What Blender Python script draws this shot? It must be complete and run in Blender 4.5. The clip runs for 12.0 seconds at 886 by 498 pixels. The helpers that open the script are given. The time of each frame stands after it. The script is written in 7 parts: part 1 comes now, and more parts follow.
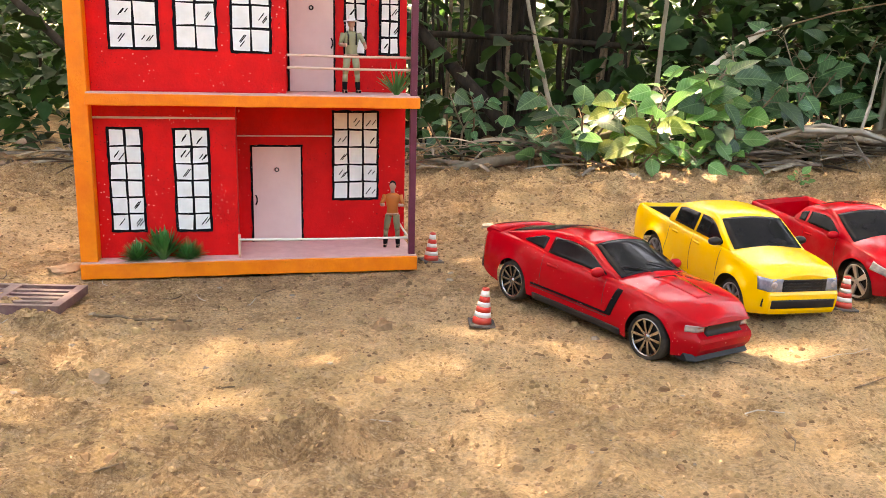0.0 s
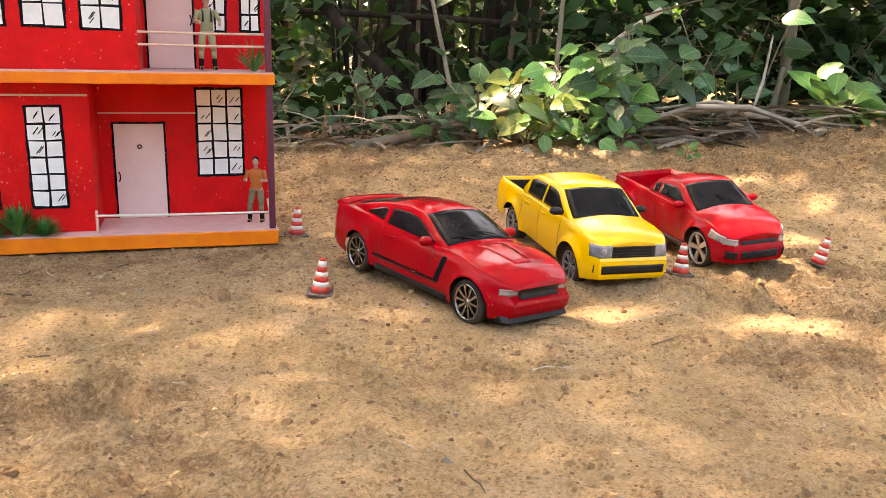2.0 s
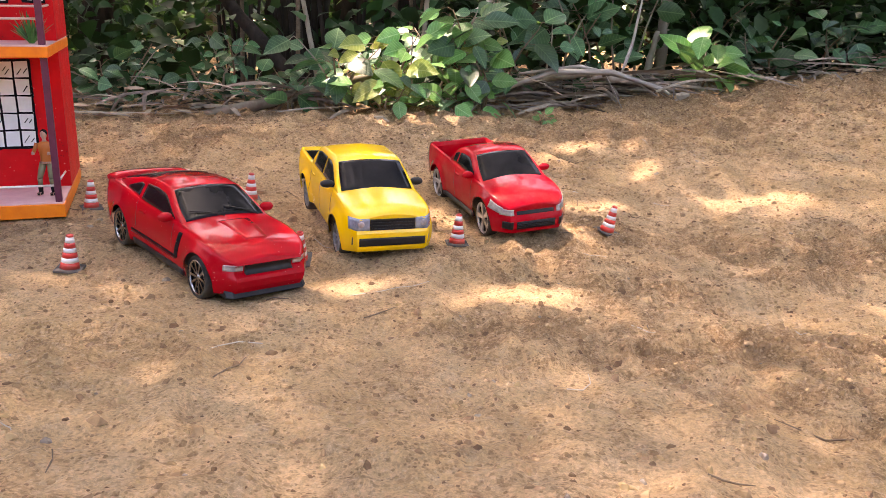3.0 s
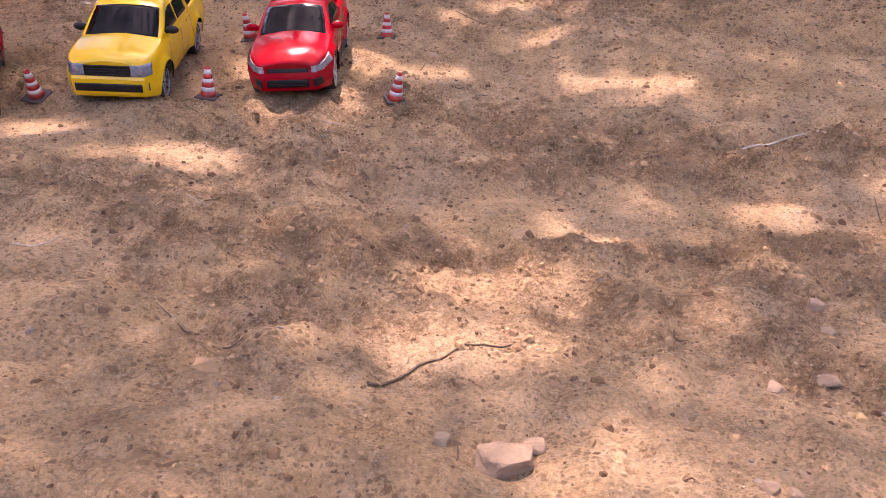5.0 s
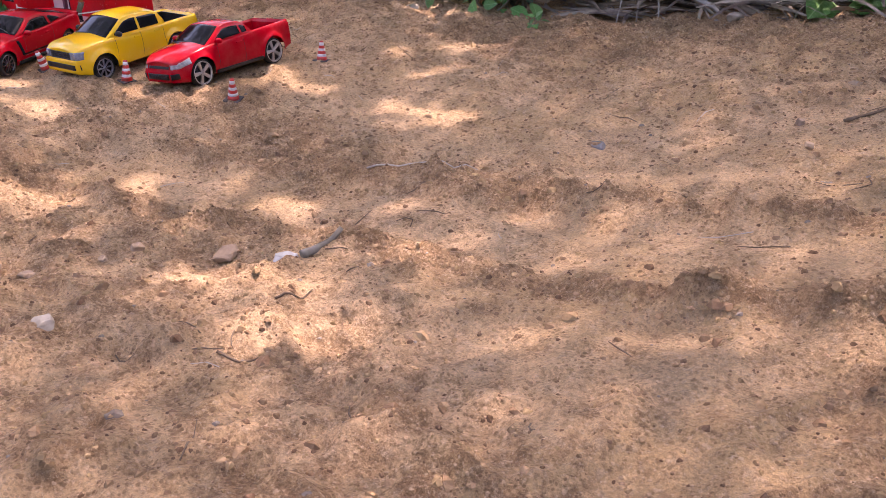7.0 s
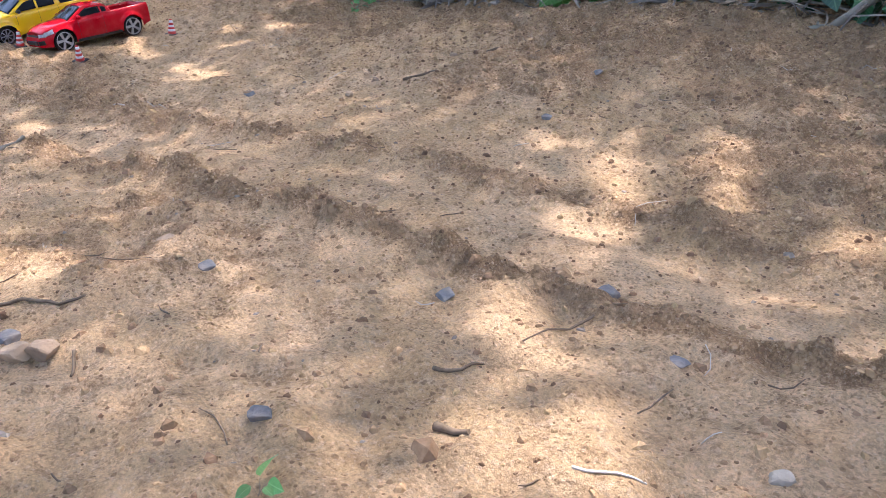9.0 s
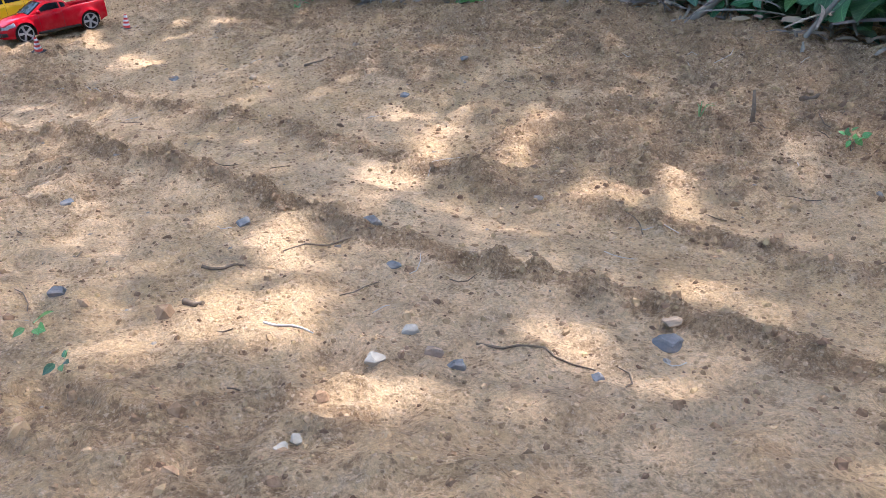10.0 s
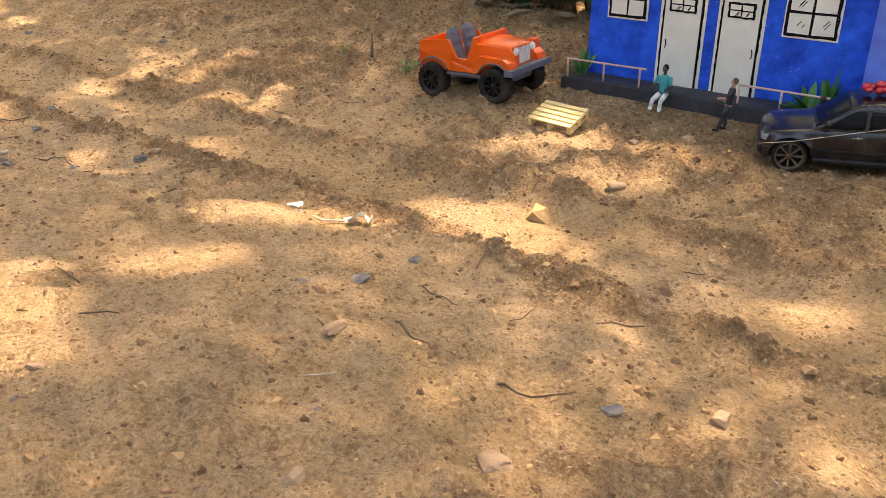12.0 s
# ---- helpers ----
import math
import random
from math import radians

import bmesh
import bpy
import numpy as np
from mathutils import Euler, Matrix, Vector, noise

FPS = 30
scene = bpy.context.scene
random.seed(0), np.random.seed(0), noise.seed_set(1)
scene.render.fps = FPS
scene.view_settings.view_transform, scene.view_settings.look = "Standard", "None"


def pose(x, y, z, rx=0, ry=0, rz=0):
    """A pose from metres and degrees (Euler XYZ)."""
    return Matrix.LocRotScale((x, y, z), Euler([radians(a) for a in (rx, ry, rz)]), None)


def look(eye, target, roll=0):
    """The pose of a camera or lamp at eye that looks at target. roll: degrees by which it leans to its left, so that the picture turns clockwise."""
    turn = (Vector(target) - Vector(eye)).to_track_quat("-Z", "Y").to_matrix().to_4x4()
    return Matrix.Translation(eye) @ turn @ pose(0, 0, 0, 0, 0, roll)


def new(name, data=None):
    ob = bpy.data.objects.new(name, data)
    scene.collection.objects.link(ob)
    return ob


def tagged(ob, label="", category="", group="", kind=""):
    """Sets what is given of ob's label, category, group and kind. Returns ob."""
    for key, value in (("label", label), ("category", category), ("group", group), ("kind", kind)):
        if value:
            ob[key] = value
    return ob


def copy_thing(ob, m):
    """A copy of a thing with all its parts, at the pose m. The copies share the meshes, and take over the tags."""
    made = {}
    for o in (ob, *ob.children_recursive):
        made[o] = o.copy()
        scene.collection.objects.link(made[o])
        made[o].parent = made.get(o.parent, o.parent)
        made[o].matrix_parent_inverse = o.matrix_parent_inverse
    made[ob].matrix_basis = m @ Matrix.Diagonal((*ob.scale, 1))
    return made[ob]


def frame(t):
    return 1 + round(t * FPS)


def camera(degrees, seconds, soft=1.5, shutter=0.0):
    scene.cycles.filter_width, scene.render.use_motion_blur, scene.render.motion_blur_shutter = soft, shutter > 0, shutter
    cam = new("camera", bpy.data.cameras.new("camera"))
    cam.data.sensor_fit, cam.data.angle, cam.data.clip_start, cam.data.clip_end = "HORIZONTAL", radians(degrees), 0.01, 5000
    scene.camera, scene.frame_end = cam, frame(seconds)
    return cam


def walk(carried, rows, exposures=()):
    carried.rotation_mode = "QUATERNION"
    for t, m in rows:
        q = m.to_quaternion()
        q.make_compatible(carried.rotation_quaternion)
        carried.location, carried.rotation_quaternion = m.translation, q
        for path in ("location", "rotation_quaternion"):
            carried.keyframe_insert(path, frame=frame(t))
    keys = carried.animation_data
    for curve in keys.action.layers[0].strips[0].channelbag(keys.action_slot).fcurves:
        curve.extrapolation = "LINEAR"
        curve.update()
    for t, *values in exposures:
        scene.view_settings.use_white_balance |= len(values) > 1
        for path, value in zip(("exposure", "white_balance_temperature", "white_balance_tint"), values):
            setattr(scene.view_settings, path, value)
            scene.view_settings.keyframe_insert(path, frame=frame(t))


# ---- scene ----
cam = camera(55.8, 12.0, 0.8)
PATH = [  # seconds, eye, target, roll
    (0, (0.1923, -1.2775, 0.3214), (0.0199, 0.1753, -0.0099), 1.42),
    (0.5, (0.2436, -1.2765, 0.3108), (0.0814, 0.1756, -0.0285), 1.37),
    (1, (0.2619, -1.2866, 0.3150), (0.1128, 0.1657, -0.0292), 1.30),
    (1.5, (0.2956, -1.2938, 0.3198), (0.1693, 0.1589, -0.0318), 1.32),
    (2, (0.3519, -1.2990, 0.3184), (0.2572, 0.1539, -0.0425), 1.33),
    (2.5, (0.4672, -1.3305, 0.3103), (0.4087, 0.1188, -0.0718), 1.40),
    (3, (0.6374, -1.2993, 0.3500), (0.6103, 0.1371, -0.0814), 1.46),
    (3.5, (0.8249, -1.2994, 0.3740), (0.7873, 0.1176, -0.1168), 2.42),
    (3.7, (0.8677, -1.3006, 0.3630), (0.8290, 0.1153, -0.1308), 2.15),
    (5.3, (1.5813, -1.0509, 0.4113), (1.0390, 0.1400, -0.3219), 1.61),
    (5.5, (1.6984, -1.0004, 0.4270), (1.0870, 0.1513, -0.3144), 1.51),
    (6, (1.9861, -0.9067, 0.4579), (1.1835, 0.1246, -0.2785), 0.86),
    (6.5, (2.3035, -0.7535, 0.4284), (1.3248, 0.1697, -0.2348), 0.36),
    (6.7, (2.4209, -0.6935, 0.4182), (1.3858, 0.1845, -0.2203), 0.18),
    (8.3, (3.2914, -0.1831, 0.4583), (2.0970, 0.4579, -0.1840), -1.37),
    (8.5, (3.3744, -0.1631, 0.4896), (2.1780, 0.4733, -0.1535), -1.17),
    (9, (3.5807, -0.0928, 0.5005), (2.3753, 0.5313, -0.1378), -0.93),
    (9.5, (3.7807, -0.0078, 0.5288), (2.5680, 0.6050, -0.1067), -0.86),
    (10, (3.9277, 0.0426, 0.5181), (2.7122, 0.6503, -0.1169), -0.93),
    (10.5, (4.1058, 0.1563, 0.5247), (2.8928, 0.7675, -0.1116), -0.53),
    (11, (4.3648, 0.2414, 0.5460), (3.1507, 0.8463, -0.0944), -0.15),
    (11.5, (4.5983, 0.3412, 0.5378), (3.3807, 0.9311, -0.1098), -0.16),
    (12, (4.8004, 0.4234, 0.5607), (3.5792, 1.0016, -0.0909), -0.26),
]
# seconds, stops, kelvin, tint
EXPOSURES = [(0, 4.35, 9100, 15), (2.0, 4.2, 9100, 17), (3.5, 3.95, 7050, 31), (5.5, 3.4, 6800, 43), (6.5, 3.48, 6800, 41), (8.5, 3.6, 5950, 21), (10.5, 3.65, 5450, 12), (11.4, 3.6, 6250, 13), (12, 3.4, 8700, 17)]
walk(cam, [(t, look(eye, target, roll)) for t, eye, target, roll in PATH], EXPOSURES)

# ---- exposure, world, sun ----
def sun_world():
    world = bpy.data.worlds.new("sky")
    scene.world = world
    world.use_nodes = True
    nt = world.node_tree
    nt.nodes.clear()
    out = nt.nodes.new("ShaderNodeOutputWorld")
    bg = nt.nodes.new("ShaderNodeBackground")
    sky = nt.nodes.new("ShaderNodeTexSky")
    sky.sky_type, sky.sun_disc = "NISHITA", False
    sky.sun_elevation, sky.sun_rotation = radians(SUN_ELEVATION), radians(90 - SUN_AZIMUTH)
    sky.air_density, sky.dust_density, sky.ozone_density = 1.0, 4.0, 1.0
    bg.inputs["Strength"].default_value = SKY_STRENGTH
    nt.links.new(sky.outputs[0], bg.inputs["Color"])
    nt.links.new(bg.outputs[0], out.inputs["Surface"])
    lamp = bpy.data.lights.new("sun", "SUN")
    lamp.energy, lamp.angle, lamp.color = SUN_STRENGTH, radians(0.53), (1.0, 0.9, 0.8)
    ob = new("sun", lamp)
    ob.matrix_world = look((0, 0, 8), Vector((0, 0, 8)) - SUN_DIR)


SUN_ELEVATION, SUN_AZIMUTH = 62.0, 125.0  # degrees; azimuth from +x towards +y
SUN_STRENGTH, SKY_STRENGTH = 1.25, 0.095
SUN_DIR = Vector((math.cos(radians(SUN_ELEVATION)) * math.cos(radians(SUN_AZIMUTH)),
                  math.cos(radians(SUN_ELEVATION)) * math.sin(radians(SUN_AZIMUTH)),
                  math.sin(radians(SUN_ELEVATION))))
sun_world()


# ---- materials ----
def material(name, color, rough=0.6, metal=0.0, color2=None, scale=40.0, detail=6.0, bump=0.0, bump_scale=120.0,
             coat=0.0, spots=None, spot_scale=150.0, spot_size=0.12, per_object=0.0, per_island=0.0, dust=None, dust_amount=0.0, pits=None,
             translucent=0.0, stretch=(1, 1, 1), spec=0.5, veins=None):
    """A procedural surface: two colours mixed by noise, optional flecks, dust and relief."""
    m = bpy.data.materials.new(name)
    m.use_nodes = True
    nt = m.node_tree
    N, L = nt.nodes, nt.links
    b = N["Principled BSDF"]
    b.inputs["Metallic"].default_value = metal
    b.inputs["Coat Weight"].default_value = coat
    b.inputs["Coat Roughness"].default_value = 0.12
    b.inputs["Specular IOR Level"].default_value = spec
    tc = N.new("ShaderNodeTexCoord")
    mp = N.new("ShaderNodeMapping")
    mp.inputs["Scale"].default_value = stretch
    L.new(tc.outputs["Object"], mp.inputs["Vector"])
    vec = mp.outputs["Vector"]

    def noise_tex(s, d=6.0, r=0.6):
        n = N.new("ShaderNodeTexNoise")
        n.inputs["Scale"].default_value, n.inputs["Detail"].default_value, n.inputs["Roughness"].default_value = s, d, r
        L.new(vec, n.inputs["Vector"])
        return n

    def ramp(src, lo, hi):
        r = N.new("ShaderNodeMapRange")
        r.inputs["From Min"].default_value, r.inputs["From Max"].default_value = lo, hi
        L.new(src, r.inputs["Value"])
        return r.outputs["Result"]

    def mixed(fac, a, c):
        x = N.new("ShaderNodeMix")
        x.data_type = "RGBA"
        if isinstance(fac, float):
            x.inputs["Factor"].default_value = fac
        else:
            L.new(fac, x.inputs["Factor"])
        for socket, v in ((x.inputs["A"], a), (x.inputs["B"], c)):
            if isinstance(v, tuple):
                socket.default_value = (*v, 1)
            else:
                L.new(v, socket)
        return x.outputs["Result"]

    def times(a, f):
        x = N.new("ShaderNodeMath")
        x.operation = "MULTIPLY"
        L.new(a, x.inputs[0])
        x.inputs[1].default_value = f
        return x.outputs[0]

    col2 = color2 or tuple(c * 0.82 for c in color)
    col = mixed(ramp(noise_tex(scale, detail).outputs["Fac"], 0.32, 0.68), color, col2)
    rough_socket = ramp(noise_tex(scale * 2.3).outputs["Fac"], 0.2, 0.8)
    rr = N.new("ShaderNodeMapRange")
    rr.inputs["To Min"].default_value, rr.inputs["To Max"].default_value = max(0.03, rough - 0.07), min(1, rough + 0.1)
    L.new(rough_socket, rr.inputs["Value"])
    L.new(rr.outputs["Result"], b.inputs["Roughness"])
    if spots:
        v = N.new("ShaderNodeTexVoronoi")
        v.inputs["Scale"].default_value, v.inputs["Randomness"].default_value = spot_scale, 1.0
        L.new(vec, v.inputs["Vector"])
        near = ramp(v.outputs["Distance"], spot_size, spot_size * 0.6)
        few = ramp(noise_tex(spot_scale * 0.12, 2).outputs["Fac"], 0.52, 0.6)
        x = N.new("ShaderNodeMath")
        x.operation = "MULTIPLY"
        L.new(near, x.inputs[0])
        L.new(few, x.inputs[1])
        col = mixed(x.outputs[0], col, spots)
    if pits:
        v = N.new("ShaderNodeTexVoronoi")
        v.inputs["Scale"].default_value = spot_scale * 1.7
        L.new(vec, v.inputs["Vector"])
        x = N.new("ShaderNodeMath")
        x.operation = "MULTIPLY"
        L.new(ramp(v.outputs["Distance"], 0.2, 0.12), x.inputs[0])
        L.new(ramp(noise_tex(spot_scale * 0.09, 2).outputs["Fac"], 0.54, 0.6), x.inputs[1])
        col = mixed(x.outputs[0], col, pits)
    if dust:
        col = mixed(times(ramp(noise_tex(22, 8, 0.7).outputs["Fac"], 0.45, 0.75), dust_amount), col, dust)
    if veins:
        # midrib along x and side veins that slant towards the tip
        sep = N.new("ShaderNodeSeparateXYZ")
        L.new(tc.outputs["Object"], sep.inputs[0])
        across = N.new("ShaderNodeMath")
        across.operation = "ABSOLUTE"
        L.new(sep.outputs["Y"], across.inputs[0])
        slant = N.new("ShaderNodeMath")
        slant.operation = "MULTIPLY_ADD"
        L.new(across.outputs[0], slant.inputs[0])
        slant.inputs[1].default_value = -0.75
        L.new(sep.outputs["X"], slant.inputs[2])
        saw = N.new("ShaderNodeMath")
        saw.operation = "PINGPONG"
        L.new(slant.outputs[0], saw.inputs[0])
        saw.inputs[1].default_value = 0.06
        both = N.new("ShaderNodeMath")
        both.operation = "MAXIMUM"
        L.new(times(ramp(saw.outputs[0], 0.013, 0.004), 0.55), both.inputs[0])
        L.new(ramp(across.outputs[0], 0.02, 0.008), both.inputs[1])
        col = mixed(both.outputs[0], col, veins)
    for amount, node, name_out in ((per_object, "ShaderNodeObjectInfo", "Random"), (per_island, "ShaderNodeNewGeometry", "Random Per Island")):
        if amount:
            info = N.new(node)
            hs = N.new("ShaderNodeHueSaturation")
            val = N.new("ShaderNodeMapRange")
            val.inputs["To Min"].default_value, val.inputs["To Max"].default_value = 1 - amount, 1 + (amount if node == "ShaderNodeObjectInfo" else 0.5 * amount)
            L.new(info.outputs[name_out], val.inputs["Value"])
            L.new(val.outputs["Result"], hs.inputs["Value"])
            hue = N.new("ShaderNodeMapRange")
            hue.inputs["To Min"].default_value, hue.inputs["To Max"].default_value = 0.5 - amount * 0.025, 0.5 + amount * 0.02
            L.new(info.outputs[name_out], hue.inputs["Value"])
            L.new(hue.outputs["Result"], hs.inputs["Hue"])
            L.new(col, hs.inputs["Color"])
            col = hs.outputs["Color"]
    L.new(col, b.inputs["Base Color"])
    if bump:
        bn = N.new("ShaderNodeBump")
        bn.inputs["Strength"].default_value, bn.inputs["Distance"].default_value = bump, 0.002
        L.new(noise_tex(bump_scale, 8, 0.65).outputs["Fac"], bn.inputs["Height"])
        L.new(bn.outputs["Normal"], b.inputs["Normal"])
    if translucent:
        tr = N.new("ShaderNodeBsdfTranslucent")
        L.new(col, tr.inputs["Color"])
        mx = N.new("ShaderNodeMixShader")
        mx.inputs[0].default_value = translucent
        L.new(b.outputs[0], mx.inputs[1])
        L.new(tr.outputs[0], mx.inputs[2])
        L.new(mx.outputs[0], N["Material Output"].inputs["Surface"])
    return m


def soil_material():
    """Dry clay soil: tan crumbs, pinkish smooth clay, dark crumbs and fine grit, at real size; shade in crevices is
    painted in.
    """
    m = bpy.data.materials.new("soil")
    m.use_nodes = True
    nt = m.node_tree
    N, L = nt.nodes, nt.links
    b = N["Principled BSDF"]
    b.inputs["Roughness"].default_value = 0.95
    b.inputs["Specular IOR Level"].default_value = 0.15
    tc = N.new("ShaderNodeTexCoord")

    def tex(s, d=8.0, r=0.6, dist=0.0):
        n = N.new("ShaderNodeTexNoise")
        for key, v in (("Scale", s), ("Detail", d), ("Roughness", r), ("Distortion", dist)):
            n.inputs[key].default_value = v
        L.new(tc.outputs["Object"], n.inputs["Vector"])
        return n.outputs["Fac"]

    def rng(src, a, c, lo=0.0, hi=1.0):
        r = N.new("ShaderNodeMapRange")
        for key, v in (("From Min", a), ("From Max", c), ("To Min", lo), ("To Max", hi)):
            r.inputs[key].default_value = v
        L.new(src, r.inputs["Value"])
        return r.outputs["Result"]

    def mix(fac, a, c):
        x = N.new("ShaderNodeMix")
        x.data_type = "RGBA"
        L.new(fac, x.inputs["Factor"])
        for socket, v in ((x.inputs["A"], a), (x.inputs["B"], c)):
            if isinstance(v, tuple):
                socket.default_value = (*v, 1)
            else:
                L.new(v, socket)
        return x.outputs["Result"]

    loose = N.new("ShaderNodeAttribute")
    loose.attribute_name = "loose"
    firm = mix(rng(tex(3.2, 6, 0.62, 0.4), 0.4, 0.6), (0.64, 0.425, 0.215), (0.74, 0.505, 0.285))
    firm = mix(rng(tex(11, 8, 0.72, 0.4), 0.5, 0.62, 0.0, 0.55), firm, (0.48, 0.305, 0.152))
    crumbly = mix(rng(tex(30, 8, 0.75), 0.42, 0.58), (0.52, 0.335, 0.18), (0.39, 0.245, 0.128))
    edge = N.new("ShaderNodeMath")
    edge.operation = "ADD"
    L.new(loose.outputs["Fac"], edge.inputs[0])
    L.new(rng(tex(20, 8, 0.78), 0.33, 0.67, -0.65, 0.65), edge.inputs[1])
    col = mix(rng(edge.outputs[0], 0.3, 0.7), firm, crumbly)
    much = rng(edge.outputs[0], 0.1, 0.75, 0.4, 0.9)

    def where_loose(fac):
        x = N.new("ShaderNodeMath")
        x.operation = "MULTIPLY"
        L.new(fac, x.inputs[0])
        L.new(much, x.inputs[1])
        return x.outputs[0]

    def crevice_shade(s, lo, hi, top):
        """Thin dark lines between cells, painted as the shade in the soil's crevices."""
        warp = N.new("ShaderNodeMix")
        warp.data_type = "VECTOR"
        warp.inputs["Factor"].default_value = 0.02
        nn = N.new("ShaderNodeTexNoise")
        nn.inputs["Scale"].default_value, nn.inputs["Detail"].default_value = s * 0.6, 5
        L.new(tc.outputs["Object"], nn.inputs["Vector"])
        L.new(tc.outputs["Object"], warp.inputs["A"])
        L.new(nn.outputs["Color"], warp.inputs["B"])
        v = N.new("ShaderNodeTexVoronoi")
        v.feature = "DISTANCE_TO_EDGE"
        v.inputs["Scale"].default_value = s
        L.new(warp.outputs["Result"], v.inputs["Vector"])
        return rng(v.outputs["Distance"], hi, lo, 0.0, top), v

    def gated(fac, gate):
        x = N.new("ShaderNodeMath")
        x.operation = "MULTIPLY"
        L.new(fac, x.inputs[0])
        L.new(gate, x.inputs[1])
        return x.outputs[0]

    # noise specks: grain tone, plus painted shadow and highlight of small crumbs
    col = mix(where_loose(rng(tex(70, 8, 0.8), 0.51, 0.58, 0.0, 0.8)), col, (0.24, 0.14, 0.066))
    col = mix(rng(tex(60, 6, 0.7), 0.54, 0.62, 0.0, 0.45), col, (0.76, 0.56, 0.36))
    crevice_lines, cells = crevice_shade(70, 0.02, 0.08, 0.5)
    col = mix(gated(crevice_lines, rng(tex(13, 6, 0.7), 0.54, 0.6)), col, (0.24, 0.14, 0.068))
    fine, grains = crevice_shade(260, 0.03, 0.16, 0.6)
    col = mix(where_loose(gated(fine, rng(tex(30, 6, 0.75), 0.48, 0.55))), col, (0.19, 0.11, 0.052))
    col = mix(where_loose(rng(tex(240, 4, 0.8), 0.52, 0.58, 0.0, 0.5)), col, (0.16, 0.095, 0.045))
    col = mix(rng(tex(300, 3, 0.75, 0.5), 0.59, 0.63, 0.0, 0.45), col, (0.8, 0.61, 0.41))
    def crumb_spots(s, size, share_kept, top):
        """Scattered uneven crumbs, some cells of a grid of cells."""
        warp = N.new("ShaderNodeMix")
        warp.data_type = "VECTOR"
        warp.inputs["Factor"].default_value = 0.6 / s
        nn = N.new("ShaderNodeTexNoise")
        nn.inputs["Scale"].default_value, nn.inputs["Detail"].default_value = s * 1.6, 4
        L.new(tc.outputs["Object"], nn.inputs["Vector"])
        L.new(tc.outputs["Object"], warp.inputs["A"])
        L.new(nn.outputs["Color"], warp.inputs["B"])
        v = N.new("ShaderNodeTexVoronoi")
        v.inputs["Scale"].default_value = s
        L.new(warp.outputs["Result"], v.inputs["Vector"])
        pick = N.new("ShaderNodeMath")
        pick.operation = "GREATER_THAN"
        L.new(v.outputs["Color"], pick.inputs[0])
        pick.inputs[1].default_value = 1 - share_kept
        return gated(rng(v.outputs["Distance"], size, size * 0.78, 0.0, top), pick.outputs[0])

    # crumb tone, with shadow painted into dark spots and lit tops into pale ones
    cluster = rng(tex(11, 6, 0.75), 0.42, 0.58, 0.15, 1.0)
    dark_crumbs = gated(crumb_spots(135, 0.4, 0.45, 0.75), cluster)
    fine_crumbs = gated(crumb_spots(270, 0.42, 0.45, 0.62), rng(tex(17, 6, 0.75), 0.4, 0.58, 0.25, 1.0))
    pale_crumbs = crumb_spots(160, 0.34, 0.3, 0.6)
    col = mix(pale_crumbs, col, (0.76, 0.55, 0.34))
    col = mix(dark_crumbs, col, (0.27, 0.165, 0.083))
    col = mix(fine_crumbs, col, (0.2, 0.12, 0.058))
    # each grain lighter or darker than its neighbour; painted shade in fine pores
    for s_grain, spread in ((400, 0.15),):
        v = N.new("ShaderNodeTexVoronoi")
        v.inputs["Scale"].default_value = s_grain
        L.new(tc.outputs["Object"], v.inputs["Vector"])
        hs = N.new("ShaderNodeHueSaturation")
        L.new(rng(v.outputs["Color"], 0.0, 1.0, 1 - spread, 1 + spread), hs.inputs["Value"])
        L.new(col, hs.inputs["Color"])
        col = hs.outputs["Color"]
    pore_shade = gated(rng(tex(230, 5, 0.75), 0.55, 0.6, 0.0, 0.4), rng(tex(26, 6, 0.75), 0.44, 0.56, 0.2, 1.0))
    col = mix(pore_shade, col, (0.16, 0.095, 0.048))
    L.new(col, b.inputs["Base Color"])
    add = N.new("ShaderNodeMath")
    add.operation = "MULTIPLY_ADD"
    L.new(tex(260, 8, 0.8), add.inputs[0])
    add.inputs[1].default_value = 0.6
    level = tex(60, 6, 0.75)
    for fac, gain in ((dark_crumbs, 0.25), (pale_crumbs, 0.2), (fine_crumbs, 0.12)):
        step = N.new("ShaderNodeMath")
        step.operation = "MULTIPLY_ADD"
        L.new(fac, step.inputs[0])
        step.inputs[1].default_value = gain
        L.new(level, step.inputs[2])
        level = step.outputs[0]
    L.new(level, add.inputs[2])
    bn = N.new("ShaderNodeBump")
    bn.inputs["Strength"].default_value, bn.inputs["Distance"].default_value = 1.0, 0.016
    L.new(add.outputs[0], bn.inputs["Height"])
    L.new(bn.outputs["Normal"], b.inputs["Normal"])
    return m


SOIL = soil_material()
RED_WALL = material("red_paint_on_foam", (0.78, 0.007, 0.008), 0.5, color2=(0.6, 0.005, 0.007), scale=26, bump=0.5, bump_scale=240, spec=0.2, spots=(0.85, 0.5, 0.42), spot_scale=150, spot_size=0.17, pits=(0.05, 0.003, 0.004))
RED_DARK = material("red_porch_paint", (0.72, 0.006, 0.008), 0.5, color2=(0.52, 0.004, 0.006), scale=18, bump=0.4, bump_scale=200, spec=0.2, spots=(0.8, 0.35, 0.3), spot_scale=90, spot_size=0.11, pits=(0.2, 0.006, 0.008))
ORANGE = material("orange_paint", (0.97, 0.24, 0.0), 0.5, color2=(0.86, 0.17, 0.0), scale=40, bump=0.5, bump_scale=220, spots=(0.35, 0.1, 0.01), spot_scale=120, spot_size=0.08)
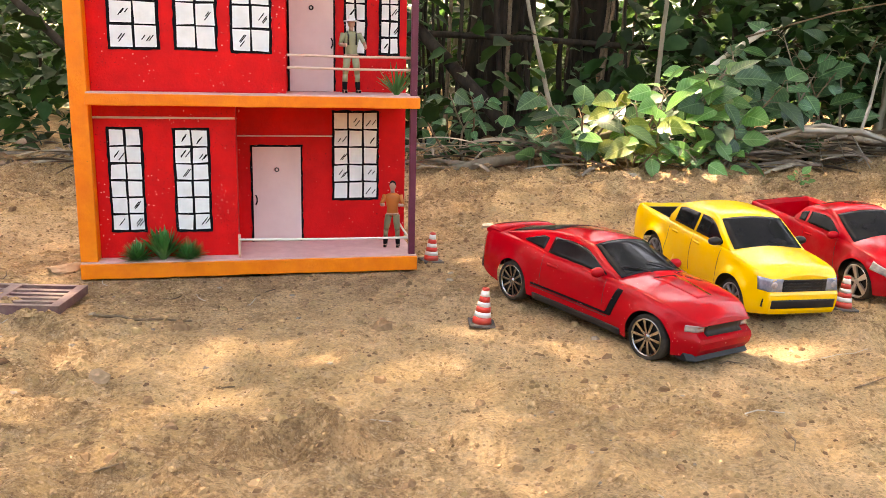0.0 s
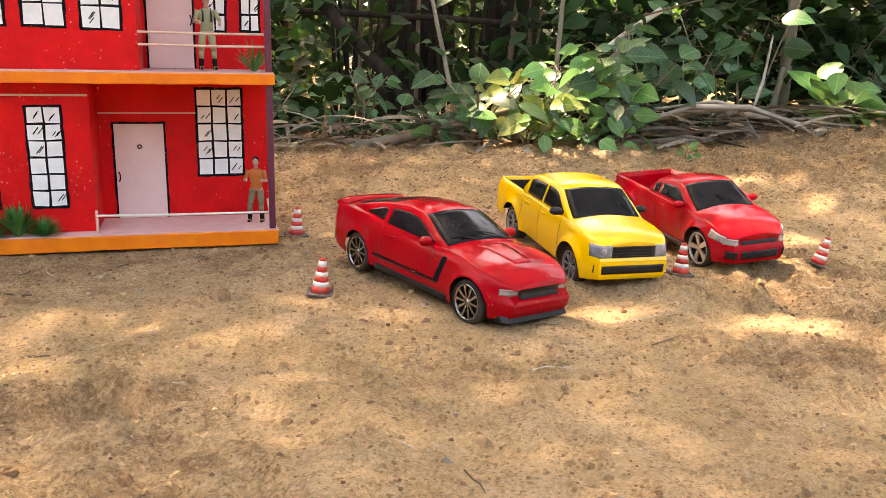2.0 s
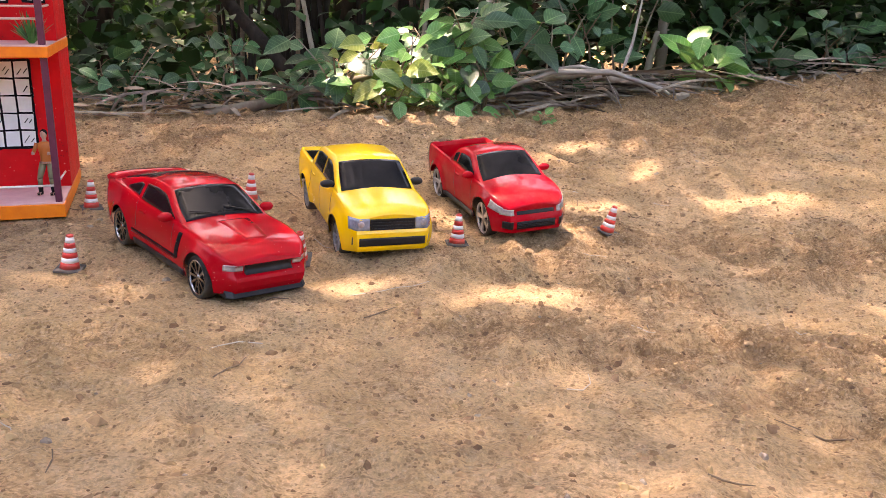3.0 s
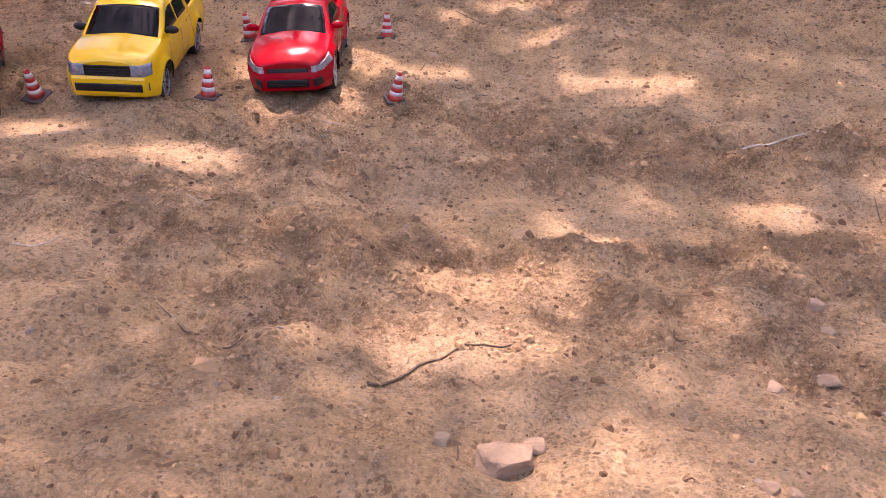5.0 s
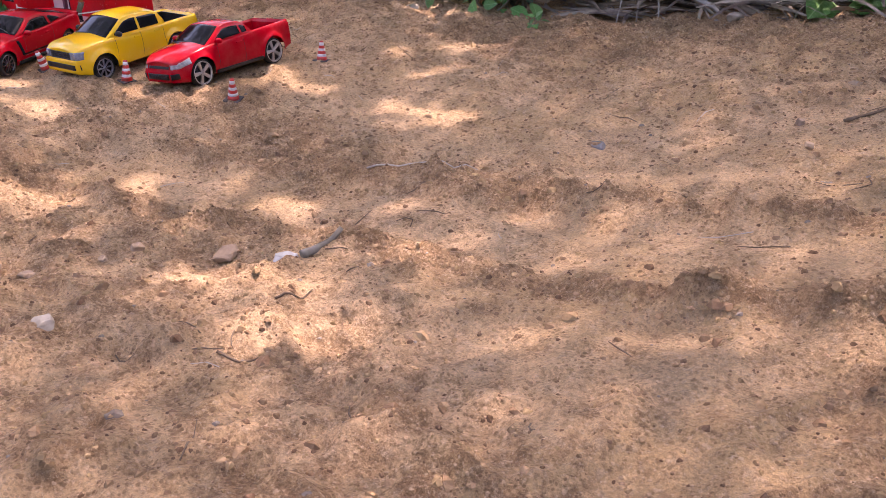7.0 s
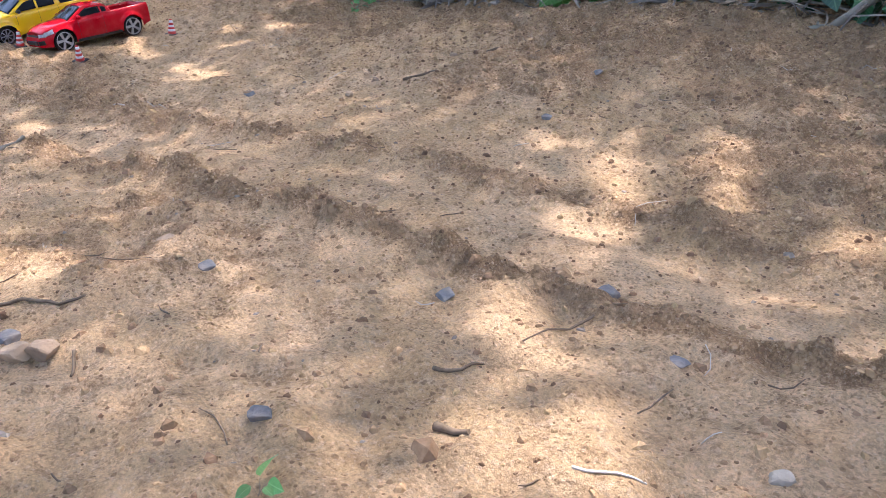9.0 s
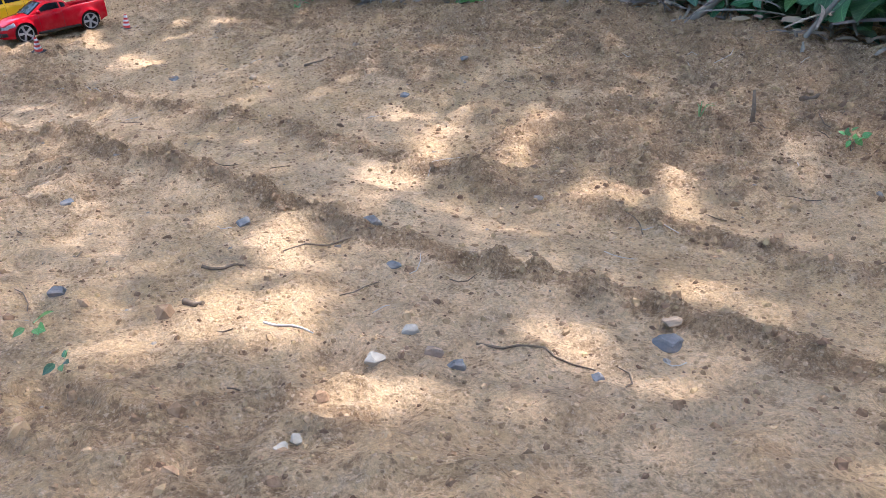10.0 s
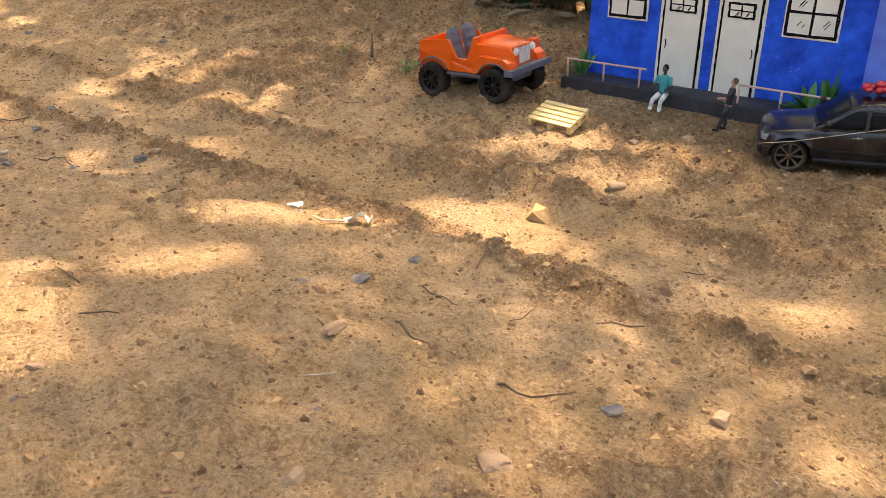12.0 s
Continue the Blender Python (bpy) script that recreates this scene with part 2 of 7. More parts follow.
PINK_FLOOR = material("pink_floor_paint", (0.68, 0.42, 0.38), 0.6, color2=(0.58, 0.34, 0.31), scale=45, bump=0.2, spots=(0.3, 0.16, 0.14), spot_scale=170, spot_size=0.1)
PINK_DOOR = material("pale_pink_door_paint", (0.72, 0.53, 0.49), 0.5, color2=(0.66, 0.47, 0.43), scale=20, bump=0.1)
WHITE_PANE = material("white_window_paint", (0.82, 0.82, 0.8), 0.55, color2=(0.72, 0.72, 0.7), scale=60, bump=0.35, bump_scale=320)
INK = material("black_marker_ink", (0.008, 0.0075, 0.009), 0.8, scale=80, spec=0.08, spots=(0.7, 0.68, 0.66), spot_scale=330, spot_size=0.2)
STICK = material("peeled_stick_wood", (0.72, 0.5, 0.38), 0.6, color2=(0.6, 0.4, 0.29), scale=60, stretch=(1, 1, 1))
PURPLE = material("maroon_post_paint", (0.10, 0.012, 0.03), 0.45, color2=(0.14, 0.02, 0.05), scale=60, spots=(0.6, 0.4, 0.4), spot_scale=110, spot_size=0.07)
BLUE_WALL = material("blue_paint_on_foam", (0.003, 0.13, 0.8), 0.5, spec=0.15, color2=(0.001, 0.045, 0.42), scale=26, bump=0.4, bump_scale=230, spots=(0.35, 0.5, 0.85), spot_scale=150, spot_size=0.14)
BLUE_LIGHT = material("light_blue_paint", (0.1, 0.24, 0.8), 0.5, color2=(0.09, 0.15, 0.6), scale=22, bump=0.2)
CREAM = material("cream_door_paint", (0.8, 0.78, 0.68), 0.5, color2=(0.72, 0.69, 0.59), scale=24, bump=0.15)
SLATE = material("dark_grey_porch_paint", (0.022, 0.023, 0.028), 0.7, color2=(0.045, 0.045, 0.05), scale=30, bump=0.3)
DUST = (0.5, 0.36, 0.24)
CAR_RED = material("red_car_plastic", (0.44, 0.002, 0.009), 0.12, spec=0.13, color2=(0.36, 0.002, 0.007), scale=14, coat=0.08, dust=(0.5, 0.08, 0.07), dust_amount=0.05, spots=(0.75, 0.35, 0.32), spot_scale=160, spot_size=0.1)
TRUCK_RED = material("red_truck_plastic", (0.44, 0.002, 0.01), 0.13, spec=0.13, color2=(0.36, 0.002, 0.008), scale=14, coat=0.08, dust=(0.6, 0.25, 0.2), dust_amount=0.1)
CAR_YELLOW = material("yellow_truck_plastic", (0.88, 0.5, 0.003), 0.2, color2=(0.86, 0.5, 0.003), scale=12, coat=0.2, dust=(0.8, 0.6, 0.2), dust_amount=0.12)
CAR_BLACK = material("black_suv_plastic", (0.009, 0.0085, 0.01), 0.2, color2=(0.013, 0.012, 0.013), scale=14, coat=0.2, dust=(0.2, 0.14, 0.1), dust_amount=0.15)
GLASS_DARK = material("dark_tinted_window", (0.004, 0.0045, 0.0055), 0.06, spec=0.13, color2=(0.01, 0.01, 0.012), scale=25, dust=(0.2, 0.19, 0.17), dust_amount=0.03)
TRIM_BLACK = material("black_trim_plastic", (0.01, 0.01, 0.011), 0.45, spec=0.3, scale=60, dust=DUST, dust_amount=0.06)
TYRE = material("dusty_black_tyre", (0.013, 0.0125, 0.012), 0.75, spec=0.15, color2=(0.026, 0.023, 0.02), scale=60, bump=0.3, dust=DUST, dust_amount=0.14)
CHROME = material("dark_chrome_rim", (0.42, 0.41, 0.41), 0.22, metal=1.0, color2=(0.25, 0.24, 0.24), scale=40, dust=DUST, dust_amount=0.1)
SILVER = material("silver_rim_plastic", (0.55, 0.54, 0.53), 0.3, metal=0.7, color2=(0.4, 0.38, 0.37), scale=50, dust=DUST, dust_amount=0.35)
RIM_GREY = material("grey_rim_plastic", (0.3, 0.31, 0.34), 0.35, metal=0.6, scale=50, dust=DUST, dust_amount=0.35)
RIM_BRONZE = material("muddy_bronze_rim", (0.13, 0.095, 0.06), 0.5, metal=0.4, scale=50, dust=DUST, dust_amount=0.5)
LAMP_CLEAR = material("clear_headlight_plastic", (0.42, 0.36, 0.34), 0.15, color2=(0.22, 0.18, 0.17), scale=120, coat=0.8)
LAMP_SMOKE = material("smoked_headlight_plastic", (0.12, 0.14, 0.17), 0.12, color2=(0.28, 0.3, 0.34), scale=90, coat=0.8)
LAMP_RED = material("red_tail_light_plastic", (0.3, 0.004, 0.006), 0.2, coat=0.5)
CONE_RED = material("red_cone_plastic", (0.62, 0.035, 0.022), 0.45, color2=(0.5, 0.03, 0.02), scale=60, dust=DUST, dust_amount=0.25)
CONE_WHITE = material("white_cone_band", (0.78, 0.74, 0.7), 0.5, scale=60, dust=DUST, dust_amount=0.2)
RUBBER = material("black_cone_foot_rubber", (0.03, 0.03, 0.034), 0.7, dust=DUST, dust_amount=0.3)
JEEP_ORANGE = material("orange_jeep_plastic", (0.86, 0.12, 0.006), 0.35, color2=(0.8, 0.1, 0.005), scale=14, coat=0.15)
JEEP_GREY = material("grey_jeep_plastic", (0.115, 0.135, 0.165), 0.45, color2=(0.09, 0.105, 0.13), scale=30)
PALLET_WOOD = material("pale_pine_wood", (0.75, 0.58, 0.28), 0.6, color2=(0.66, 0.47, 0.2), scale=30, stretch=(1, 5, 5), bump=0.15, per_object=0.12)
STONE = material("brown_stone", (0.37, 0.25, 0.15), 0.9, color2=(0.24, 0.16, 0.095), scale=90, bump=1.0, bump_scale=160, per_object=0.2, dust=DUST, dust_amount=0.3)
STONE_PALE = material("pale_stone", (0.42, 0.35, 0.26), 0.85, color2=(0.3, 0.24, 0.17), scale=70, bump=0.5, per_object=0.1)
STONE_WHITE = material("white_stone", (0.72, 0.67, 0.6), 0.8, color2=(0.5, 0.44, 0.36), scale=60, bump=0.5, dust=DUST, dust_amount=0.5)
STONE_BLUE = material("blue_grey_slate_stone", (0.1, 0.1, 0.1), 0.75, spec=0.2, color2=(0.18, 0.165, 0.15), scale=60, bump=0.8, bump_scale=180, per_object=0.12, dust=DUST, dust_amount=0.5)
PEBBLE = material("small_stones_and_clods", (0.37, 0.235, 0.12), 0.95, color2=(0.24, 0.148, 0.074), scale=150, bump=0.8, bump_scale=300, per_island=0.55, spec=0.1)
CLUMP = material("dry_clay_clumps", (0.47, 0.305, 0.16), 0.95, color2=(0.36, 0.225, 0.115), scale=120, bump=0.8, bump_scale=300, per_island=0.3, spec=0.1)
CLOD = material("broken_soil_clods", (0.42, 0.265, 0.14), 0.95, color2=(0.27, 0.165, 0.084), scale=150, bump=0.8, bump_scale=300, per_island=0.35, spec=0.1)
GRIT = material("grey_brown_grit", (0.3, 0.24, 0.18), 0.9, color2=(0.2, 0.16, 0.12), scale=150, bump=0.6, per_island=0.3, spec=0.2)
TWIG = material("dry_twig", (0.2, 0.14, 0.09), 0.85, spec=0.12, color2=(0.11, 0.075, 0.045), scale=90, bump=0.4)
DRY_FROND = material("dry_grey_palm_frond", (0.3, 0.24, 0.18), 0.8, color2=(0.15, 0.11, 0.075), scale=40, bump=0.3, per_island=0.6)
FROND_PALE = material("bleached_palm_frond", (0.42, 0.38, 0.32), 0.75, color2=(0.25, 0.21, 0.165), scale=50, bump=0.4, stretch=(0.3, 1, 1), per_object=0.25)
DEAD_LEAF = material("dead_brown_leaf", (0.27, 0.17, 0.1), 0.8, color2=(0.4, 0.3, 0.2), scale=30, per_island=0.5, translucent=0.15)
# dark bark made near-black: the shade behind the shrubs is put into its colour
BARK = material("shaded_bark", (0.016, 0.012, 0.009), 0.95, spec=0.1, color2=(0.045, 0.034, 0.025), scale=30, bump=1.0, bump_scale=60, stretch=(1, 1, 0.25))
BARK_PALE = material("pale_bark", (0.26, 0.22, 0.16), 0.85, color2=(0.15, 0.12, 0.08), scale=40, bump=0.6, stretch=(1, 1, 0.3))
LEAF = material("broad_green_leaf", (0.06, 0.15, 0.055), 0.34, spec=0.5, color2=(0.032, 0.095, 0.034), scale=4, per_object=0.55, translucent=0.3, veins=(0.13, 0.25, 0.1))
LEAF_BRIGHT = material("fresh_green_leaf", (0.15, 0.36, 0.09), 0.32, color2=(0.11, 0.26, 0.065), scale=4, per_object=0.35, translucent=0.4, veins=(0.27, 0.46, 0.17))
LEAF_YELLOW = material("yellowing_leaf", (0.28, 0.32, 0.065), 0.36, color2=(0.17, 0.23, 0.05), scale=4, per_object=0.35, translucent=0.4, veins=(0.38, 0.4, 0.14))
# darker copy of the green leaf: shade of the forest depth put into its colour
LEAF_SHADED = material("forest_leaf", (0.026, 0.068, 0.017), 0.6, spec=0.25, color2=(0.014, 0.042, 0.01), scale=20, per_island=0.6, translucent=0.3)
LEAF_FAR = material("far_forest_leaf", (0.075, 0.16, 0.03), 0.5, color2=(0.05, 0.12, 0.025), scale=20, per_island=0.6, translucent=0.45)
CANOPY_LEAF = material("canopy_leaf", (0.05, 0.12, 0.03), 0.5, per_island=0.3, translucent=0.12)
GREEN_TOY = material("green_toy_plant_plastic", (0.03, 0.17, 0.035), 0.45, color2=(0.06, 0.24, 0.05), scale=90, per_island=0.3)
GRATE = material("maroon_grate_plastic", (0.085, 0.035, 0.04), 0.5, color2=(0.12, 0.055, 0.06), scale=40, dust=DUST, dust_amount=0.4)
SKIN = material("doll_skin_paint", (0.5, 0.28, 0.2), 0.55)
SKIN_DARK = material("doll_dark_skin_paint", (0.09, 0.05, 0.035), 0.5)
HAIR = material("doll_black_paint", (0.01, 0.009, 0.009), 0.8, spec=0.1)
KHAKI = material("doll_khaki_paint", (0.3, 0.29, 0.16), 0.6)
OLIVE = material("doll_olive_paint", (0.18, 0.16, 0.08), 0.6)
RUST = material("doll_rust_paint", (0.52, 0.14, 0.02), 0.55)
TEAL = material("doll_teal_paint", (0.01, 0.36, 0.36), 0.5)
CLOTH_WHITE = material("doll_white_paint", (0.78, 0.78, 0.76), 0.5)
UNIFORM = material("doll_dark_uniform_paint", (0.03, 0.032, 0.034), 0.6)
PETAL = material("red_ribbon_gloss", (0.5, 0.006, 0.02), 0.25, coat=0.5)
STRING = material("pale_string", (0.6, 0.52, 0.42), 0.7)


# ---- mesh helpers ----
def finish(bm, name):
    me = bpy.data.meshes.new(name)
    bmesh.ops.recalc_face_normals(bm, faces=bm.faces[:])
    bm.to_mesh(me)
    bm.free()
    return me


def part(name, bm, mats, parent=None, label="", smooth=False, m=None):
    """One mesh object out of a bmesh, under a thing or a part."""
    me = finish(bm, name)
    for x in (mats if isinstance(mats, (list, tuple)) else [mats]):
        me.materials.append(x)
    if smooth:
        me.polygons.foreach_set("use_smooth", [True] * len(me.polygons))
    ob = new(name, me)
    ob.parent = parent
    if m is not None:
        ob.matrix_basis = m
    return tagged(ob, label)


def share(name, me, parent, m, label=""):
    ob = new(name, me)
    ob.parent = parent
    ob.matrix_basis = m
    return tagged(ob, label)


def box(bm, x0, x1, y0, y1, z0, z1, bevel=0.0, index=0, m=None):
    r = bmesh.ops.create_cube(bm, size=1.0)
    vs = r["verts"]
    for v in vs:
        v.co = Vector((x0 + (v.co.x + 0.5) * (x1 - x0), y0 + (v.co.y + 0.5) * (y1 - y0), z0 + (v.co.z + 0.5) * (z1 - z0)))
        if m is not None:
            v.co = m @ v.co
    fs = {f for v in vs for f in v.link_faces}
    for f in fs:
        f.material_index = index
    if bevel:
        es = list({e for v in vs for e in v.link_edges})
        bmesh.ops.bevel(bm, geom=es, offset=bevel, segments=2, affect="EDGES", profile=0.6)
    return bm


def cube(*a, **k):
    return box(bmesh.new(), *a, **k)


def tube(bm, points, radii, sides=8, index=0, cap=True):
    """A tube along points with a radius at each."""
    pts = [Vector(p) for p in points]
    rings = []
    side = None
    for i, p in enumerate(pts):
        d = (pts[min(i + 1, len(pts) - 1)] - pts[max(i - 1, 0)]).normalized()
        if side is None:
            side = d.orthogonal().normalized()
        side = (side - d * side.dot(d)).normalized()
        up = d.cross(side)
        r = radii[i] if isinstance(radii, (list, tuple)) else radii
        rings.append([bm.verts.new(p + r * (math.cos(a) * side + math.sin(a) * up)) for a in [2 * math.pi * k / sides for k in range(sides)]])
    for a, b in zip(rings, rings[1:]):
        for k in range(sides):
            f = bm.faces.new((a[k], a[(k + 1) % sides], b[(k + 1) % sides], b[k]))
            f.material_index, f.smooth = index, True
    if cap:
        for ring in (rings[0][::-1], rings[-1]):
            bm.faces.new(ring).material_index = index
    return bm


def ball(bm, center, radius, scale=(1, 1, 1), index=0, seg=12):
    r = bmesh.ops.create_uvsphere(bm, u_segments=seg, v_segments=max(6, seg * 2 // 3), radius=radius)
    for v in r["verts"]:
        v.co = Vector((v.co.x * scale[0], v.co.y * scale[1], v.co.z * scale[2])) + Vector(center)
        for f in v.link_faces:
            f.material_index, f.smooth = index, True
    return bm


def lathe(bm, profile, axis="y", sides=32, index=0, close=True):
    """Turns a profile of (radius, along) round an axis."""
    rings = []
    for r, a in profile:
        ring = []
        for k in range(sides):
            t = 2 * math.pi * k / sides
            c, s = r * math.cos(t), r * math.sin(t)
            ring.append(bm.verts.new((c, a, s) if axis == "y" else (c, s, a)))
        rings.append(ring)
    pairs = list(zip(rings, rings[1:] + (rings[:1] if close else [])))
    for p, q in pairs[: len(rings) if close else len(rings) - 1]:
        for k in range(sides):
            f = bm.faces.new((p[k], p[(k + 1) % sides], q[(k + 1) % sides], q[k]))
            f.material_index, f.smooth = index, True
    return bm


def from_arrays(name, verts, faces, mats, face_mats=None, smooth=True):
    me = bpy.data.meshes.new(name)
    me.from_pydata(verts, [], faces)
    for x in mats:
        me.materials.append(x)
    if face_mats is not None:
        me.polygons.foreach_set("material_index", face_mats)
    if smooth:
        me.polygons.foreach_set("use_smooth", [True] * len(me.polygons))
    me.update()
    return me


rng = np.random.default_rng(7)


def lattice_noise(x, y, cell, seed):
    """Smooth value noise in 0..1 over arrays."""
    g = np.random.default_rng(seed).random((257, 257))
    u, v = x / cell, y / cell
    i, j = np.floor(u).astype(int), np.floor(v).astype(int)
    a, b = u - i, v - j
    a, b = a * a * (3 - 2 * a), b * b * (3 - 2 * b)
    i0, i1, j0, j1 = i % 257, (i + 1) % 257, j % 257, (j + 1) % 257
    return (g[i0, j0] * (1 - a) + g[i1, j0] * a) * (1 - b) + (g[i0, j1] * (1 - a) + g[i1, j1] * a) * b


# ---- ground ----
MOUNDS = [(-0.2, -0.5, -0.0328), (-0.2, 0.2, -0.0089), (0.5, -0.5, -0.005), (0.5, 0.2, -0.0205), (0.5, 0.9, 0.0181),
          (1.2, -0.5, -0.0637), (1.2, 0.2, -0.0449), (1.2, 0.9, -0.0189), (1.9, -0.5, -0.0363), (1.9, 0.2, -0.0562),
          (1.9, 0.9, 0.0507), (1.9, 1.6, 0.0354), (2.6, -0.5, -0.0637), (2.6, 0.2, 0.0545), (2.6, 0.9, -0.0363),
          (2.6, 1.6, 0.0387), (3.3, -0.5, 0.0398), (3.3, 0.2, -0.0487), (3.3, 0.9, -0.0157), (3.3, 1.6, 0.0582),
          (4.0, 0.2, 0.1103), (4.0, 0.9, -0.04)]
# middle line of the wheel track that runs across the clearing
TRACK = np.array([(0.3, -0.36), (0.75, -0.37), (1.2, -0.2), (1.6, 0.02), (2.1, 0.17), (2.7, 0.38), (3.2, 0.62), (3.8, 0.9), (4.5, 1.2), (6.0, 1.9)])


def base_height(x, y):
    x, y = np.asarray(x, float), np.asarray(y, float)
    z = 0.0318 + 0.0229 * np.clip(x, -2, 6) - 0.0154 * np.clip(y, -2, 3)
    for a, b, h in MOUNDS:
        z = z + h * np.exp(-((x - a) ** 2 + (y - b) ** 2) / 0.5)
    return z


def track_distance(x, y):
    """Signed distance to the track's middle line, and how far along it (0..1)."""
    best, sign, along = np.full(np.shape(x), 9.0), np.ones(np.shape(x)), np.zeros(np.shape(x))
    for n, (p, q) in enumerate(zip(TRACK, TRACK[1:])):
        d = q - p
        t = np.clip(((x - p[0]) * d[0] + (y - p[1]) * d[1]) / (d @ d), 0, 1)
        ox, oy = x - p[0] - t * d[0], y - p[1] - t * d[1]
        r = np.hypot(ox, oy)
        near = r < best
        best = np.where(near, r, best)
        sign = np.where(near, np.sign(d[0] * oy - d[1] * ox), sign)
        along = np.where(near, (n + t) / (len(TRACK) - 1), along)
    return best * sign, along


def relief(x, y):
    """Small ups and downs: ruts, crumbled berms beside the track, lumps and crumbs."""
    s, along = track_distance(x, y)
    some = np.clip((along - 0.18) / 0.15, 0, 1)
    broken = lattice_noise(x, y, 0.13, 3)
    lumps = lattice_noise(x, y, 0.035, 4)
    z = -0.008 * some * np.exp(-((np.abs(s) - 0.055) / 0.032) ** 2)
    z = z + some * (0.002 + 0.008 * broken * (0.4 + lumps)) * np.exp(-((s + 0.115) / 0.02) ** 2)
    z = z + some * (0.002 + 0.007 * broken * (0.4 + lumps)) * np.exp(-((s - 0.13) / 0.02) ** 2)
    rough = (0.5 + 0.75 * looseness(x, y)) * (1 - 0.7 * some * np.exp(-(s / 0.08) ** 4))
    crust = lambda cell, seed: 1 - np.abs(2 * lattice_noise(x, y, cell, seed) - 1)
    z = z + rough * (0.014 * crust(0.11, 31) ** 3 + 0.011 * crust(0.05, 32) ** 3)
    z = z + 0.016 * (lattice_noise(x, y, 0.3, 6) - 0.5) + 0.014 * (lattice_noise(x, y, 0.12, 16) - 0.5)
    z = z + rough * (0.014 * (lattice_noise(x, y, 0.06, 7) - 0.5) + 0.014 * (lumps - 0.5) + 0.013 * (lattice_noise(x, y, 0.0155, 8) - 0.5))
    return z


def looseness(x, y):
    """Where the soil lies loose and crumbly: patches, the berms of the track and the foot of the bank."""
    s, along = track_distance(x, y)
    track = np.clip((along - 0.12) * 8, 0, 1)
    berm = np.exp(-((s + 0.115) / 0.028) ** 2) + 0.8 * np.exp(-((s - 0.13) / 0.028) ** 2)
    patch = np.clip((0.6 * lattice_noise(x, y, 0.42, 5) + 0.4 * lattice_noise(x, y, 0.13, 9) - 0.5) * 6.5, 0, 1)
    back = np.clip(1 - (veg_line(x) - y) / np.interp(x, [0.2, 0.7, 1.4, 2.2], [0.5, 0.9, 0.9, 0.9]), 0, 1)
    porch = np.exp(-((x - 3.78) ** 2 + (y - 1.36) ** 2) / 0.035) + 0.9 * np.exp(-((x - 1.2) / 0.38) ** 2 - ((y - 0.08) / 0.13) ** 2) + 0.45 * np.exp(-((x - 0.02) / 0.16) ** 2 - ((y + 0.62) / 0.05) ** 2)
    floor = track * np.exp(-(s / 0.07) ** 4)
    return np.clip(0.5 * patch * (1 - floor) + track * berm + np.interp(x, [0.3, 0.8, 2.2], [0.6, 0.9, 0.95]) * back + porch, 0, 1) * (1 - 0.85 * np.exp(-(np.hypot((x - 0.84) / 1.1, y + 0.67) / 0.15) ** 6))


def veg_line(x):
    """The edge of the bushes behind the clearing."""
    return np.interp(x, [-2.5, -1.2, -0.1, 0.3, 0.75, 1.25, 1.75, 2.3, 2.75, 2.95, 3.4, 6], [0.75, 0.8, 0.9, 0.95, 1.15, 1.27, 1.46, 1.56, 1.5, 1.66, 1.95, 2.6])


def flat_spots(x, y):
    """1 in the open, 0 under the house floors."""
    keep = np.ones(np.shape(x))
    for cx, cy, r in ((-0.26, 0.03, 0.34), (3.66, 1.66, 0.3)):
        keep = np.minimum(keep, np.clip((np.hypot(x - cx, y - cy) - r) / 0.1, 0, 1) * 0.9 + 0.1)
    return keep


def ground_z(x, y):
    return base_height(x, y) + relief(x, y) * flat_spots(x, y)


def height(x, y):
    return float(ground_z(np.array([float(x)]), np.array([float(y)]))[0])


def stretch_axis(lo, hi, step, far):
    mid = np.arange(lo, hi, step)
    grow, d, up = [], step, hi
    while up < far:
        d *= 1.25
        up += d
        grow.append(up - hi)
    return np.concatenate([[lo - g for g in grow[::-1]], mid, [mid[-1] + g for g in grow]])


def build_ground():
    xs, ys = stretch_axis(-1.4, 5.0, 0.0064, 90), stretch_axis(-1.1, 1.75, 0.0064, 90)
    X, Y = np.meshgrid(xs, ys)
    near = np.clip(1 - (np.maximum(np.abs(X - 1.8) - 4.5, np.abs(Y - 0.3) - 3.0)) / 2, 0, 1)
    Z = base_height(X, Y) + relief(X, Y) * flat_spots(X, Y) * near
    nx, ny = len(xs), len(ys)
    idx = np.arange(nx * ny).reshape(ny, nx)
    faces = np.stack([idx[:-1, :-1], idx[:-1, 1:], idx[1:, 1:], idx[1:, :-1]], -1).reshape(-1, 4)
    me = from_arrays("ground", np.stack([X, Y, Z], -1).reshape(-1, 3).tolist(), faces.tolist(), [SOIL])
    me.attributes.new("loose", "FLOAT", "POINT").data.foreach_set("value", (looseness(X, Y) * near).ravel())
    tagged(new("ground", me), "dry tan clay soil with crumbs and wheel tracks", "ground", kind="structure")


build_ground()


# ---- toy vehicles ----
def curve(points, soft=0.006):
    """A softened line through (x, value) pairs."""
    px, pv = [p[0] for p in points], [p[1] for p in points]
    return lambda x: float(sum(np.interp(x + o * soft, px, pv) * w for o, w in ((-2, 1), (-1, 2), (0, 3), (1, 2), (2, 1))) / 9)


